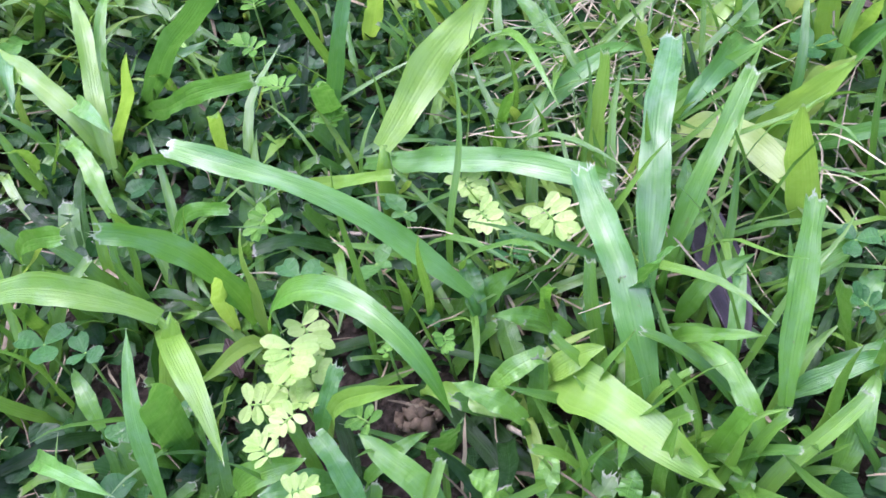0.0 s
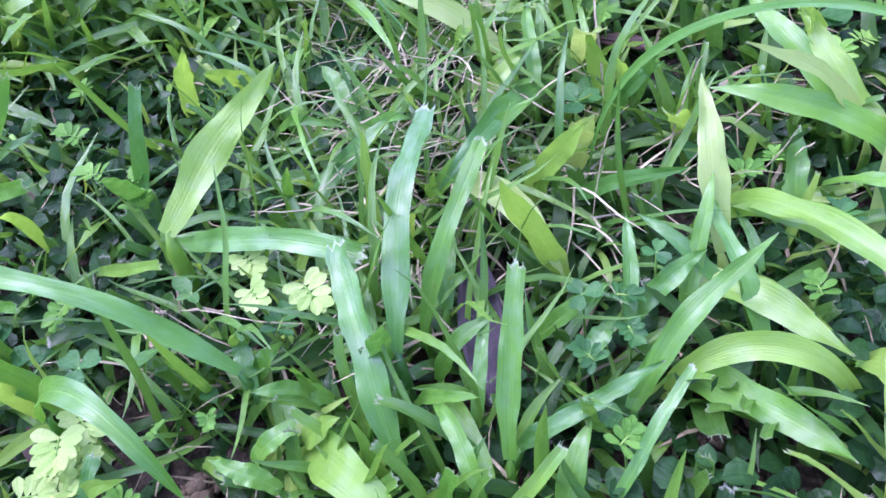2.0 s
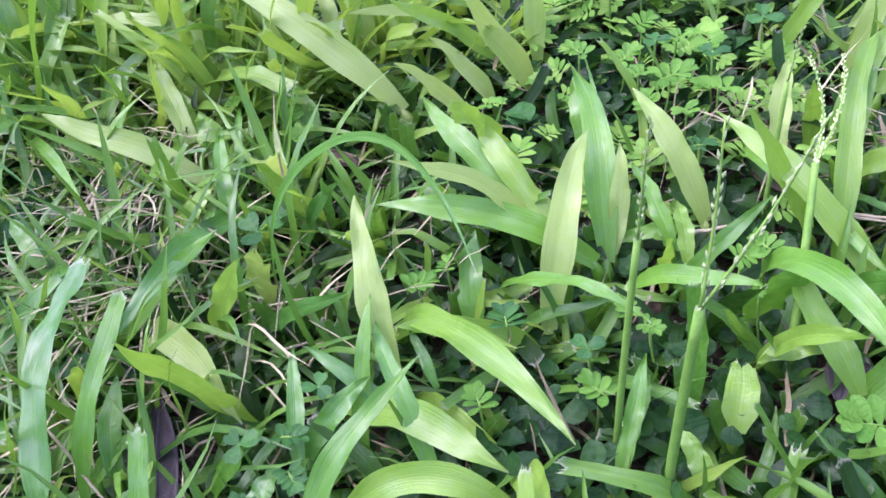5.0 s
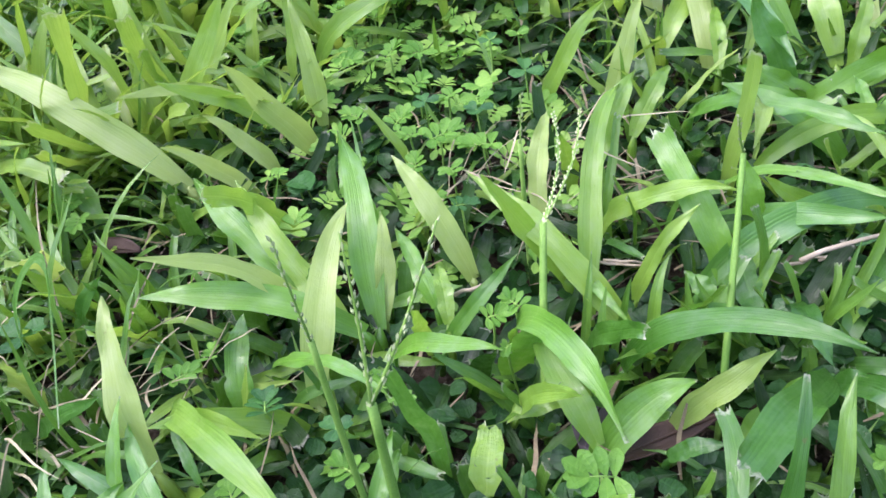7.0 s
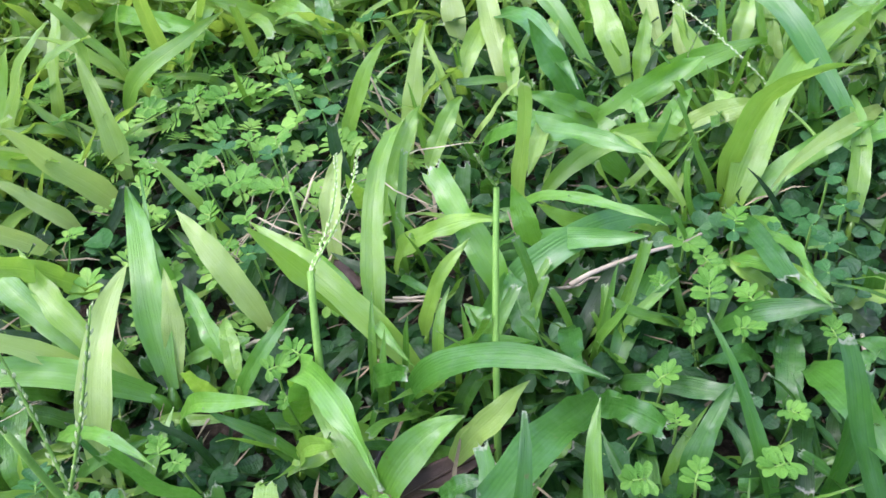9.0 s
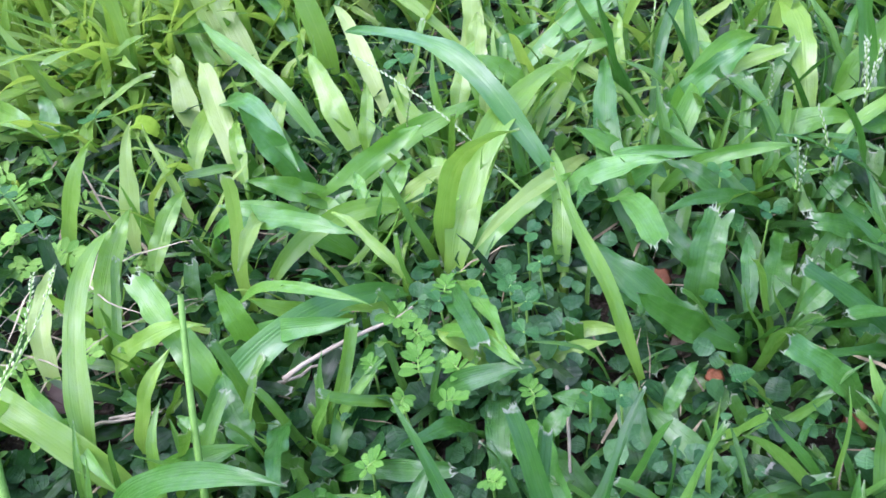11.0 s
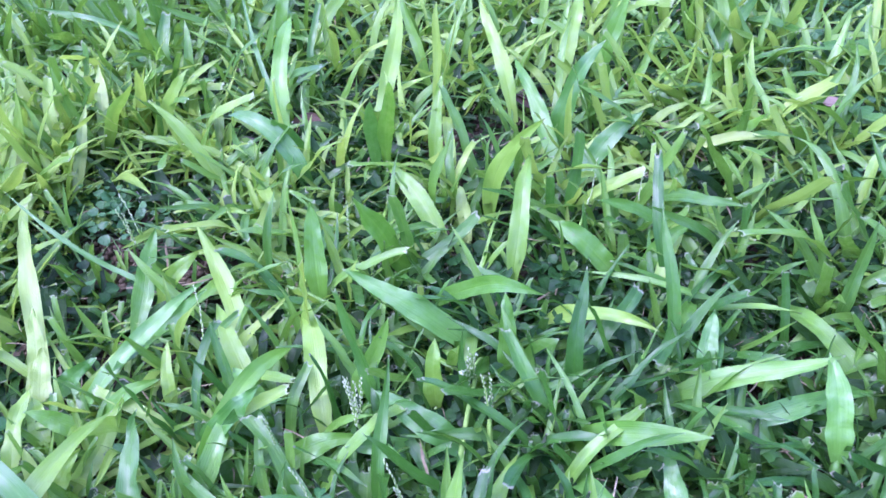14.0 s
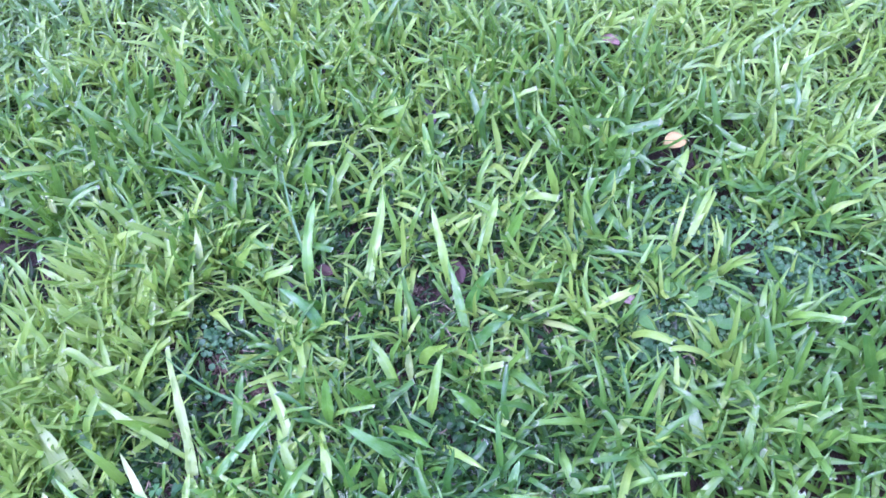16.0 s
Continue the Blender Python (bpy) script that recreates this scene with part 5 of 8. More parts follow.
leaf(p, 0.8194, 0.0672, 0.0131, 120, 27, 41, -14, -29, 0.0865, 0.0037, MID)
p = tuft(0.8362, -0.0594, "bluish-green carpet grass plant with upright pointed blades")
leaf(p, 0.8362, -0.0594, 0.0120, 328, 68, 48, 3, 16, 0.0507, 0.0098, BLUE)
p = tuft(0.5260, 0.1621, "deep green carpet grass plant with pointed arching blades")
leaf(p, 0.5260, 0.1621, 0.0119, 74, 40, 41, -27, -10, 0.0954, 0.0112, DEEP_LEAF)
p = tuft(0.4681, 0.1966, "yellow-green carpet grass plant with pointed arching blades")
leaf(p, 0.4646, 0.1975, 0.0125, 31, 56, 84, -5, 26, 0.1251, 0.0112, LIME)
leaf(p, 0.4717, 0.1956, 0.0143, 354, 49, 52, 4, 34, 0.0533, 0.0089, MID)
p = tuft(0.4972, 0.1710, "yellow-green carpet grass plant with pointed arching blades")
leaf(p, 0.4972, 0.1710, 0.0126, 53, 59, 72, 6, -5, 0.0549, 0.0073, LIME)
p = tuft(0.4421, 0.2692, "fresh green carpet grass plant with upright pointed blades")
leaf(p, 0.4432, 0.2752, 0.0132, 137, 66, 4, -2, -43, 0.0503, 0.0112, BLUE)
p = tuft(0.3901, 0.1482, "deep green carpet grass plant with pointed arching blades")
leaf(p, 0.3911, 0.1449, 0.0126, 304, 38, 30, 16, 30, 0.0437, 0.0061, DEEP_LEAF, "cut")
p = tuft(0.3238, 0.2064, "yellow-green carpet grass plant with upright pointed blades")
leaf(p, 0.3222, 0.2058, 0.0146, 163, 71, 12, 6, -42, 0.0576, 0.0086, LIME)
p = tuft(0.2579, 0.2141, "fresh green carpet grass plant with pointed arching blades")
leaf(p, 0.2595, 0.2183, 0.0117, 337, 33, 26, 8, 40, 0.0303, 0.0055, MID)
leaf(p, 0.2562, 0.2100, 0.0129, 66, 52, 18, 14, 23, 0.0402, 0.0070, PALE)
p = tuft(0.2932, 0.1737, "fresh green carpet grass plant with upright pointed blades")
leaf(p, 0.2932, 0.1737, 0.0112, 322, 73, 15, -4, -54, 0.0353, 0.0121, MID)
p = tuft(0.4320, 0.1153, "deep green carpet grass plant with mown ragged tips")
leaf(p, 0.4320, 0.1153, 0.0128, 55, 45, 76, 3, -1, 0.0292, 0.0085, DEEP_LEAF, "cut")
p = tuft(0.4472, 0.0860, "deep green carpet grass plant with pointed arching blades")
leaf(p, 0.4472, 0.0860, 0.0077, 99, 40, 53, -5, -21, 0.0378, 0.0101, DEEP_LEAF)
p = tuft(0.4643, 0.0893, "deep green carpet grass plant with pointed arching blades")
leaf(p, 0.4643, 0.0893, 0.0122, 69, 39, 59, -22, -8, 0.0358, 0.0096, DEEP_LEAF)
p = tuft(0.4817, 0.0735, "deep green carpet grass plant with pointed arching blades")
leaf(p, 0.4817, 0.0735, 0.0110, 100, 40, 58, -5, -27, 0.0350, 0.0083, DEEP_LEAF)
p = tuft(0.4503, 0.1467, "deep green carpet grass plant with pointed arching blades")
leaf(p, 0.4503, 0.1467, 0.0101, 76, 42, 65, -3, -11, 0.0436, 0.0066, DEEP_LEAF)
p = tuft(0.5064, 0.1400, "bluish-green carpet grass plant with upright pointed blades")
leaf(p, 0.5064, 0.1400, 0.0142, 114, 58, 27, -1, -37, 0.0342, 0.0097, BLUE)
p = tuft(0.5296, 0.1917, "bluish-green carpet grass plant with upright pointed blades")
leaf(p, 0.5296, 0.1917, 0.0136, 304, 55, 17, 3, 55, 0.0354, 0.0077, BLUE)
p = tuft(0.5160, 0.1128, "deep green carpet grass plant with upright pointed blades")
leaf(p, 0.5160, 0.1128, 0.0136, 160, 49, 3, -11, -56, 0.0405, 0.0095, DEEP_LEAF)
p = tuft(0.4716, 0.1486, "yellow-green carpet grass plant with pointed arching blades")
leaf(p, 0.4716, 0.1486, 0.0087, 322, 50, 58, 2, 35, 0.0299, 0.0061, LIME)
p = tuft(0.4164, 0.3593, "pale yellow-green carpet grass plant with pointed arching blades")
leaf(p, 0.4164, 0.3593, 0.0118, 81, 63, 54, -9, 3, 0.0487, 0.0112, PALE)
p = tuft(0.4222, 0.3092, "pale yellow-green carpet grass plant with pointed arching blades")
leaf(p, 0.4222, 0.3092, 0.0117, 79, 60, 62, 3, -3, 0.0728, 0.0112, PALE)
p = tuft(0.4720, 0.2848, "yellow-green carpet grass plant with pointed arching blades")
leaf(p, 0.4705, 0.2875, 0.0117, 88, 58, 52, -6, -13, 0.0618, 0.0112, LIME)
leaf(p, 0.4735, 0.2821, 0.0134, 49, 68, 38, 10, 7, 0.0352, 0.0072, LIME)
p = tuft(0.3547, 0.4147, "yellow-green carpet grass plant with upright pointed blades")
leaf(p, 0.3547, 0.4147, 0.0117, 173, 37, 9, -7, -51, 0.0617, 0.0112, LIME)
p = tuft(0.3215, 0.4622, "pale yellow-green carpet grass plant with upright pointed blades")
leaf(p, 0.3215, 0.4622, 0.0122, 141, 57, 35, -5, -34, 0.0371, 0.0104, PALE)
p = tuft(-0.1256, 0.2046, "bluish-green carpet grass plant with mown ragged tips")
leaf(p, -0.1246, 0.2056, 0.0122, 347, 51, 7, 1, -61, 0.1009, 0.0092, BLUE, "cut")
leaf(p, -0.1267, 0.2037, 0.0113, 326, 30, -2, 9, 67, 0.1211, 0.0072, MID, "cut")
p = tuft(-0.0753, 0.1760, "yellow-green carpet grass plant with upright pointed blades")
leaf(p, -0.0753, 0.1760, 0.0107, 312, 75, 47, -3, 15, 0.0829, 0.0052, LIME)
p = tuft(-0.0515, 0.1655, "yellow-green carpet grass plant with mown ragged tips")
leaf(p, -0.0515, 0.1655, 0.0112, 327, 40, 15, 10, 47, 0.0759, 0.0044, LIME, "cut")
p = tuft(-0.0404, 0.1900, "bluish-green carpet grass plant with mown ragged tips")
leaf(p, -0.0404, 0.1900, 0.0127, 57, 64, 0, 5, 43, 0.0584, 0.0058, BLUE, "cut")
p = tuft(-0.0389, 0.2501, "yellow-green carpet grass plant with upright pointed blades")
leaf(p, -0.0389, 0.2501, 0.0120, 325, 65, 10, -3, -36, 0.0625, 0.0078, LIME)
p = tuft(-0.0043, 0.2682, "yellow-green carpet grass plant with upright pointed blades")
leaf(p, -0.0043, 0.2682, 0.0127, 258, 56, 18, 0, 67, 0.0532, 0.0101, LIME)
p = tuft(0.0283, 0.1871, "fresh green carpet grass plant with upright pointed blades")
leaf(p, 0.0272, 0.1868, 0.0093, 329, 85, 19, -3, -40, 0.0429, 0.0046, MID)
leaf(p, 0.0295, 0.1874, 0.0078, 39, 64, 65, 0, 37, 0.0643, 0.0077, BLUE)
p = tuft(0.0929, 0.2401, "yellow-green carpet grass plant with pointed arching blades")
leaf(p, 0.0929, 0.2401, 0.0135, 51, 59, 51, 3, 26, 0.0378, 0.0074, LIME)
p = tuft(0.1282, 0.2708, "bluish-green carpet grass plant with pointed arching blades")
leaf(p, 0.1232, 0.2693, 0.0119, 251, 39, 51, -8, -28, 0.1006, 0.0097, BLUE)
leaf(p, 0.1333, 0.2722, 0.0116, 282, 73, 41, -3, -6, 0.0615, 0.0105, PALE, "cut")
p = tuft(0.1221, 0.1363, "fresh green carpet grass plant with upright pointed blades")
leaf(p, 0.1221, 0.1363, 0.0141, 8, 63, 35, 1, 34, 0.0348, 0.0057, MID)
p = tuft(0.0912, 0.1192, "fresh green carpet grass plant with pointed arching blades")
leaf(p, 0.0912, 0.1209, 0.0124, 40, 73, 72, -8, 26, 0.0326, 0.0058, MID)
leaf(p, 0.0911, 0.1176, 0.0072, 316, 53, 95, -30, 10, 0.0481, 0.0060, MID)
p = tuft(0.1050, 0.1054, "bluish-green carpet grass plant with pointed arching blades")
leaf(p, 0.1050, 0.1054, 0.0127, 78, 55, 55, 13, 3, 0.0387, 0.0048, BLUE)
p = tuft(0.1232, 0.1046, "bluish-green carpet grass plant with upright pointed blades")
leaf(p, 0.1232, 0.1046, 0.0113, 3, 44, 20, 22, 24, 0.0466, 0.0058, BLUE)
p = tuft(0.1457, 0.0812, "bluish-green carpet grass plant with mown ragged tips")
leaf(p, 0.1457, 0.0812, 0.0167, 48, 55, 49, 13, 5, 0.0447, 0.0039, BLUE, "cut")
p = tuft(0.1315, 0.0776, "fresh green carpet grass plant with pointed arching blades")
leaf(p, 0.1315, 0.0776, 0.0117, 68, 62, 54, 2, 3, 0.0311, 0.0071, MID)
p = tuft(0.0981, 0.0741, "fresh green carpet grass plant with mown ragged tips")
leaf(p, 0.0981, 0.0741, 0.0110, 25, 74, 0, 4, 39, 0.0298, 0.0055, MID, "cut")
p = tuft(0.0284, 0.0691, "bluish-green carpet grass plant with mown ragged tips")
leaf(p, 0.0284, 0.0691, 0.0065, 339, 78, 6, -2, -38, 0.0297, 0.0091, BLUE, "cut")
p = tuft(0.0199, 0.0899, "yellow-green carpet grass plant with pointed arching blades")
leaf(p, 0.0199, 0.0899, 0.0113, 335, 38, 43, 8, 17, 0.0356, 0.0061, LIME)
p = tuft(0.0266, 0.1141, "fresh green carpet grass plant with upright pointed blades")
leaf(p, 0.0266, 0.1141, 0.0110, 20, 64, 31, 3, 42, 0.0297, 0.0073, MID)
p = tuft(0.1675, 0.1418, "fresh green carpet grass plant with upright pointed blades")
leaf(p, 0.1675, 0.1418, 0.0102, 79, 69, 50, -6, -2, 0.0541, 0.0059, MID)
p = tuft(0.1313, 0.2062, "pale yellow-green carpet grass plant with upright pointed blades")
leaf(p, 0.1312, 0.2122, 0.0124, 304, 84, 31, 1, -53, 0.0429, 0.0100, PALE)
leaf(p, 0.1314, 0.2001, 0.0124, 330, 45, 16, 6, 48, 0.0549, 0.0061, BLUE)
p = tuft(0.1487, 0.2505, "yellow-green carpet grass plant with upright pointed blades")
leaf(p, 0.1433, 0.2523, 0.0092, 235, 78, 7, 8, 25, 0.0468, 0.0083, LIME)
leaf(p, 0.1496, 0.2513, 0.0121, 273, 70, 27, -7, -15, 0.0601, 0.0058, LIME)
leaf(p, 0.1531, 0.2479, 0.0120, 295, 72, 22, -1, -50, 0.0483, 0.0046, BLUE)
p = tuft(0.1299, 0.1615, "yellow-green carpet grass plant with upright pointed blades")
leaf(p, 0.1299, 0.1615, 0.0116, 217, 72, -4, 16, 45, 0.0669, 0.0097, LIME)
p = tuft(0.1734, 0.2269, "yellow-green carpet grass plant with mown ragged tips")
leaf(p, 0.1734, 0.2269, 0.0109, 246, 74, 32, 6, 14, 0.0401, 0.0093, LIME, "cut")
p = tuft(-0.0427, 0.0598, "bluish-green carpet grass plant with upright pointed blades")
leaf(p, -0.0427, 0.0598, 0.0100, 329, 92, 35, 0, 4, 0.0583, 0.0110, BLUE)
p = tuft(-0.0512, 0.0711, "yellow-green carpet grass plant with upright pointed blades")
leaf(p, -0.0512, 0.0711, 0.0119, 86, 66, 11, 0, 36, 0.0344, 0.0081, LIME)
p = tuft(-0.0441, 0.1025, "yellow-green carpet grass plant with upright pointed blades")
leaf(p, -0.0441, 0.1025, 0.0109, 312, 86, 42, 0, 20, 0.0576, 0.0056, LIME)
p = tuft(-0.1236, 0.1779, "yellow-green carpet grass plant with upright pointed blades")
leaf(p, -0.1236, 0.1779, 0.0116, 335, 55, 5, -7, -23, 0.0888, 0.0050, LIME)
p = tuft(0.1648, 0.1214, "yellow-green carpet grass plant with pointed arching blades")
leaf(p, 0.1622, 0.1192, 0.0118, 10, 83, 172, -35, 27, 0.0811, 0.0081, LIME)
leaf(p, 0.1673, 0.1235, 0.0123, 320, 45, 55, 0, 21, 0.0557, 0.0106, MID)
p = tuft(0.1831, 0.1633, "yellow-green carpet grass plant with pointed arching blades")
leaf(p, 0.1831, 0.1633, 0.0092, 305, 43, 61, 10, 24, 0.0475, 0.0098, LIME)
p = tuft(0.2295, 0.1736, "yellow-green carpet grass plant with pointed arching blades")
leaf(p, 0.2248, 0.1738, 0.0112, 188, 59, 53, -5, -38, 0.0519, 0.0082, LIME)
p = tuft(0.2437, 0.2133, "yellow-green carpet grass plant with upright pointed blades")
leaf(p, 0.2437, 0.2133, 0.0121, 127, 38, 25, -18, -25, 0.0750, 0.0095, LIME)
p = tuft(0.2587, 0.2482, "fresh green carpet grass plant with upright pointed blades")
leaf(p, 0.2587, 0.2482, 0.0124, 97, 68, 51, 0, -16, 0.0449, 0.0111, MID)
p = tuft(0.1157, 0.1979, "yellow-green carpet grass plant with upright pointed blades")
leaf(p, 0.1157, 0.1979, 0.0127, 339, 71, 19, 2, 70, 0.0520, 0.0094, LIME)
p = tuft(0.1435, 0.2376, "bluish-green carpet grass plant with upright pointed blades")
leaf(p, 0.1435, 0.2376, 0.0129, 359, 74, 39, 3, 53, 0.0381, 0.0056, BLUE)
p = tuft(0.1057, 0.2930, "yellow-green carpet grass plant with upright pointed blades")
leaf(p, 0.1057, 0.2930, 0.0130, 120, 67, 44, -6, -9, 0.0308, 0.0116, LIME)
p = tuft(0.0907, 0.3079, "yellow-green carpet grass plant with upright pointed blades")
leaf(p, 0.0907, 0.3079, 0.0129, 110, 66, 52, -9, 0, 0.0341, 0.0098, LIME)
p = tuft(0.0766, 0.2012, "fresh green carpet grass plant with upright pointed blades")
leaf(p, 0.0766, 0.2012, 0.0123, 27, 46, 32, 5, 40, 0.0580, 0.0066, MID)
p = tuft(0.2498, 0.2024, "fresh green carpet grass plant with pointed arching blades")
leaf(p, 0.2537, 0.2069, 0.0127, 83, 50, 59, 12, 8, 0.0927, 0.0108, MID)
leaf(p, 0.2458, 0.1980, 0.0103, 333, 22, 46, 9, 28, 0.0307, 0.0044, LIME)
p = tuft(0.2293, 0.1801, "pale yellow-green carpet grass plant with pointed arching blades")
leaf(p, 0.2293, 0.1801, 0.0141, 68, 61, 73, 0, 24, 0.0777, 0.0105, PALE)
p = tuft(0.2431, 0.3193, "pale yellow-green carpet grass plant with upright pointed blades")
leaf(p, 0.2431, 0.3193, 0.0112, 189, 66, 2, -6, -58, 0.0634, 0.0113, PALE)
p = tuft(0.2471, 0.3341, "pale yellow-green carpet grass plant with upright pointed blades")
leaf(p, 0.2471, 0.3341, 0.0148, 83, 75, 28, 12, 6, 0.0605, 0.0089, PALE)
p = tuft(0.2239, 0.3097, "pale yellow-green carpet grass plant with upright pointed blades")
leaf(p, 0.2239, 0.3097, 0.0143, 160, 72, 36, 0, -36, 0.0416, 0.0074, PALE)
p = tuft(0.1796, 0.3676, "yellow-green carpet grass plant with upright pointed blades")
leaf(p, 0.1796, 0.3676, 0.0125, 11, 66, 21, 0, 65, 0.0724, 0.0108, LIME)
p = tuft(0.2141, 0.2984, "pale yellow-green carpet grass plant with upright pointed blades")
leaf(p, 0.2141, 0.2984, 0.0134, 196, 69, 25, 4, -59, 0.0507, 0.0075, PALE)
p = tuft(0.2296, 0.2704, "yellow-green carpet grass plant with mown ragged tips")
leaf(p, 0.2296, 0.2704, 0.0119, 226, 63, 17, 7, -70, 0.0618, 0.0090, LIME, "cut")
p = tuft(0.2360, 0.3433, "yellow-green carpet grass plant with upright pointed blades")
leaf(p, 0.2360, 0.3433, 0.0116, 206, 48, 5, -3, -62, 0.0761, 0.0085, LIME)
p = tuft(0.2912, 0.2189, "pale yellow-green carpet grass plant with upright pointed blades")
leaf(p, 0.2912, 0.2189, 0.0130, 118, 65, 50, -3, -13, 0.0576, 0.0094, PALE)
p = tuft(0.3327, 0.1725, "yellow-green carpet grass plant with pointed arching blades")
leaf(p, 0.3359, 0.1775, 0.0104, 125, 50, 47, -4, -22, 0.0840, 0.0096, LIME)
leaf(p, 0.3295, 0.1676, 0.0097, 358, 65, 91, -10, 32, 0.0509, 0.0093, MID)
p = tuft(0.3219, 0.2373, "pale yellow-green carpet grass plant with pointed arching blades")
leaf(p, 0.3219, 0.2373, 0.0120, 75, 60, 71, -10, 11, 0.0551, 0.0078, PALE)
p = tuft(0.3255, 0.1899, "yellow-green carpet grass plant with pointed arching blades")
leaf(p, 0.3255, 0.1899, 0.0119, 70, 60, 82, -14, 14, 0.1039, 0.0080, LIME)
p = tuft(0.3431, 0.3041, "yellow-green carpet grass plant with upright pointed blades")
leaf(p, 0.3431, 0.3041, 0.0133, 356, 78, 35, -1, 56, 0.0600, 0.0072, LIME)
p = tuft(0.3674, 0.2870, "pale yellow-green carpet grass plant with upright pointed blades")
leaf(p, 0.3674, 0.2870, 0.0167, 34, 77, 30, 0, 28, 0.0550, 0.0078, PALE)
p = tuft(0.3395, 0.2530, "yellow-green carpet grass plant with upright pointed blades")
leaf(p, 0.3395, 0.2530, 0.0098, 224, 95, 29, 0, 38, 0.0350, 0.0066, LIME)
p = tuft(0.3680, 0.1838, "fresh green carpet grass plant with mown ragged tips")
leaf(p, 0.3732, 0.1813, 0.0105, 101, 63, 45, -2, -17, 0.0656, 0.0101, MID, "cut")
leaf(p, 0.3628, 0.1862, 0.0138, 7, 50, 100, -6, 38, 0.1003, 0.0108, BLUE)
p = tuft(0.3417, 0.2264, "yellow-green carpet grass plant with pointed arching blades")
leaf(p, 0.3417, 0.2264, 0.0105, 314, 74, 71, 3, 49, 0.0667, 0.0073, LIME)
p = tuft(0.3421, 0.1909, "yellow-green carpet grass plant with upright pointed blades")
leaf(p, 0.3421, 0.1909, 0.0117, 6, 82, 50, 3, 37, 0.0433, 0.0053, LIME)
p = tuft(0.3885, 0.1986, "fresh green carpet grass plant with upright pointed blades")
leaf(p, 0.3885, 0.1986, 0.0157, 105, 82, 21, -2, -25, 0.0351, 0.0094, MID)
p = tuft(0.4075, 0.2347, "yellow-green carpet grass plant with pointed arching blades")
leaf(p, 0.4075, 0.2347, 0.0161, 0, 50, 110, -9, 47, 0.0796, 0.0082, LIME)
p = tuft(0.4517, 0.2647, "fresh green carpet grass plant with upright pointed blades")
leaf(p, 0.4492, 0.2600, 0.0130, 154, 45, 29, -5, -48, 0.0416, 0.0098, MID)
leaf(p, 0.4543, 0.2694, 0.0082, 355, 42, 51, -2, 42, 0.0769, 0.0109, MID)
p = tuft(0.4647, 0.1953, "yellow-green carpet grass plant with pointed arching blades")
leaf(p, 0.4647, 0.1953, 0.0125, 34, 59, 62, -6, 13, 0.0669, 0.0112, LIME)
p = tuft(0.3919, 0.1483, "deep green carpet grass plant with pointed arching blades")
leaf(p, 0.3919, 0.1483, 0.0124, 42, 37, 81, 0, 11, 0.0625, 0.0079, DEEP_LEAF)
p = tuft(0.2897, 0.1566, "yellow-green carpet grass plant with upright pointed blades")
leaf(p, 0.2897, 0.1566, 0.0124, 306, 73, 37, -1, 55, 0.0491, 0.0060, LIME)
p = tuft(0.3346, 0.1397, "pale yellow-green carpet grass plant with upright pointed blades")
leaf(p, 0.3346, 0.1397, 0.0131, 346, 59, 19, 9, 34, 0.0414, 0.0078, PALE)
p = tuft(0.3098, 0.1355, "fresh green carpet grass plant with pointed arching blades")
leaf(p, 0.3098, 0.1355, 0.0074, 16, 86, 99, -13, 27, 0.0447, 0.0112, MID)
p = tuft(0.3477, 0.1274, "fresh green carpet grass plant with pointed arching blades")
leaf(p, 0.3477, 0.1274, 0.0077, 19, 32, 50, 12, 17, 0.0402, 0.0112, MID)
p = tuft(0.3886, 0.1012, "deep green carpet grass plant with upright pointed blades")
leaf(p, 0.3886, 0.1012, 0.0155, 32, 65, 51, 2, 5, 0.0373, 0.0064, DEEP_LEAF)
p = tuft(0.2719, 0.1916, "fresh green carpet grass plant with upright pointed blades")
leaf(p, 0.2740, 0.1920, 0.0105, 8, 57, 30, 10, 38, 0.0439, 0.0057, MID)
leaf(p, 0.2699, 0.1911, 0.0113, 259, 84, 24, 2, 29, 0.0404, 0.0051, LIME)
p = tuft(0.2050, 0.1836, "fresh green carpet grass plant with pointed arching blades")
leaf(p, 0.2050, 0.1836, 0.0132, 85, 59, 70, -3, 21, 0.0390, 0.0089, MID)
p = tuft(0.1745, 0.1878, "yellow-green carpet grass plant with pointed arching blades")
leaf(p, 0.1745, 0.1878, 0.0117, 321, 54, 52, 1, 25, 0.0660, 0.0069, LIME)

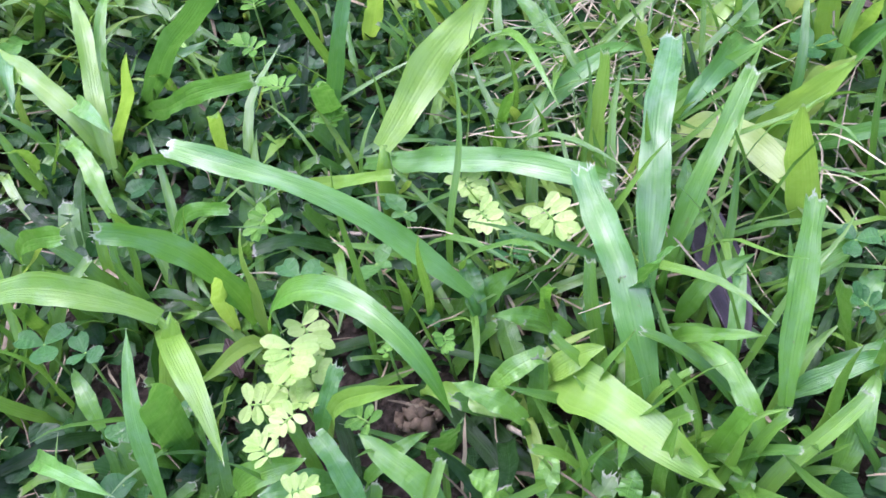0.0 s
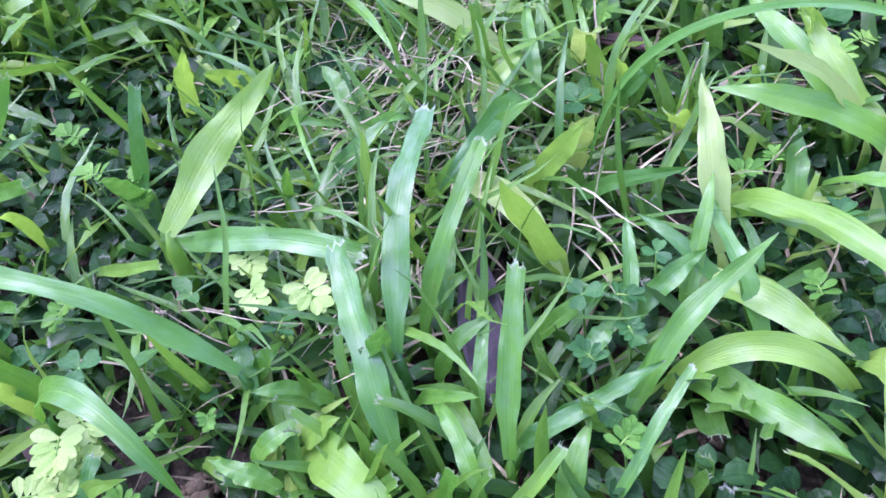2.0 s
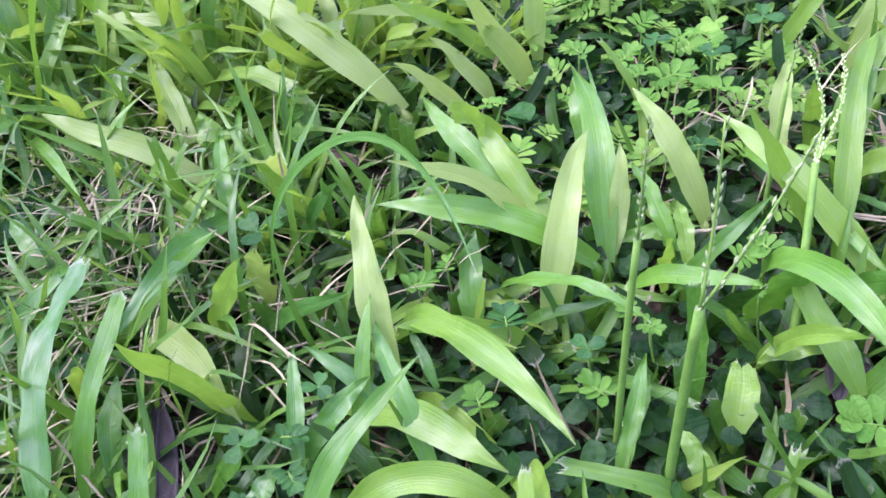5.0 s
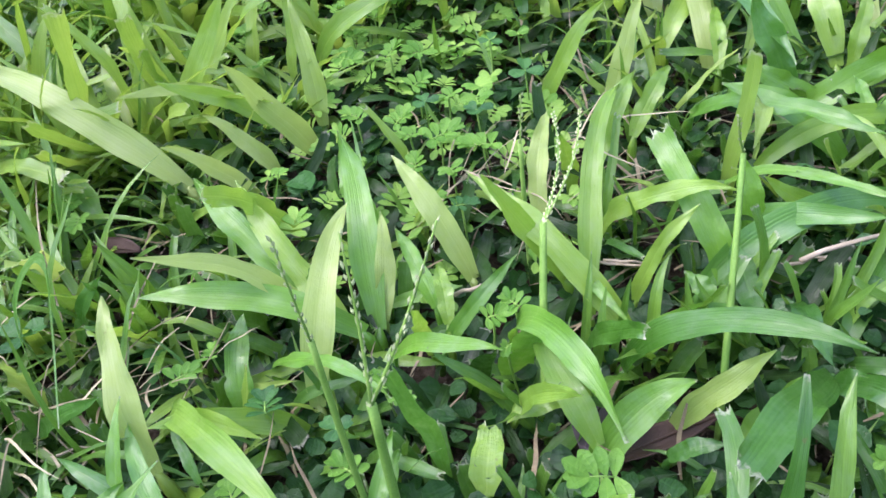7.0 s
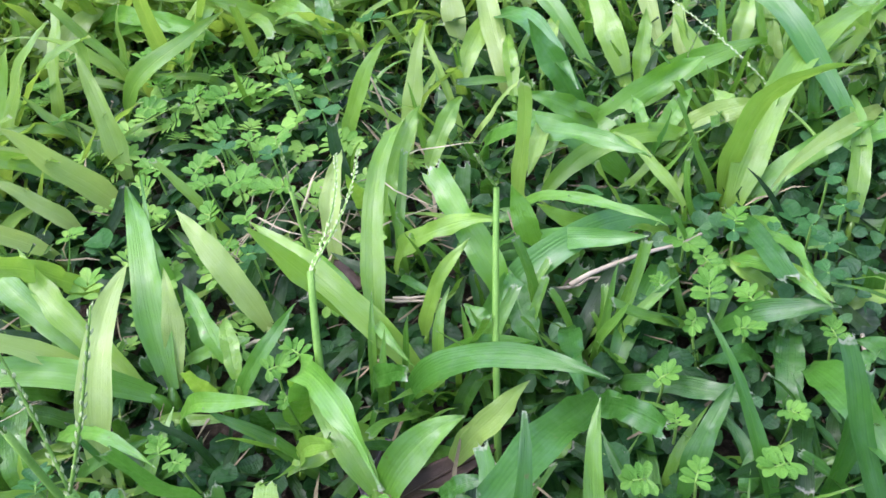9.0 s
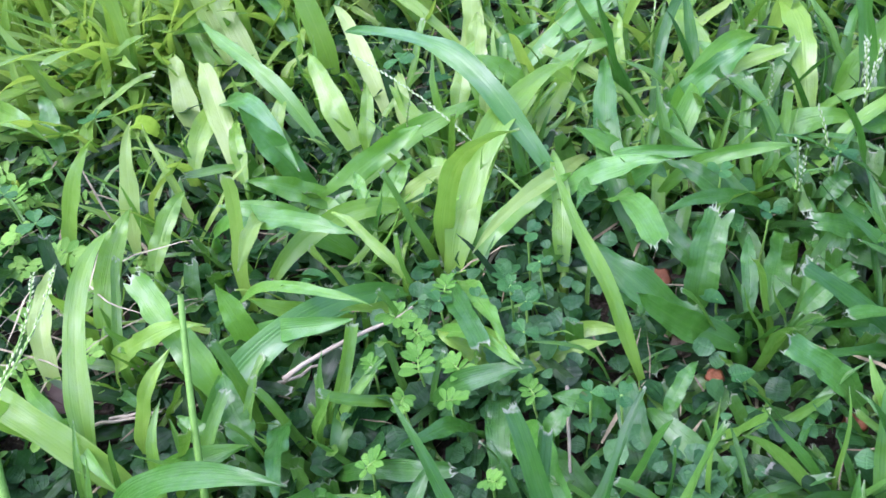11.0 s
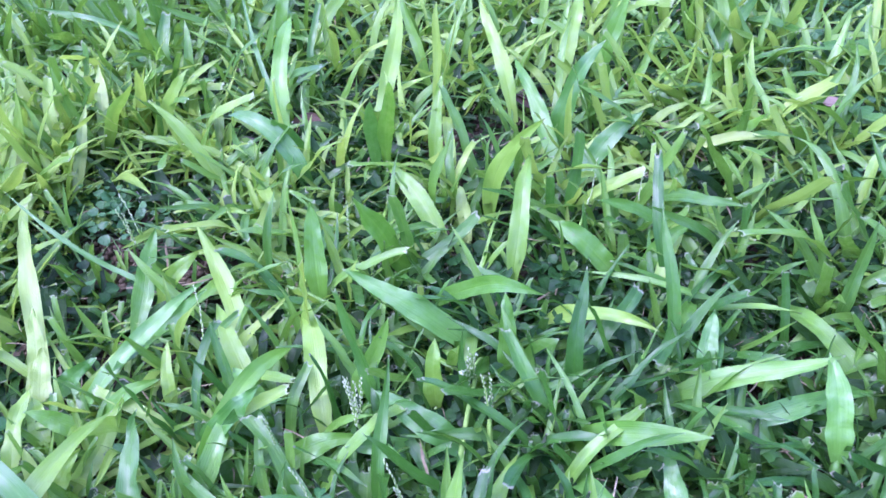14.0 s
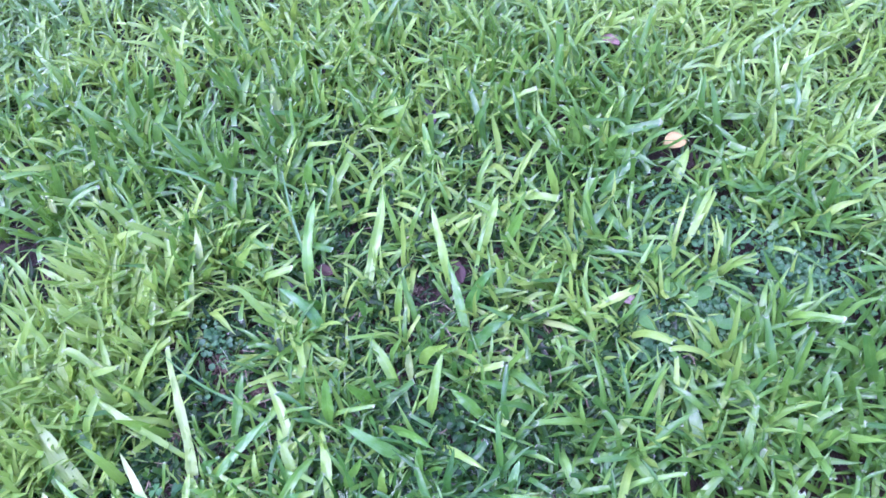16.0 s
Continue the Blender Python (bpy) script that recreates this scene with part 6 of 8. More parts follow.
# ---- small plants and litter ----
def leaflet(kind, n=5, cols=4):
    """A leaflet of length 1 along +x: obovate, or heart-shaped, or oval."""
    s = np.linspace(0, 1, n + 1)
    if kind == "obovate":
        w = 0.25 * np.sin(math.pi * np.clip(s * 0.93, 0.02, 1) ** 1.35) ** 0.55 + 0.012
    elif kind == "heart":
        w = 0.44 * np.sin(math.pi * np.clip(s * 0.86, 0.02, 1) ** 1.25) ** 0.75 + 0.01
    else:
        w = 0.30 * np.sin(math.pi * np.clip(s, 0.01, 1) ** 0.85) ** 0.8 + 0.01
    w[-1] *= 0.6 if kind != "heart" else 0.9
    u = np.linspace(-1, 1, cols + 1)
    x = s[:, None] + (0.10 * np.abs(u)[None] - 0.10 if kind == "heart" else -0.03 * np.abs(u)[None]) * (s[:, None] > 0.9)
    z = 0.22 * np.abs(u)[None] * w[:, None] - 0.12 * (s[:, None] - 0.4) ** 2
    v = np.stack(np.broadcast_arrays(x, u[None] * w[:, None], z), -1).reshape(-1, 3)
    uv = np.stack(np.broadcast_arrays((u[None] + 1) / 2, s[:, None] * 0.9), -1).reshape(-1, 2)
    c = cols + 1
    f = [(i * c + j, (i + 1) * c + j, (i + 1) * c + j + 1, i * c + j + 1) for i in range(n) for j in range(cols)]
    return v, f, uv


LEAFLETS = {}


def leaflet_mesh(kind, mat):
    key = (kind, mat.name)
    if key not in LEAFLETS:
        LEAFLETS[key] = mesh_of("leaflet", *leaflet(kind), mat)
    return LEAFLETS[key]


def stalked(name, x, y, z, label, category, group, radius=0.00045):
    """An empty plant at x, y on the soil with a bent stalk up to z; returns it and the stalk's top in its frame."""
    ob = new(name, None)
    ob.empty_display_size = 0.005
    g = relief(x, y)
    ob.location = (x, y, g)
    top = np.array([0, 0, z - g])
    off = rng.uniform(-0.006, 0.006, 2)
    s = np.linspace(0, 1, 5)
    line = np.stack([off[0] * (1 - s) ** 2, off[1] * (1 - s) ** 2, top[2] * s - 0.002 * (1 - s)], 1)
    part("stalk", mesh_of("stalk", *tube(line, np.full(5, radius), 5), STEM), ob)
    return tagged(ob, label, category, group), Vector(top)


def sprig(x, y, z, size, heading, tilt, mat):
    """A feathered leaf: pairs of small blunt leaflets along a short rib."""
    tone = {"young_sprig_leaf": "pale yellow young", "sprig_leaf": "light green", "clover_leaf": "bluish-green"}[mat.name]
    ob, top = stalked("feather_leaf_sprig", x, y, z, f"{tone} sprig with paired blunt leaflets near the soil", "weed", "feather-leaved sprigs in the lawn")
    me = leaflet_mesh("obovate", mat)
    if mat is YOUNG:
        CLEAR.append((x, y, size * 0.6))
    frame_ = Matrix.Translation(top) @ pose(0, 0, 0, rng.normal(0, 10), -tilt, heading)
    rib = size * 0.5
    part("rib", mesh_of("rib", *tube([(-rib * 0.5, 0, 0), (0, 0, 0.0004), (rib * 0.5, 0, 0)], [0.0003, 0.00026, 0.00015], 5), STEM), ob, frame_)
    for k in range(4):
        d = -0.42 + k / 3.6
        for side in (-1, 1):
            a = side * (106 - 26 * k + rng.normal(0, 4))
            m = frame_ @ pose(rib * d, 0, 0.0003, side * rng.uniform(5, 22), -rng.uniform(4, 22), a) @ Matrix.Scale(size * rng.uniform(0.48, 0.56), 4)
            part("leaflet", me, ob, m)
    part("leaflet", me, ob, frame_ @ pose(rib * 0.45, 0, 0, 0, -8, rng.normal(0, 8)) @ Matrix.Scale(size * 0.45, 4))


def clover(x, y, z, size, heading, tilt, mat):
    """Three heart-shaped leaflets on a stalk."""
    ob, top = stalked("clover", x, y, z, "green three-leaved clover standing among the grass", "clover", "clovers in the lawn")
    CLEAR.append((x, y, size * 0.6))
    for k in range(3):
        m = Matrix.Translation(top) @ pose(0, 0, 0, rng.normal(0, 7), rng.normal(-4, 8) - tilt * 0.4, heading + 120 * k + rng.normal(0, 7)) @ Matrix.Scale(size * rng.uniform(0.46, 0.54), 4)
        part("leaflet", leaflet_mesh("heart", mat), ob, m)


def round_leaf_plant(x, y, z, size, heading, tilt):
    """One round creeping leaf with a small one beside it."""
    ob, top = stalked("creeper", x, y, z, "dark green round-leaved creeper low among the grass", "weed", "round-leaved creepers")
    part("round_leaf", leaflet_mesh("heart", CLOVER), ob, Matrix.Translation(top) @ pose(0, 0, 0, rng.normal(0, 8), -tilt * 0.6, heading) @ Matrix.Translation((-size * 0.4, 0, 0)) @ Matrix.Scale(size, 4))
    part("round_leaf", leaflet_mesh("heart", CLOVER), ob, Matrix.Translation(top * 0.6) @ pose(0, 0, 0, 5, -tilt, heading + 150) @ Matrix.Scale(size * 0.6, 4))


def broad_leaf(x, y, z, size, heading, tilt):
    """An oval soft leaf pair of a seedling."""
    ob, top = stalked("seedling", x, y, z, "light green seedling with broad oval leaves", "seedling", "broad-leaved seedlings", 0.0007)
    for k, s in ((0, 1.0), (170, 0.7), (80, 0.55)):
        part("oval_leaf", leaflet_mesh("oval", SEEDLING), ob, Matrix.Translation(top) @ pose(0, 0, 0, rng.normal(0, 10), -tilt - 5, heading + k) @ Matrix.Scale(size * s, 4))


def flower_stalk(radius, foot, fork, *tips):
    """A grass flower stalk with one or two thin spikes set with small seeds."""
    ob = new("flower_stalk", None)
    ob.empty_display_size = 0.01
    ob.location = foot
    g = relief(foot[0], foot[1]) - foot[2] - 0.003
    o, k = np.zeros(3), np.subtract(fork, foot)
    s = np.linspace(0, 1, 8)[:, None]
    low = np.array([0, 0, g])
    line = np.vstack([[low], o + (k - o) * s + np.array([0, 0, 0.004]) * np.sin(math.pi * s)])
    part("stem", mesh_of("stem", *tube(line, np.linspace(radius, radius * 0.75, len(line)), 7), STEM), ob)
    for tip in tips:
        e = np.subtract(tip, foot)
        n = max(16, int(np.linalg.norm(e - k) / 0.0013))
        s = np.linspace(0, 1, 9)[:, None]
        bow = np.cross(e - k, (0, 0, 1)) * 0.05
        line = k + (e - k) * s + bow * np.sin(math.pi * s)
        spike = part("spike", mesh_of("spike", *tube(line, np.linspace(radius * 0.3, radius * 0.14, 9), 5), STEM), ob)
        heap = Heap()
        for i in range(n):
            q = i / (n - 1)
            p = k + (e - k) * q + bow * math.sin(math.pi * q)
            a = (e - k) / np.linalg.norm(e - k)
            b = np.cross(a, (0.2, 0.5, 0.8))
            b /= np.linalg.norm(b)
            if rng.random() < 0.12:
                continue
            ang = math.pi * (i % 2) + rng.normal(0, 0.6)
            cross = np.cross(a, b)
            side = b * math.cos(ang) + cross * math.sin(ang)
            cross = np.cross(a, side)
            plump = (1.35 if foot[0] > 0.5 else 1.2) * rng.uniform(0.55, 1.15)
            c = p + side * radius * 0.3 * plump
            q = a * 0.0012 * rng.uniform(0.7, 1.1)
            grain = np.array([c - q, c + side * 0.0004 * plump, c + cross * 0.0004 * plump, c - side * 0.0003 * plump, c - cross * 0.0004 * plump, c + q + side * 0.0003 * plump])
            heap.add(grain, [(0, 1, 2), (0, 2, 3), (0, 3, 4), (0, 4, 1), (5, 2, 1), (5, 3, 2), (5, 4, 3), (5, 1, 4)], np.full((6, 2), 0.5))
        part("seed_head", mesh_of("seed_head", np.vstack(heap.v), heap.f, None, PALE_SEED if foot[0] > 0.5 else SEED, False), spike, None, "pale greenish seeds in two rows")
    return tagged(ob, "green grass flower stalk with thin seed spikes", "flower stalk", "flower stalks in the lawn")


def straw(radius, a, b):
    """A dry straw lying through the grass."""
    s = np.linspace(0, 1, 7)[:, None]
    a, b = np.array(a), np.array(b)
    line = (b - a) * s + np.array([0, 0, 0.0015]) * np.sin(math.pi * s) + rng.normal(0, 0.0004, (7, 3))
    ob = new("dry_straw", mesh_of("dry_straw", *tube(line, radius * np.linspace(1, 0.6, 7), 6), PALE_STRAW))
    ob.location = (a[0], a[1], a[2] - 0.004)
    return tagged(ob, "pale dry grass straw lying on the lawn", "straw", "dry straws on the lawn")


def fallen_leaf(x, y, heading, length, width, mat):
    """A curled dead leaf lying on the soil, with its midrib."""
    words = {"brown_leaf": "dark brown curled dead leaf lying in the grass", "purplish_dead_leaf": "purplish grey curled dead leaf lying in the grass",
             "tan_dead_leaf": "pinkish tan dead leaf lying on the grass", "yellow_dead_leaf": "yellow fallen leaf lying on the grass"}[mat.name]
    n, c = 12, 8
    s, u = np.linspace(0, 1, n + 1), np.linspace(-1, 1, c + 1)
    w = width / 2 * np.sin(math.pi * np.clip(s, 0.03, 0.97)) ** 0.6
    curl = 0.45 * (u**2)[None] * w[:, None] + 0.06 * length * np.sin(5 * s[:, None] + 2 * u[None]) * 0.25
    top = np.stack(np.broadcast_arrays(s[:, None] * length, u[None] * w[:, None], 0.012 + curl - 0.02 * length * np.cos(3 * s[:, None])), -1).reshape(-1, 3)
    low = top - (0, 0, 0.0006)
    k = c + 1
    f = [(i * k + j, (i + 1) * k + j, (i + 1) * k + j + 1, i * k + j + 1) for i in range(n) for j in range(c)]
    m = len(top)
    faces = f + [tuple(m + q for q in reversed(g)) for g in f]
    edge = [j for j in range(k)] + [i * k + c for i in range(1, n + 1)] + [n * k + j for j in range(c - 1, -1, -1)] + [i * k for i in range(n - 1, 0, -1)]
    faces += [(edge[i], edge[(i + 1) % len(edge)], m + edge[(i + 1) % len(edge)], m + edge[i]) for i in range(len(edge))]
    ob = new("fallen_leaf", mesh_of("fallen_leaf", np.vstack([top, low]), faces, None, mat))
    ob.matrix_basis = pose(x, y, relief(x, y) + (0.003 if x < 0.9 else 0.012), 0, 0, heading)
    h = radians(heading)
    for q in (0.2, 0.5, 0.8):
        CLEAR.append((x + q * length * math.cos(h), y + q * length * math.sin(h), (0.8 if x < 0.7 else 0.75) * width))
    rib = np.stack([s * length, 0 * s, 0.0122 - 0.02 * length * np.cos(3 * s) + 0.015 * length * np.sin(5 * s)], 1)
    part("midrib", mesh_of("midrib", *tube(rib, np.linspace(0.0007, 0.0002, n + 1), 5), mat), ob)
    return tagged(ob, words, "dead leaf", "dead leaves on the lawn")


def soil_cast(x, y, size):
    """A heap of soil crumbs."""
    CLEAR.append((x, y, size * 0.55))
    heap = Heap()
    for k in range(70):
        d = abs(rng.normal(0, 0.35)) * size
        a = rng.uniform(0, 2 * math.pi)
        px, py = x + d * math.cos(a), y + d * math.sin(a)
        q = rng.uniform(0.0008, 0.0024)
        corner = np.array([(-1, -1, -1), (1, -1, -1), (1, 1, -1), (-1, 1, -1), (-1, -1, 1), (1, -1, 1), (1, 1, 1), (-1, 1, 1)]) * rng.uniform(0.5, 1.0, (8, 3)) * q
        heap.add(corner, [(0, 3, 2, 1), (4, 5, 6, 7), (0, 1, 5, 4), (1, 2, 6, 5), (2, 3, 7, 6), (3, 0, 4, 7)], np.full((8, 2), 0.5),
                 pose(px, py, relief(px, py) + max(0, 0.009 - 0.5 * d) * rng.random() + 0.001, rng.uniform(0, 90), rng.uniform(0, 90), rng.uniform(0, 90)))
    heap.done("soil_crumbs", CRUMB, "brown crumbly worm-cast soil between the plants", "soil")


def mushroom(x, y, z, size):
    """A small orange cap on a short pale stem."""
    g = relief(x, y)
    CLEAR.append((x, y, size * 1.6))
    ob = new("mushroom", None)
    ob.empty_display_size = 0.004
    ob.location = (x, y, g)
    part("stem", mesh_of("stem", *tube([(0, 0, -0.002), (0.0004, 0, (z - g) * 0.5), (0, 0, z - g)], [0.0008, 0.0006, 0.0007], 8), STRAW), ob, None, "pale short stem")
    n, rings = 22, 6
    v, f = [(0, 0, z - g + 0.0008)], []
    for i in range(1, rings + 1):
        q = i / rings
        for j in range(n):
            a = 2 * math.pi * j / n
            rad = size * q * (1 + 0.09 * math.sin(5 * a + 1) * q + 0.04 * math.sin(11 * a))
            v.append((rad * math.cos(a), rad * math.sin(a), z - g - 0.0004 * (1 - q) ** 2 + 0.0007 * math.sin(math.pi * q) - 0.0006 * q**5 + 0.0003 * q * math.sin(7 * a)))
    f += [(0, 1 + j, 1 + (j + 1) % n) for j in range(n)]
    f += [(1 + i * n + j, 1 + (i + 1) * n + j, 1 + (i + 1) * n + (j + 1) % n, 1 + i * n + (j + 1) % n) for i in range(rings - 1) for j in range(n)]
    last = 1 + (rings - 1) * n
    v.append((0, 0, z - g - 0.0006))
    f += [(last + (j + 1) % n, last + j, len(v) - 1) for j in range(n)]
    part("cap", mesh_of("cap", v, f, None, CAP), ob, pose(0, 0, 0, 6, -8, 0), "orange-brown shallow cap")
    return tagged(ob, "tiny orange-brown mushroom on bare soil", "mushroom", "mushrooms in the lawn")

# ---- small broad-leaved plants: place, size across, heading, tilt ----
sprig(-0.0120, 0.0800, 0.038, 0.0157, 291, 6, YOUNG)
sprig(-0.0080, 0.0790, 0.031, 0.0112, 19, 1, YOUNG)
sprig(-0.0180, 0.0670, 0.033, 0.0118, 16, -10, YOUNG)
sprig(-0.0060, 0.0600, 0.040, 0.0089, 235, -4, YOUNG)
sprig(-0.0060, 0.0690, 0.033, 0.0085, 351, 19, YOUNG)
sprig(-0.0100, 0.0520, 0.038, 0.0089, 141, 5, YOUNG)
sprig(0.0010, 0.0440, 0.036, 0.0087, 22, 7, YOUNG)
sprig(0.0230, 0.1550, 0.031, 0.0125, 317, -10, YOUNG)
sprig(0.0320, 0.1370, 0.036, 0.0114, 313, -4, YOUNG)
sprig(0.0520, 0.1360, 0.039, 0.0143, 314, -11, YOUNG)
sprig(-0.0410, 0.1340, 0.030, 0.0124, 255, -12, SPRIG)
sprig(-0.0580, 0.2010, 0.030, 0.0134, 181, 3, SPRIG)
sprig(-0.0320, 0.1840, 0.030, 0.0115, 73, -1, SPRIG)
sprig(-0.0380, 0.2020, 0.030, 0.0098, 290, -1, SPRIG)
sprig(0.0120, 0.0900, 0.030, 0.0064, 54, 12, SPRIG)
sprig(0.0100, 0.0680, 0.030, 0.0092, 161, 15, SPRIG)
sprig(0.0410, 0.1300, 0.030, 0.0120, 85, -1, CLOVER)
clover(-0.0870, 0.0760, 0.036, 0.0173, 182, -4, CLOVER)
clover(-0.0730, 0.0750, 0.036, 0.0123, 5, 20, CLOVER)
clover(-0.0190, 0.1080, 0.036, 0.0161, 31, 17, CLOVER)
clover(0.1330, 0.2260, 0.036, 0.0187, 132, 20, CLOVER)
sprig(0.1390, 0.1200, 0.030, 0.0097, 144, 20, CLOVER)
round_leaf_plant(-0.0490, 0.1230, 0.020, 0.0100, 200, -4)
round_leaf_plant(0.0680, 0.1910, 0.020, 0.0123, 267, 11)
round_leaf_plant(-0.0050, 0.1570, 0.020, 0.0097, 246, 4)
round_leaf_plant(-0.0690, 0.1280, 0.020, 0.0090, 80, 10)
round_leaf_plant(-0.0370, 0.1120, 0.020, 0.0083, 39, 12)
round_leaf_plant(-0.0980, 0.1550, 0.020, 0.0110, 229, 1)
round_leaf_plant(0.0670, 0.1180, 0.020, 0.0102, 287, -5)
round_leaf_plant(0.0200, 0.1080, 0.020, 0.0068, 141, 15)
round_leaf_plant(-0.0610, 0.0590, 0.020, 0.0088, 137, 12)
round_leaf_plant(-0.0540, 0.0450, 0.020, 0.0094, 221, 20)
round_leaf_plant(-0.0460, 0.0700, 0.020, 0.0069, 357, 13)
sprig(0.0270, 0.0950, 0.030, 0.0064, 291, -7, SPRIG)
broad_leaf(0.0010, 0.1200, 0.030, 0.0121, 257, 17)
broad_leaf(0.0050, 0.1420, 0.030, 0.0100, 144, 7)
sprig(-0.0790, 0.2250, 0.030, 0.0120, 173, 21, SPRIG)
sprig(-0.0870, 0.2540, 0.030, 0.0116, 114, 2, SPRIG)
sprig(0.1490, 0.1420, 0.030, 0.0099, 356, -6, CLOVER)
sprig(0.1510, 0.1290, 0.030, 0.0085, 296, -7, CLOVER)
clover(0.1590, 0.1540, 0.036, 0.0099, 309, 16, CLOVER)
sprig(0.1490, 0.0940, 0.030, 0.0096, 50, 6, SPRIG)
round_leaf_plant(-0.0740, 0.1270, 0.020, 0.0124, 93, 5)
round_leaf_plant(-0.0550, 0.1220, 0.020, 0.0108, 199, -8)
sprig(0.0120, 0.2680, 0.030, 0.0127, 161, -10, SPRIG)
sprig(-0.0580, 0.3140, 0.030, 0.0169, 123, 20, SPRIG)
sprig(-0.0660, 0.3390, 0.030, 0.0161, 320, 4, SPRIG)
clover(0.1370, 0.1380, 0.036, 0.0121, 14, -7, CLOVER)
sprig(0.1990, 0.2000, 0.030, 0.0081, 77, -5, SPRIG)
sprig(0.1890, 0.1940, 0.030, 0.0109, 18, -5, SPRIG)
round_leaf_plant(0.0650, 0.1880, 0.020, 0.0118, 126, 0)
round_leaf_plant(0.1460, 0.1050, 0.020, 0.0102, 150, 11)
sprig(0.2390, 0.1430, 0.030, 0.0109, 135, 12, SPRIG)
clover(0.2380, 0.1540, 0.036, 0.0110, 123, 16, CLOVER)
sprig(0.3060, 0.1210, 0.030, 0.0165, 172, 16, SPRIG)
sprig(0.2950, 0.2860, 0.030, 0.0166, 7, 7, SPRIG)
sprig(0.3100, 0.2730, 0.030, 0.0163, 177, 8, SPRIG)
sprig(0.3150, 0.3040, 0.030, 0.0150, 263, 6, SPRIG)
clover(0.3380, 0.3080, 0.036, 0.0153, 203, 5, CLOVER)
clover(0.2930, 0.3040, 0.036, 0.0135, 221, -4, CLOVER)
sprig(0.2830, 0.2910, 0.030, 0.0119, 199, 11, SPRIG)
sprig(0.2820, 0.2710, 0.030, 0.0102, 69, 22, SPRIG)
sprig(0.2050, 0.1450, 0.030, 0.0098, 106, 3, SPRIG)
sprig(0.2160, 0.1730, 0.030, 0.0123, 94, -10, CLOVER)
sprig(0.2920, 0.1850, 0.030, 0.0093, 6, -4, SPRIG)
sprig(0.1370, 0.3060, 0.030, 0.0100, 310, -6, SPRIG)
sprig(0.1430, 0.2900, 0.030, 0.0097, 248, -4, SPRIG)
sprig(0.0900, 0.3480, 0.030, 0.0114, 198, 3, SPRIG)
sprig(0.0520, 0.4140, 0.030, 0.0198, 99, 5, SPRIG)
sprig(0.0540, 0.4340, 0.030, 0.0171, 332, -5, SPRIG)
round_leaf_plant(0.2350, 0.2940, 0.020, 0.0145, 264, -3)
round_leaf_plant(0.1740, 0.2140, 0.020, 0.0091, 70, -1)
round_leaf_plant(0.1350, 0.2530, 0.020, 0.0114, 33, 20)
round_leaf_plant(0.2920, 0.2470, 0.020, 0.0099, 131, -6)
sprig(0.2940, 0.2410, 0.030, 0.0107, 0, -10, CLOVER)
sprig(0.1100, 0.3190, 0.030, 0.0079, 77, 2, SPRIG)
sprig(0.2980, 0.3530, 0.030, 0.0151, 220, 19, SPRIG)
sprig(0.2850, 0.3580, 0.030, 0.0139, 37, 17, SPRIG)
sprig(0.2630, 0.3140, 0.030, 0.0121, 143, 15, SPRIG)
clover(0.3120, 0.2890, 0.036, 0.0141, 116, 9, CLOVER)
sprig(0.2950, 0.2620, 0.030, 0.0111, 274, 16, SPRIG)
sprig(0.2670, 0.4140, 0.030, 0.0140, 22, -3, SPRIG)
sprig(0.2830, 0.3960, 0.030, 0.0135, 83, -10, SPRIG)
sprig(0.2940, 0.4090, 0.030, 0.0123, 195, 3, SPRIG)
sprig(0.2700, 0.3830, 0.030, 0.0132, 9, -7, SPRIG)
sprig(0.2650, 0.3630, 0.030, 0.0126, 331, -7, SPRIG)
sprig(0.2260, 0.4350, 0.030, 0.0147, 134, 20, SPRIG)
sprig(0.1310, 0.4650, 0.030, 0.0180, 41, 2, SPRIG)
sprig(0.1290, 0.4450, 0.030, 0.0157, 24, 20, SPRIG)
sprig(0.1900, 0.4060, 0.030, 0.0125, 246, -3, SPRIG)
sprig(0.2160, 0.4150, 0.030, 0.0126, 173, -4, SPRIG)
sprig(0.2240, 0.3770, 0.030, 0.0117, 321, 20, SPRIG)
sprig(0.2930, 0.3280, 0.030, 0.0117, 26, 6, SPRIG)
clover(0.3300, 0.3390, 0.036, 0.0119, 66, 2, CLOVER)
sprig(0.3450, 0.3470, 0.030, 0.0109, 267, 12, SPRIG)
sprig(0.3000, 0.1880, 0.030, 0.0093, 121, 3, SPRIG)
sprig(0.2530, 0.1700, 0.030, 0.0081, 93, -1, SPRIG)
sprig(0.2580, 0.1630, 0.030, 0.0071, 319, 5, SPRIG)
round_leaf_plant(0.2320, 0.2920, 0.020, 0.0123, 346, -7)
round_leaf_plant(0.3750, 0.1200, 0.020, 0.0123, 282, 4)
sprig(0.3770, 0.1040, 0.030, 0.0091, 171, 18, SPRIG)
sprig(0.3910, 0.0990, 0.030, 0.0084, 47, 5, SPRIG)
sprig(0.4160, 0.1610, 0.030, 0.0078, 90, -0, SPRIG)
sprig(0.4320, 0.1750, 0.030, 0.0113, 294, 2, SPRIG)
sprig(0.4340, 0.1640, 0.030, 0.0091, 282, -12, SPRIG)
sprig(0.3990, 0.1300, 0.030, 0.0089, 360, 20, SPRIG)
round_leaf_plant(0.4540, 0.1990, 0.020, 0.0090, 244, -5)
sprig(0.2930, 0.1710, 0.030, 0.0054, 236, -6, SPRIG)
sprig(0.2810, 0.3040, 0.030, 0.0124, 22, 20, SPRIG)
sprig(0.2840, 0.2500, 0.030, 0.0098, 335, -4, SPRIG)
sprig(0.3040, 0.3120, 0.030, 0.0113, 206, -2, SPRIG)
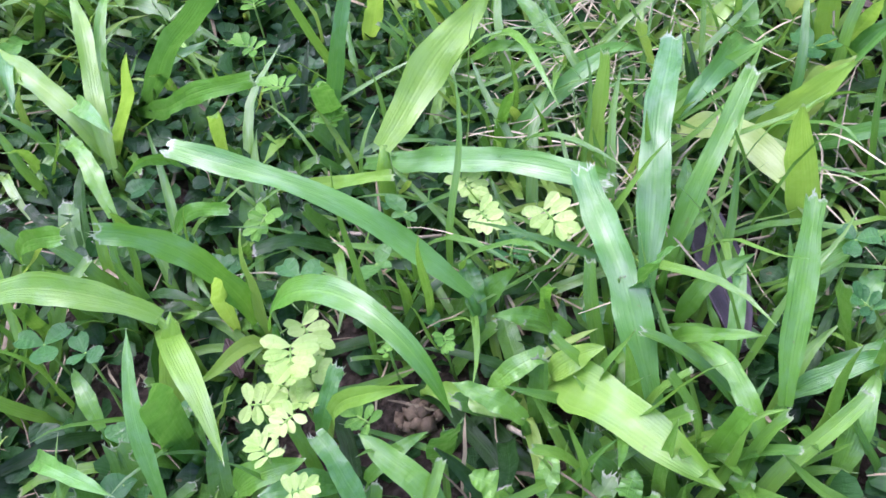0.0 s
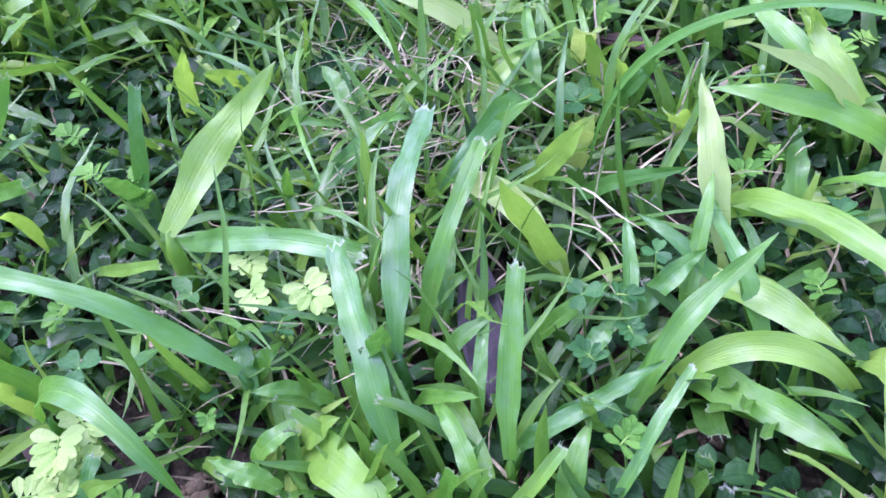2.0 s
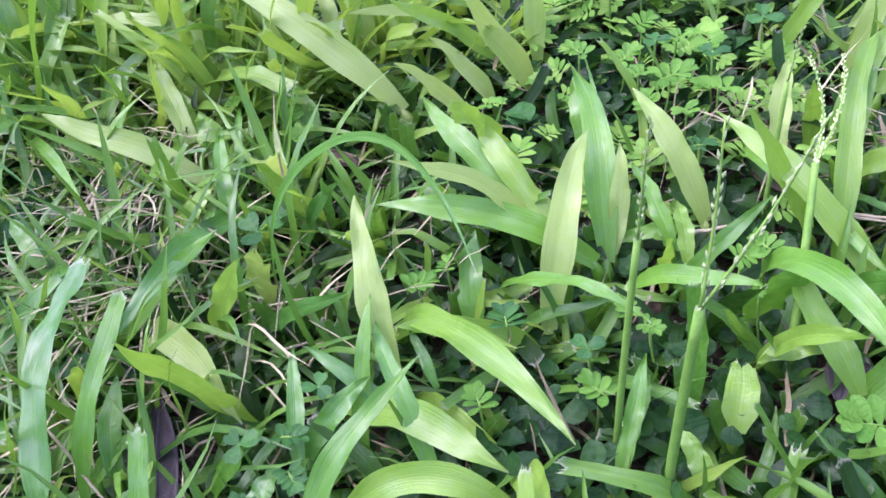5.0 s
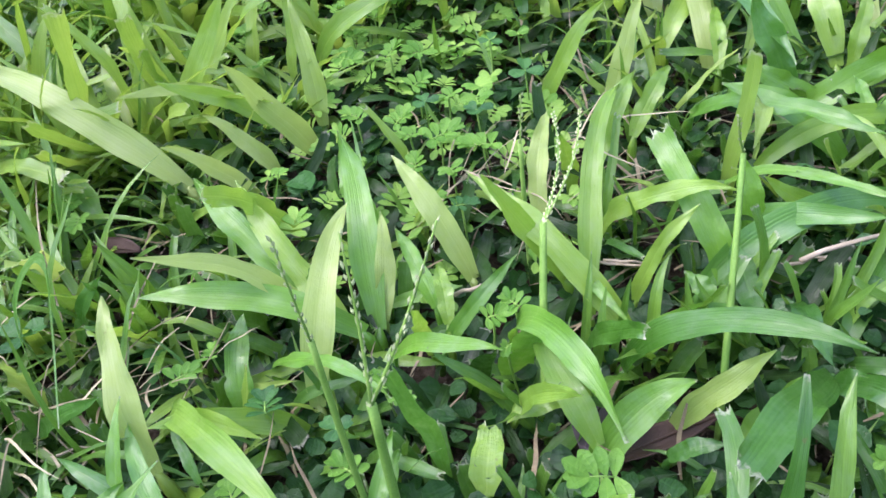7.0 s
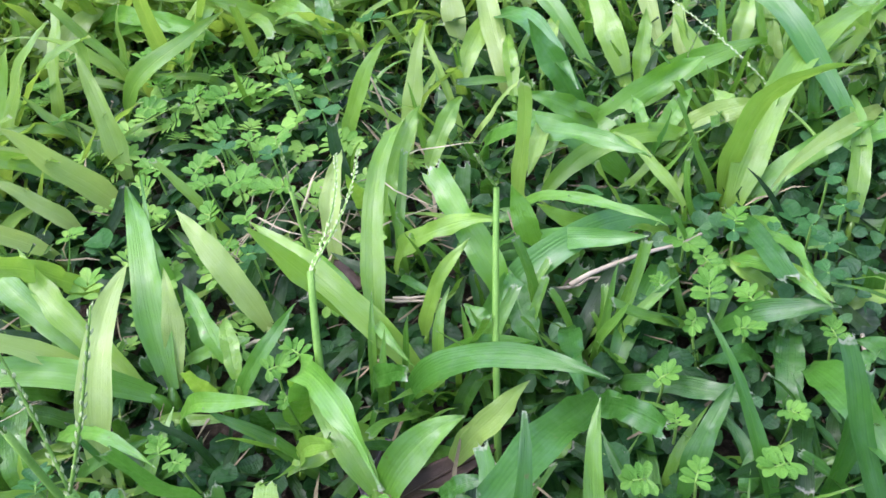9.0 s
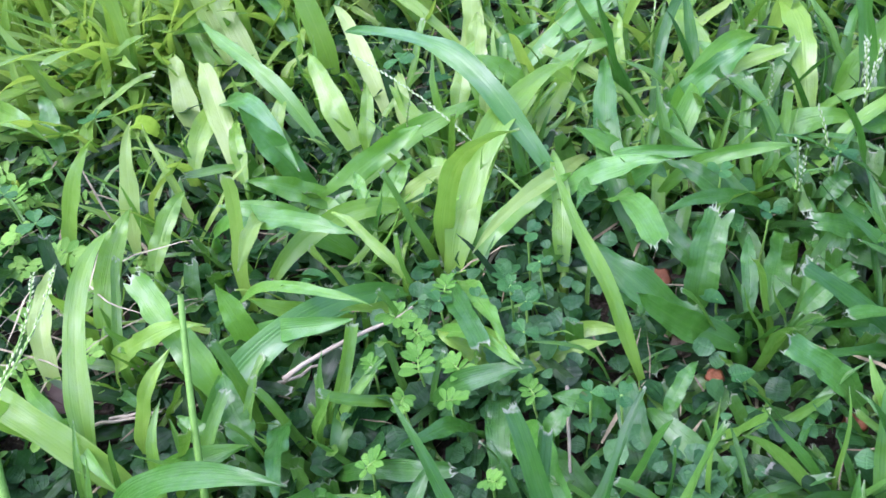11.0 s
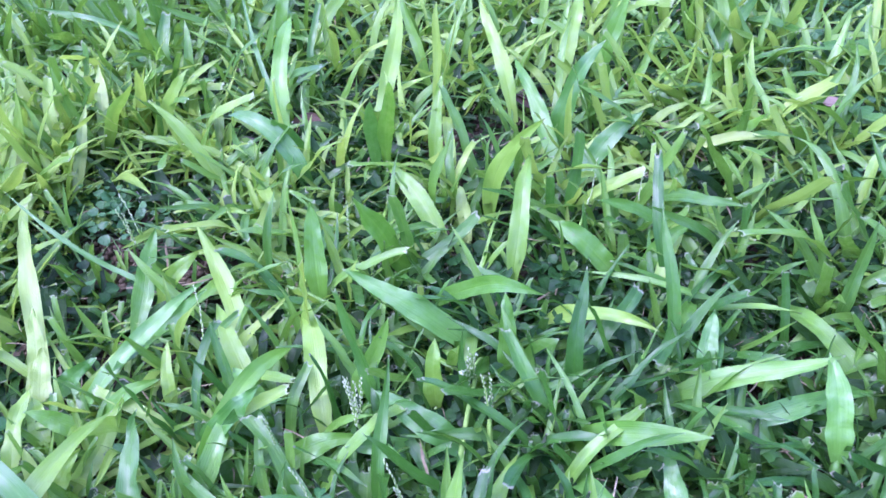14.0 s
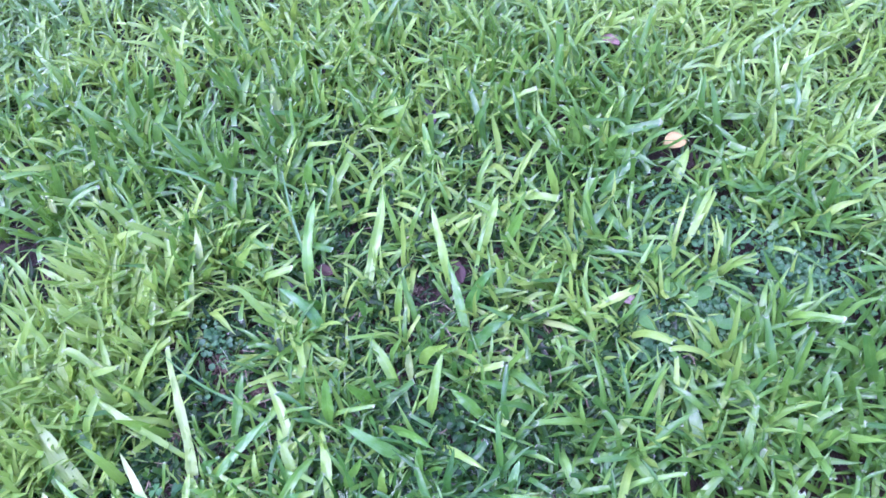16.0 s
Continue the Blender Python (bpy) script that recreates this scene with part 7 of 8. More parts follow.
sprig(0.4170, 0.1440, 0.030, 0.0072, 214, -9, SPRIG)
sprig(0.4120, 0.0930, 0.030, 0.0106, 176, 10, SPRIG)
sprig(0.4370, 0.1440, 0.030, 0.0093, 94, -2, SPRIG)
round_leaf_plant(0.4450, 0.1820, 0.020, 0.0093, 186, -10)
round_leaf_plant(0.4450, 0.1670, 0.020, 0.0091, 212, -6)
round_leaf_plant(0.4760, 0.1780, 0.020, 0.0108, 91, 19)
round_leaf_plant(0.4780, 0.1640, 0.020, 0.0095, 212, -4)
clover(0.4860, 0.1750, 0.036, 0.0105, 252, 22, CLOVER)
round_leaf_plant(0.4560, 0.1990, 0.020, 0.0087, 323, 15)
clover(0.3770, 0.3710, 0.036, 0.0158, 92, -7, CLOVER)
round_leaf_plant(0.4740, 0.1690, 0.020, 0.0080, 330, 3)
round_leaf_plant(0.4780, 0.1780, 0.020, 0.0082, 24, -0)
clover(0.4550, 0.1600, 0.036, 0.0091, 189, 1, CLOVER)
sprig(0.4290, 0.1350, 0.030, 0.0085, 323, 4, SPRIG)
sprig(0.4500, 0.1230, 0.030, 0.0077, 86, 19, SPRIG)
clover(0.4610, 0.1090, 0.036, 0.0083, 318, -8, CLOVER)
sprig(0.3950, 0.1160, 0.030, 0.0072, 76, 10, SPRIG)
sprig(0.4240, 0.1050, 0.030, 0.0072, 295, 21, SPRIG)
round_leaf_plant(0.4750, 0.2000, 0.020, 0.0096, 8, -6)
round_leaf_plant(0.4210, 0.2210, 0.020, 0.0106, 152, 7)
clover(0.4670, 0.1580, 0.036, 0.0091, 280, 7, CLOVER)
clover(0.4810, 0.1610, 0.036, 0.0102, 187, -4, CLOVER)
round_leaf_plant(0.4800, 0.1670, 0.020, 0.0071, 234, 8)
clover(0.4450, 0.1670, 0.036, 0.0101, 340, -6, CLOVER)
sprig(0.4520, 0.1760, 0.030, 0.0086, 45, 0, SPRIG)
clover(0.4670, 0.1490, 0.036, 0.0098, 117, 3, CLOVER)
sprig(0.4280, 0.1530, 0.030, 0.0117, 62, 12, SPRIG)
round_leaf_plant(0.5480, 0.0860, 0.020, 0.0083, 296, -12)
clover(0.4590, 0.1390, 0.036, 0.0104, 328, -9, CLOVER)
round_leaf_plant(0.5240, 0.1230, 0.020, 0.0085, 110, 5)
round_leaf_plant(0.5090, 0.0960, 0.020, 0.0079, 153, -5)
clover(0.4670, 0.1030, 0.036, 0.0096, 263, 17, CLOVER)
round_leaf_plant(0.5730, 0.1570, 0.020, 0.0097, 82, -6)
clover(0.5370, 0.0610, 0.036, 0.0100, 187, -7, CLOVER)
round_leaf_plant(0.5510, 0.0600, 0.020, 0.0081, 338, 17)
round_leaf_plant(0.5450, 0.0710, 0.020, 0.0081, 301, 2)
clover(0.5460, 0.0620, 0.036, 0.0094, 283, 1, CLOVER)
clover(0.5100, 0.3120, 0.036, 0.0168, 165, -8, CLOVER)
clover(0.5580, 0.1570, 0.036, 0.0105, 13, 11, CLOVER)
round_leaf_plant(0.5550, 0.1450, 0.020, 0.0086, 70, 21)
clover(0.5540, 0.1310, 0.036, 0.0090, 203, 8, CLOVER)
round_leaf_plant(0.5250, 0.3070, 0.020, 0.0137, 4, -5)
clover(0.5960, 0.1380, 0.036, 0.0115, 165, -7, CLOVER)
broad_leaf(1.0990, 0.1250, 0.030, 0.0260, 136, -0)
broad_leaf(1.0890, 0.0940, 0.030, 0.0260, 84, 6)
broad_leaf(1.0710, 0.0500, 0.030, 0.0260, 358, -6)
broad_leaf(1.0570, 0.0140, 0.030, 0.0260, 304, 14)
broad_leaf(1.0330, 0.0160, 0.030, 0.0260, 216, 6)
broad_leaf(1.0750, 0.0800, 0.030, 0.0260, 187, -9)
broad_leaf(1.0510, -0.0260, 0.030, 0.0260, 205, 22)
broad_leaf(1.0080, 0.0840, 0.030, 0.0260, 262, 4)
sprig(-0.0120, 0.0910, 0.033, 0.0131, 313, -12, YOUNG)
sprig(-0.0150, 0.0750, 0.030, 0.0144, 345, 10, YOUNG)

# ---- flower stalks, straws, fallen leaves, soil casts ----
flower_stalk(0.00150, (0.2509, 0.1150, 0.0100), (0.2563, 0.1160, 0.0937), (0.2606, 0.1245, 0.1343), (0.2783, 0.1232, 0.1323))
flower_stalk(0.00110, (0.2414, 0.1330, 0.0100), (0.2468, 0.1303, 0.1016), (0.2483, 0.1270, 0.1351))
flower_stalk(0.00150, (0.3004, 0.1591, 0.0100), (0.3135, 0.1935, 0.0568), (0.3429, 0.2471, 0.0552), (0.3347, 0.2542, 0.0512))
flower_stalk(0.00125, (0.3478, 0.1371, 0.0100), (0.3748, 0.1891, 0.0678), (0.3685, 0.1822, 0.0879))
flower_stalk(0.00100, (0.3133, 0.2228, 0.0100), (0.3157, 0.2258, 0.0634), (0.3177, 0.2254, 0.0828))
flower_stalk(0.00150, (-0.0960, 0.2160, 0.0080), (-0.1100, 0.2270, 0.0300), (-0.1130, 0.2240, 0.0520))
flower_stalk(0.00100, (0.0550, 0.1880, 0.0080), (0.0560, 0.1820, 0.0300), (0.0550, 0.1790, 0.0520))
flower_stalk(0.00060, (0.0540, 0.1880, 0.0080), (0.0700, 0.1970, 0.0300), (0.0870, 0.1960, 0.0520))
flower_stalk(0.00100, (0.6390, 0.1580, 0.0080), (0.6350, 0.1580, 0.0300), (0.6380, 0.1650, 0.0520), (0.6410, 0.1610, 0.0520))
flower_stalk(0.00100, (0.6100, 0.1830, 0.0080), (0.6030, 0.1770, 0.0300), (0.6020, 0.1760, 0.0520))
flower_stalk(0.00100, (0.5830, 0.1420, 0.0080), (0.5760, 0.1370, 0.0300), (0.5730, 0.1350, 0.0520))
flower_stalk(0.00100, (0.6010, 0.1420, 0.0080), (0.5930, 0.1380, 0.0300), (0.5930, 0.1480, 0.0520))
flower_stalk(0.00100, (0.6300, 0.1120, 0.0080), (0.6190, 0.1110, 0.0300), (0.6200, 0.1200, 0.0520), (0.6140, 0.1070, 0.0520))
flower_stalk(0.00150, (0.6500, 0.1120, 0.0080), (0.6890, 0.1330, 0.0300), (0.6860, 0.1300, 0.0520), (0.6750, 0.1270, 0.0520))
flower_stalk(0.00150, (0.6670, 0.1060, 0.0080), (0.6750, 0.1120, 0.0300), (0.6790, 0.1180, 0.0520))
flower_stalk(0.00100, (0.4890, 0.2790, 0.0080), (0.4890, 0.2690, 0.0300), (0.4900, 0.2590, 0.0520))
flower_stalk(0.00100, (0.6200, 0.2630, 0.0080), (0.6210, 0.2630, 0.0300), (0.6330, 0.2780, 0.0520))
flower_stalk(0.00100, (0.6540, 0.3800, 0.0080), (0.6520, 0.3810, 0.0300), (0.6530, 0.3910, 0.0520))
flower_stalk(0.00100, (0.7300, 0.2700, 0.0080), (0.7260, 0.2640, 0.0300), (0.7320, 0.2680, 0.0520))
flower_stalk(0.00100, (0.6400, 0.1670, 0.0080), (0.6390, 0.1640, 0.0300), (0.6400, 0.1650, 0.0520))
flower_stalk(0.00100, (0.6860, 0.1340, 0.0080), (0.6850, 0.1330, 0.0300), (0.6870, 0.1330, 0.0520))
flower_stalk(0.00100, (0.6850, 0.1190, 0.0080), (0.6800, 0.1150, 0.0300), (0.6820, 0.1160, 0.0520))
flower_stalk(0.00100, (0.7980, 0.1570, 0.0080), (0.8250, 0.1670, 0.0300), (0.8480, 0.1740, 0.0520))
flower_stalk(0.00080, (0.5080, 0.1840, 0.0080), (0.5020, 0.2150, 0.0300), (0.4850, 0.3070, 0.0520))
straw(0.00090, (0.3900, 0.1750, 0.0340), (0.4390, 0.1750, 0.0340))
straw(0.00070, (0.3860, 0.1850, 0.0220), (0.4080, 0.1820, 0.0220))
straw(0.00070, (0.3370, 0.2060, 0.0220), (0.3520, 0.1990, 0.0220))
straw(0.00080, (0.2830, 0.2090, 0.0220), (0.3010, 0.2090, 0.0220))
straw(0.00070, (0.3260, 0.2090, 0.0220), (0.3490, 0.1990, 0.0220))
straw(0.00110, (0.0580, 0.4450, 0.0140), (0.0930, 0.4470, 0.0140))
straw(0.00080, (-0.0220, 0.1470, 0.0140), (0.0210, 0.1500, 0.0140))
straw(0.00080, (0.0300, 0.1690, 0.0140), (0.0490, 0.1350, 0.0140))
straw(0.00090, (0.0460, 0.0820, 0.0140), (0.0610, 0.0720, 0.0140))
straw(0.00080, (0.4130, 0.1780, 0.0220), (0.4030, 0.1820, 0.0220))
straw(0.00070, (-0.0950, 0.0500, 0.0140), (-0.0840, 0.0580, 0.0140))
straw(0.00070, (0.0060, 0.2800, 0.0140), (0.0410, 0.2860, 0.0140))
straw(0.00070, (0.0250, 0.2920, 0.0140), (0.0600, 0.2980, 0.0140))
straw(0.00060, (0.0490, 0.3010, 0.0140), (0.0580, 0.2540, 0.0140))
straw(0.00060, (0.0220, 0.3180, 0.0140), (0.0510, 0.2620, 0.0140))
straw(0.00060, (0.0480, 0.2510, 0.0140), (0.0750, 0.2740, 0.0140))
straw(0.00060, (0.0650, 0.2710, 0.0140), (0.0770, 0.2970, 0.0140))
straw(0.00060, (0.0560, 0.2140, 0.0140), (0.0810, 0.2340, 0.0140))
straw(0.00060, (0.1320, 0.2050, 0.0140), (0.1440, 0.2250, 0.0140))
straw(0.00070, (0.1030, 0.1500, 0.0140), (0.1240, 0.1630, 0.0140))
straw(0.00060, (0.1310, 0.1780, 0.0140), (0.1490, 0.1870, 0.0140))
straw(0.00070, (0.0410, 0.2940, 0.0140), (0.0680, 0.2910, 0.0140))
straw(0.00060, (0.0280, 0.2760, 0.0140), (0.0590, 0.2550, 0.0140))
straw(0.00060, (0.0400, 0.2630, 0.0140), (0.0490, 0.2850, 0.0140))
straw(0.00060, (0.1460, 0.1830, 0.0140), (0.1610, 0.1950, 0.0140))
straw(0.00060, (0.1330, 0.1910, 0.0140), (0.1530, 0.1920, 0.0140))
straw(0.00060, (0.6560, 0.0380, 0.0220), (0.7010, 0.0590, 0.0220))
straw(0.00070, (0.4650, 0.1260, 0.0220), (0.4460, 0.1010, 0.0220))
fallen_leaf(0.0970, 0.1740, 281, 0.0640, 0.0150, PURPLE)
fallen_leaf(0.3180, 0.1560, 236, 0.0200, 0.0125, PURPLE)
fallen_leaf(-0.0450, 0.0970, 308, 0.0164, 0.0056, BROWN)
fallen_leaf(0.3150, 0.2420, 300, 0.0242, 0.0111, BROWN)
fallen_leaf(0.7670, 0.4350, 247, 0.0305, 0.0176, PURPLE)
fallen_leaf(0.1400, 0.2910, 333, 0.0268, 0.0103, BROWN)
fallen_leaf(1.2440, 0.2240, 326, 0.0302, 0.0297, YELLOW)
fallen_leaf(0.9250, 0.2950, 241, 0.0309, 0.0194, BROWN)
fallen_leaf(0.8060, 0.4210, 291, 0.0247, 0.0178, BROWN)
fallen_leaf(0.7800, 0.2410, 223, 0.0330, 0.0100, BROWN)
fallen_leaf(0.3490, 0.1400, 189, 0.0395, 0.0086, BROWN)
soil_cast(0.0190, 0.0830, 0.0119)
soil_cast(0.1730, 0.1090, 0.0162)
soil_cast(0.5630, 0.3660, 0.0192)
soil_cast(0.5610, 0.3670, 0.0197)
soil_cast(0.6440, 0.3920, 0.0249)
soil_cast(0.6230, 0.3840, 0.0219)
soil_cast(0.5560, 0.3650, 0.0173)
soil_cast(0.8750, 0.3190, 0.0267)
fallen_leaf(1.3640, 0.4270, 275, 0.0321, 0.0231, TAN)
fallen_leaf(1.1010, 0.5340, 242, 0.0555, 0.0176, PURPLE)
fallen_leaf(1.0190, 0.1170, 287, 0.0209, 0.0135, TAN)
fallen_leaf(0.9260, 0.3010, 257, 0.0226, 0.0125, BROWN)
flower_stalk(0.00250, (0.5370, 0.0700, 0.0080), (0.5310, 0.0620, 0.0300), (0.5330, 0.0450, 0.0520))
flower_stalk(0.00150, (0.5880, 0.1490, 0.0080), (0.5760, 0.1380, 0.0300), (0.5730, 0.1390, 0.0520))
flower_stalk(0.00100, (0.6580, 0.1720, 0.0080), (0.6400, 0.1610, 0.0300), (0.6400, 0.1670, 0.0520), (0.6450, 0.1610, 0.0520))
flower_stalk(0.00100, (0.7150, 0.1500, 0.0080), (0.6940, 0.1380, 0.0300), (0.6870, 0.1280, 0.0520), (0.6740, 0.1260, 0.0520))
flower_stalk(0.00100, (0.6430, 0.3800, 0.0080), (0.6430, 0.3690, 0.0300), (0.6430, 0.3780, 0.0520), (0.6440, 0.3710, 0.0520))
flower_stalk(0.00100, (0.7240, 0.2690, 0.0080), (0.7200, 0.2580, 0.0300), (0.7260, 0.2610, 0.0520))
flower_stalk(0.00100, (0.8560, 0.1530, 0.0080), (0.8420, 0.1430, 0.0300), (0.8540, 0.1470, 0.0520))
flower_stalk(0.00100, (0.6940, 0.1450, 0.0080), (0.6870, 0.1350, 0.0300), (0.6820, 0.1300, 0.0520))
soil_cast(0.6400, 0.4170, 0.0397)
soil_cast(0.8710, 0.3080, 0.0299)
soil_cast(0.6620, 0.3420, 0.0315)
soil_cast(0.6530, 0.4040, 0.0311)
soil_cast(0.8620, 0.3160, 0.0275)
soil_cast(0.6280, 0.3740, 0.0204)
soil_cast(0.5080, 0.1210, 0.0116)
mushroom(0.5139, 0.1569, 0.0087, 0.0048)
mushroom(0.5247, 0.1511, 0.0093, 0.005)
mushroom(0.5280, 0.0700, 0.0100, 0.0036)
mushroom(0.5080, 0.1060, 0.0120, 0.003)

# ---- lawn between the single plants ----
def single(x, y):
    """How far a spot lies inside the stretch whose plants are built one by one: 1 inside, 0 outside."""
    along = min(max(x, -0.05), 0.66)
    mid = 0.14 + 0.10 * math.exp(-(((along - 0.45) / 0.35) ** 2))
    near = (0.18 - math.hypot(x - along, y - mid)) / 0.06
    end = (1.0 - math.hypot((x - 0.78) / 0.34, (y - 0.24) / 0.36)) / 0.35
    return max(0.0, min(1.0, near), 0.5 * min(1.0, end))


def inside_of(x, y, spots):
    return any(((x - a) / c) ** 2 + ((y - b) / d) ** 2 < 1 for a, b, c, d in spots)


# carpets of small leaves: middle and half widths
SPRIG_CARPET = [(0.29, 0.30, 0.07, 0.08), (0.27, 0.42, 0.10, 0.07), (0.12, 0.42, 0.07, 0.05)]
ROUND_CARPET = [(1.18, 0.13, 0.06, 0.08), (1.19, -0.01, 0.07, 0.09), (1.07, 0.04, 0.06, 0.05), (0.99, 0.05, 0.04, 0.03), (0.46, 0.15, 0.06, 0.04), (0.52, 0.19, 0.04, 0.04), (0.47, 0.08, 0.05, 0.03), (0.66, 0.43, 0.05, 0.05)]
THIN_SPOTS = [(0.647, 0.406, 0.06, 0.05), (0.86, 0.298, 0.03, 0.03), (0.873, 0.672, 0.04, 0.04), (0.71, 0.49, 0.03, 0.03), (0.61, 0.365, 0.03, 0.03), (0.62, 0.37, 0.05, 0.04), (0.68, 0.42, 0.05, 0.04), (0.80, 0.30, 0.04, 0.03), (0.56, 0.33, 0.04, 0.03), (0.76, 0.40, 0.03, 0.03), (0.66, 0.32, 0.04, 0.02), (0.47, 0.13, 0.08, 0.05), (0.52, 0.12, 0.05, 0.06), (0.50, 0.19, 0.05, 0.04)]


def deep(x, y):
    """How much the older, deeper green grass takes over at a spot."""
    return math.exp(-((max(0.0, abs(x - 0.55) - 0.20) / 0.08) ** 2 + (max(0.0, y - 0.09) / 0.11) ** 2))


def fresh(x, y):
    """How much the young yellow-green grass takes over at a spot."""
    return math.exp(-((max(0.0, abs(x - 0.42) - 0.16) / 0.10) ** 2 + (max(0.0, abs(y - 0.44) - 0.16) / 0.07) ** 2))


def fill_lawn():
    r = np.random.default_rng(11)
    fine, coarse = templates(48, 3, 12, 4, (48, 88), (10, 95), (0.07, 0.12), 0.2), templates(48, 4, 8, 2, (50, 86), (20, 110), (0.065, 0.105), 0.1)
    near, light, far, old = Heap(), Heap(), Heap(), Heap()
    for k in range(21000):
        x, y = r.uniform(-0.6, 2.6), r.uniform(-0.35, 2.3)
        if k % 5 == 0:
            x, y = r.uniform(-0.3, 0.75), r.uniform(-0.08, 0.6)
        elif k % 5 == 1:
            x, y = r.uniform(0.6, 1.9), r.uniform(-0.3, 1.3)
        inside = single(x, y)
        if clear(x, y):
            continue
        d = math.hypot(x - 0.6, y - 0.25)
        size = r.uniform(0.045, 0.10)
        count = int(r.integers(2, 7))
        if inside_of(x, y, SPRIG_CARPET) and r.random() < 0.85:
            continue
        if inside_of(x, y, ROUND_CARPET):
            if r.random() < (0.4 if x < 0.9 else 0.62):
                continue
            size *= 0.75
        if inside_of(x, y, THIN_SPOTS):
            if r.random() < 0.68:
                continue
            size *= 0.7
        if inside > 0:
            if r.random() < inside * (0.86 if x < 0.42 else 0.66):
                continue
            size *= 1 - (0.42 if x < 0.55 else 0.2) * inside
        if y < 0.06 and x < 0.8:
            size *= 0.6
        turn = r.uniform(0, 360)
        pieces = []
        for j in range(count):
            index = int(r.integers(48))
            v, f, uv = (fine if d < 0.75 else coarse)[index]
            length = size * r.uniform(0.6, 1.15)
            wide = r.uniform(0.7, 1.1) * (1 - 0.1 * inside)
            px, py = x + r.normal(0, 0.006), y + r.normal(0, 0.006)
            m = pose(px, py, relief(px, py) - 0.001, r.normal(0, 9), r.normal(0, 9) + 22 * inside * r.random(), turn + 360 * j / count + r.normal(0, 30)) @ Matrix.Diagonal((length, length * wide, length, 1))
            pieces.append((index, m, v, f, uv))
        pale = noise.noise(Vector((x * 3.0, y * 3.0, 4.0))) + 0.75 * fresh(x, y) - deep(x, y)
        is_light = r.random() < 0.38 + 0.9 * pale
        heap = old if r.random() < 0.8 * deep(x, y) else light if is_light else near if d < 0.75 else far
        for index, m, v, f, uv in pieces:
            heap.add(v, f, uv, m)
    rough = templates(20, 5, 4, 1)
    beyond = Heap()
    for k in range(34000):
        x, y = 1.0 + r.normal(0, 2.0), 0.9 + r.normal(0, 2.0)
        if -0.6 < x < 2.6 and -0.35 < y < 2.3:
            continue
        length = r.uniform(0.05, 0.11)
        v, f, uv = rough[r.integers(20)]
        beyond.add(v, f, uv, pose(x, y, relief(x, y) - 0.001, r.normal(0, 9), r.normal(0, 9), r.uniform(0, 360)) @ Matrix.Diagonal((length, length * 1.4, length, 1)))
    # the lawn thins out gradually round the closely grown stretch
    q = np.random.default_rng(58)
    for k in range(26000):
        x, y = q.uniform(-1.6, 3.6), q.uniform(-1.35, 3.3)
        gap = math.hypot(max(0.0, -0.6 - x, x - 2.6), max(0.0, -0.35 - y, y - 2.3))
        if gap == 0 or q.random() > math.exp(-gap / 0.35):
            continue
        length = q.uniform(0.05, 0.11)
        v, f, uv = rough[q.integers(20)]
        heap = light if q.random() < 0.45 else beyond
        heap.add(v, f, uv, pose(x, y, relief(x, y) - 0.001, q.normal(0, 9), q.normal(0, 9), q.uniform(0, 360)) @ Matrix.Diagonal((length, length * 1.2, length, 1)))
    # low layer in the shade-darkened green, deepens the gaps between the plants
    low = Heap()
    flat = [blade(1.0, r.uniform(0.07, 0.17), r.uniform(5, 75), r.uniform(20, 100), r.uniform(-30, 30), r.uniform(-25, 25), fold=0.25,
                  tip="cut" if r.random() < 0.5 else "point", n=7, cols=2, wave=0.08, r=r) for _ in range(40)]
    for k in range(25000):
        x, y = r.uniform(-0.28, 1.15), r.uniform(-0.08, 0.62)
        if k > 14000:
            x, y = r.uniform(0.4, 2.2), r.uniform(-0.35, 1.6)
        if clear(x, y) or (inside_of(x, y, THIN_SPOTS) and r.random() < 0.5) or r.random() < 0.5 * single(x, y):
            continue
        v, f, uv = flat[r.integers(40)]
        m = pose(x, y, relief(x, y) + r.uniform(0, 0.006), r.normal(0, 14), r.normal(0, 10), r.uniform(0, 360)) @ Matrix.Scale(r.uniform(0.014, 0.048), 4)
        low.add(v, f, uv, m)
    # mown stubs: short torn blades in bunches near the soil
    stubs, q = Heap(), np.random.default_rng(57)
    torn = [blade(1.0, q.uniform(0.16, 0.30), q.uniform(40, 88), q.uniform(5, 60), q.uniform(-15, 15), q.uniform(-20, 20), fold=0.3, tip="cut", n=5, cols=4, wave=0.06, r=q) for _ in range(30)]
    for k in range(1000):
        x, y = q.uniform(-0.12, 0.85), q.uniform(-0.05, 0.45)
        if clear(x, y) or inside_of(x, y, SPRIG_CARPET) or q.random() > single(x, y) + 0.15:
            continue
        turn = q.uniform(0, 360)
        for j in range(int(q.integers(2, 5))):
            v, f, uv = torn[q.integers(30)]
            px, py = x + q.normal(0, 0.004), y + q.normal(0, 0.004)
            stubs.add(v, f, uv, pose(px, py, relief(px, py) - 0.001, q.normal(0, 10), q.normal(0, 10), turn + 100 * j + q.normal(0, 25)) @ Matrix.Scale(q.uniform(0.016, 0.032), 4))
    stubs.done("mown_grass_stubs", STUB, "short torn stubs of mown grass between the plants", "grass")
    thin = Heap()
    hairs = [blade(1.0, r.uniform(0.03, 0.06), r.uniform(30, 85), r.uniform(10, 110), r.uniform(-40, 40), fold=0.3, n=8, cols=2, wave=0.0, r=r) for _ in range(24)]
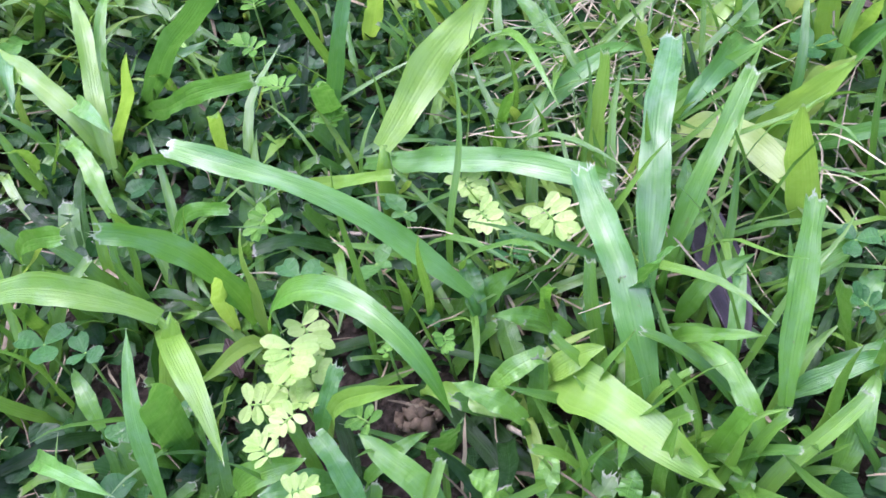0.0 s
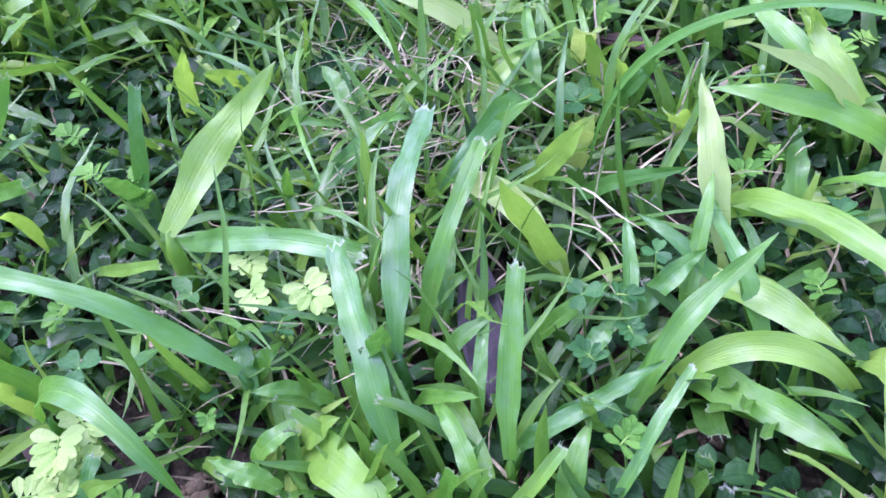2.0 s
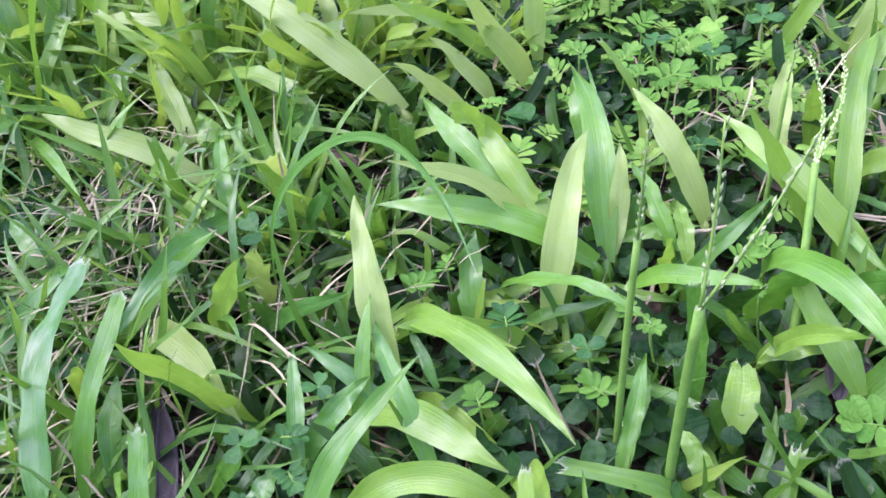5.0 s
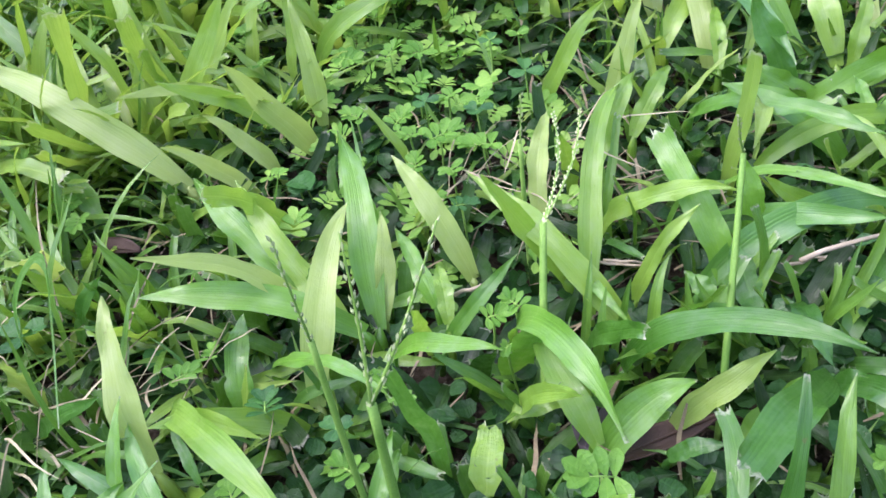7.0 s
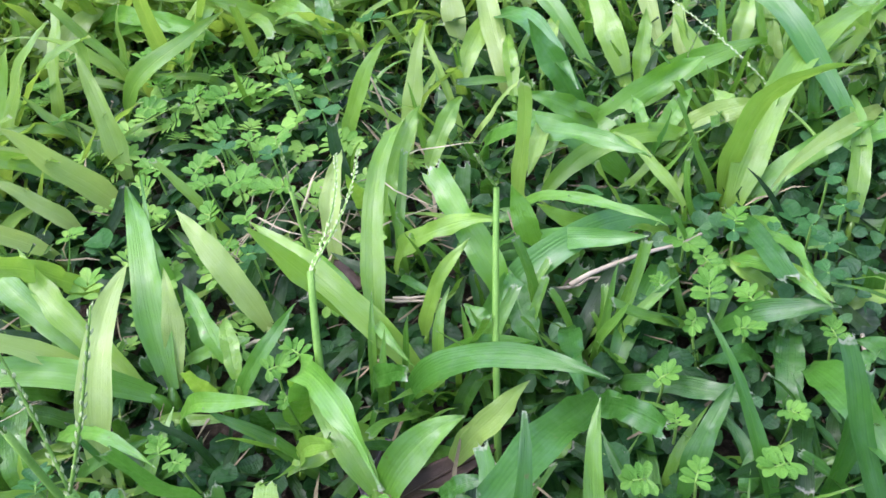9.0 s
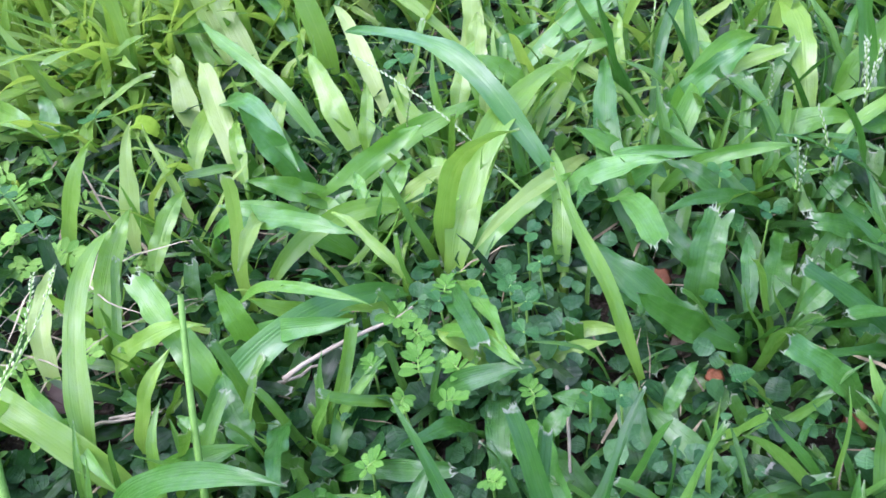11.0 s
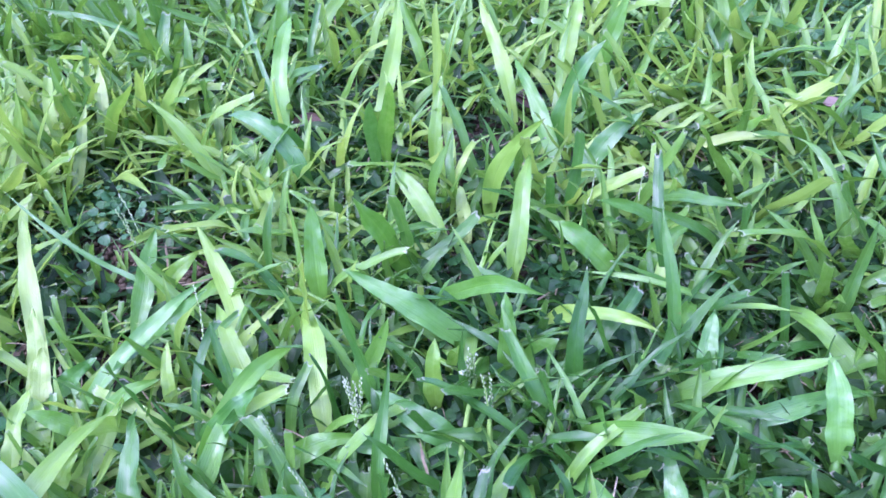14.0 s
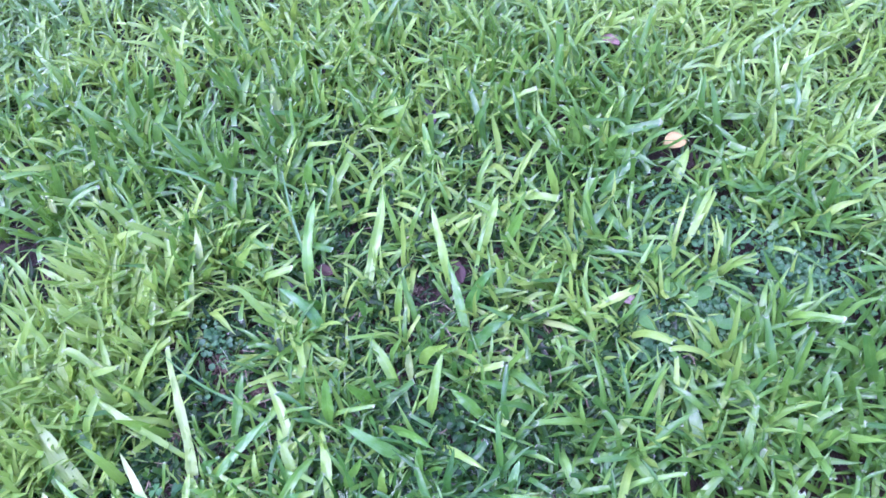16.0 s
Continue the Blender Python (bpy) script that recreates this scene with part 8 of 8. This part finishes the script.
    for k in range(3200):
        x, y = r.uniform(-0.28, 1.3), r.uniform(-0.1, 0.7)
        if noise.noise(Vector((x * 8.0, y * 8.0, 9.0))) < 0.05 and r.random() < 0.75:
            continue
        v, f, uv = hairs[r.integers(24)]
        thin.add(v, f, uv, pose(x, y, relief(x, y), r.normal(0, 12), r.normal(0, 12), r.uniform(0, 360)) @ Matrix.Scale(r.uniform(0.025, 0.055), 4))
    for k in range(420):
        x, y = r.normal(0.07, 0.05), r.normal(0.22, 0.07)
        v, f, uv = hairs[r.integers(24)]
        thin.add(v, f, uv, pose(x, y, relief(x, y), r.normal(0, 12), r.normal(0, 12), r.uniform(0, 360)) @ Matrix.Scale(r.uniform(0.04, 0.085), 4))
    shoots = Heap()
    narrow = [blade(1.0, r.uniform(0.06, 0.10), r.uniform(62, 88), r.uniform(5, 60), r.uniform(-20, 20), 0, r.uniform(-30, 30), fold=0.4, tip="cut" if r.random() < 0.45 else "point", n=9, cols=4, wave=0.04, r=r) for _ in range(24)]
    for k in range(120):
        x, y = (r.uniform(-0.2, 0.75), r.uniform(0.0, 0.5)) if k > 8 else (r.normal(0.085, 0.012), r.normal(0.085, 0.015))
        if clear(x, y) or inside_of(x, y, SPRIG_CARPET):
            continue
        for j in range(int(r.integers(5, 11))):
            px, py = x + r.normal(0, 0.007), y + r.normal(0, 0.007)
            v, f, uv = narrow[r.integers(24)]
            shoots.add(v, f, uv, pose(px, py, relief(px, py), r.normal(0, 8), r.normal(0, 8), r.uniform(0, 360)) @ Matrix.Scale(r.uniform(0.025, 0.055), 4))
    shoots.done("grass_shoots", FILL, "narrow upright green grass shoots in small clumps", "grass")
    thin.done("fine_grass", FILL, "thin narrow green grass blades between the broad ones", "grass")
    low.done("low_grass", LOW, "dark green grass leaves lying low between the plants, gap shade put into their colour", "grass")
    old.done("older_grass", DEEP, "deep green older carpet grass with glossy arching blades", "grass")
    near.done("grass", FILL, "broad-bladed green carpet grass growing close together", "grass")
    light.done("light_grass", LIGHT, "yellow-green carpet grass growing in patches of the lawn", "grass")
    beyond.done("outer_grass", FAR, "green carpet grass of the lawn all round", "grass")
    far.done("grass_further_out", FAR, "broad-bladed green carpet grass of the lawn beyond", "grass")


fill_lawn()


def round_leaf(r, size):
    """A small round leaf with a cupped face."""
    n = 8
    ang = np.arange(n) * 2 * math.pi / n
    rad = size / 2 * (1 + 0.12 * r.uniform(-1, 1, n))
    rim = np.stack([rad * np.cos(ang) + size * 0.45, rad * np.sin(ang) * 0.9, 0.12 * size * np.cos(2 * ang)], 1)
    v = np.vstack([[size * 0.45, 0, -0.06 * size], rim])
    uv = np.vstack([[0.5, 0.5], np.stack([0.5 + 0.5 * np.sin(ang), 0.45 + 0.45 * np.cos(ang)], 1)])
    return v, [(0, 1 + i, 1 + (i + 1) % n) for i in range(n)], uv


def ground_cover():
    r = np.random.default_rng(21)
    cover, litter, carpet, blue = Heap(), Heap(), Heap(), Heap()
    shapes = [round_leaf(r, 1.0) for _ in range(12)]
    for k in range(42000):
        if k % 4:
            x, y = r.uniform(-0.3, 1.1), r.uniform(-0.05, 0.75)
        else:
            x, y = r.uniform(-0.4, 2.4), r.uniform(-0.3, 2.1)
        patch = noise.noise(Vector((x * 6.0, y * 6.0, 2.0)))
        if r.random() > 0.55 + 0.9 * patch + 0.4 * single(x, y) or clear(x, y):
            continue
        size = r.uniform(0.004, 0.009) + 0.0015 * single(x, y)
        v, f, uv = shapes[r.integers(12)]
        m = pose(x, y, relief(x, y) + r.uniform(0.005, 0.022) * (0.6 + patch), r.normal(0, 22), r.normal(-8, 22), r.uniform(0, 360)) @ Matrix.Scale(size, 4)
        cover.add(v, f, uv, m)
    for a, b, c, d in ROUND_CARPET:
        for k in range(int(c * d * (65000 if a < 0.9 else 170000))):
            q, w = abs(r.normal(0, 0.6)), r.uniform(0, 2 * math.pi)
            x, y = a + c * q * math.cos(w) * 1.1, b + d * q * math.sin(w) * 1.1
            m = pose(x, y, relief(x, y) + r.uniform(0.008, 0.026), r.normal(0, 20), r.normal(0, 20), r.uniform(0, 360)) @ Matrix.Scale(r.uniform(0.004, 0.0085), 4)
            blue.add(*shapes[r.integers(12)], m)
    lf = leaflet("obovate", 4, 2)
    for a, b, c, d in SPRIG_CARPET:
        for k in range(int(c * d * 14000)):
            q, w = math.sqrt(r.random()), r.uniform(0, 2 * math.pi)
            x, y = a + c * q * math.cos(w) * 1.15, b + d * q * math.sin(w) * 1.15
            base = pose(x, y, relief(x, y) + r.uniform(0.008, 0.024), r.normal(0, 12), r.normal(0, 12), r.uniform(0, 360))
            size = r.uniform(0.009, 0.015)
            for j in range(4):
                for side in (-1, 1):
                    carpet.add(*lf, base @ pose(size * 0.5 * (-0.42 + j / 3.6), 0, 0, side * 12, -10, side * (106 - 26 * j)) @ Matrix.Scale(size * r.uniform(0.47, 0.55), 4))
    straw_bits = [blade(1.0, r.uniform(0.02, 0.06), r.uniform(0, 12), r.uniform(0, 25), r.uniform(-30, 30), fold=0.3, n=4, cols=1, r=r) for _ in range(14)]
    for k in range(6000):
        x, y = (r.uniform(-0.3, 1.1), r.uniform(-0.05, 0.7)) if k % 4 else (r.uniform(-0.4, 2.3), r.uniform(-0.3, 2.0))
        m = pose(x, y, relief(x, y) + r.uniform(0.0, 0.018), 0, r.normal(0, 14), r.uniform(0, 360)) @ Matrix.Scale(r.uniform(0.006, 0.030), 4)
        litter.add(*straw_bits[r.integers(14)], m)
    tangle = Heap()
    for a, b, c, d, count in ((0.065, 0.25, 0.04, 0.075, 260), (0.33, 0.27, 0.03, 0.03, 30), (0.16, 0.20, 0.05, 0.03, 30), (0.02, 0.33, 0.04, 0.03, 40)):
        for k in range(count):
            x, y = a + c * r.normal(0, 0.6), b + d * r.normal(0, 0.6)
            v, f, uv = blade(r.uniform(0.02, 0.06), r.uniform(0.0004, 0.001), r.uniform(-5, 45), r.uniform(0, 70), r.uniform(-35, 35), n=7, cols=1, wave=0.0, r=r)
            tangle.add(v, f, uv, pose(x, y, relief(x, y) + r.uniform(0.006, 0.028), 0, 0, r.uniform(0, 360)))
    tangle.done("dry_grass_tangle", TANGLE, "tangle of thin pale dry grass stems over the soil", "dry grass")
    cover.done("ground_cover_leaves", MAT_LEAF, "small round dark green creeping leaves close to the soil, darkened further for shade", "ground cover")
    blue.done("round_leaf_carpet", TEAL, "dense carpet of small round bluish-green leaves", "ground cover")
    carpet.done("feather_leaf_carpet", CARPET, "light green carpet of tiny feather-leaved weeds", "ground cover")
    litter.done("dry_grass_litter", STRAW, "short dry straw-coloured grass clippings on the soil", "grass clippings")


ground_cover()
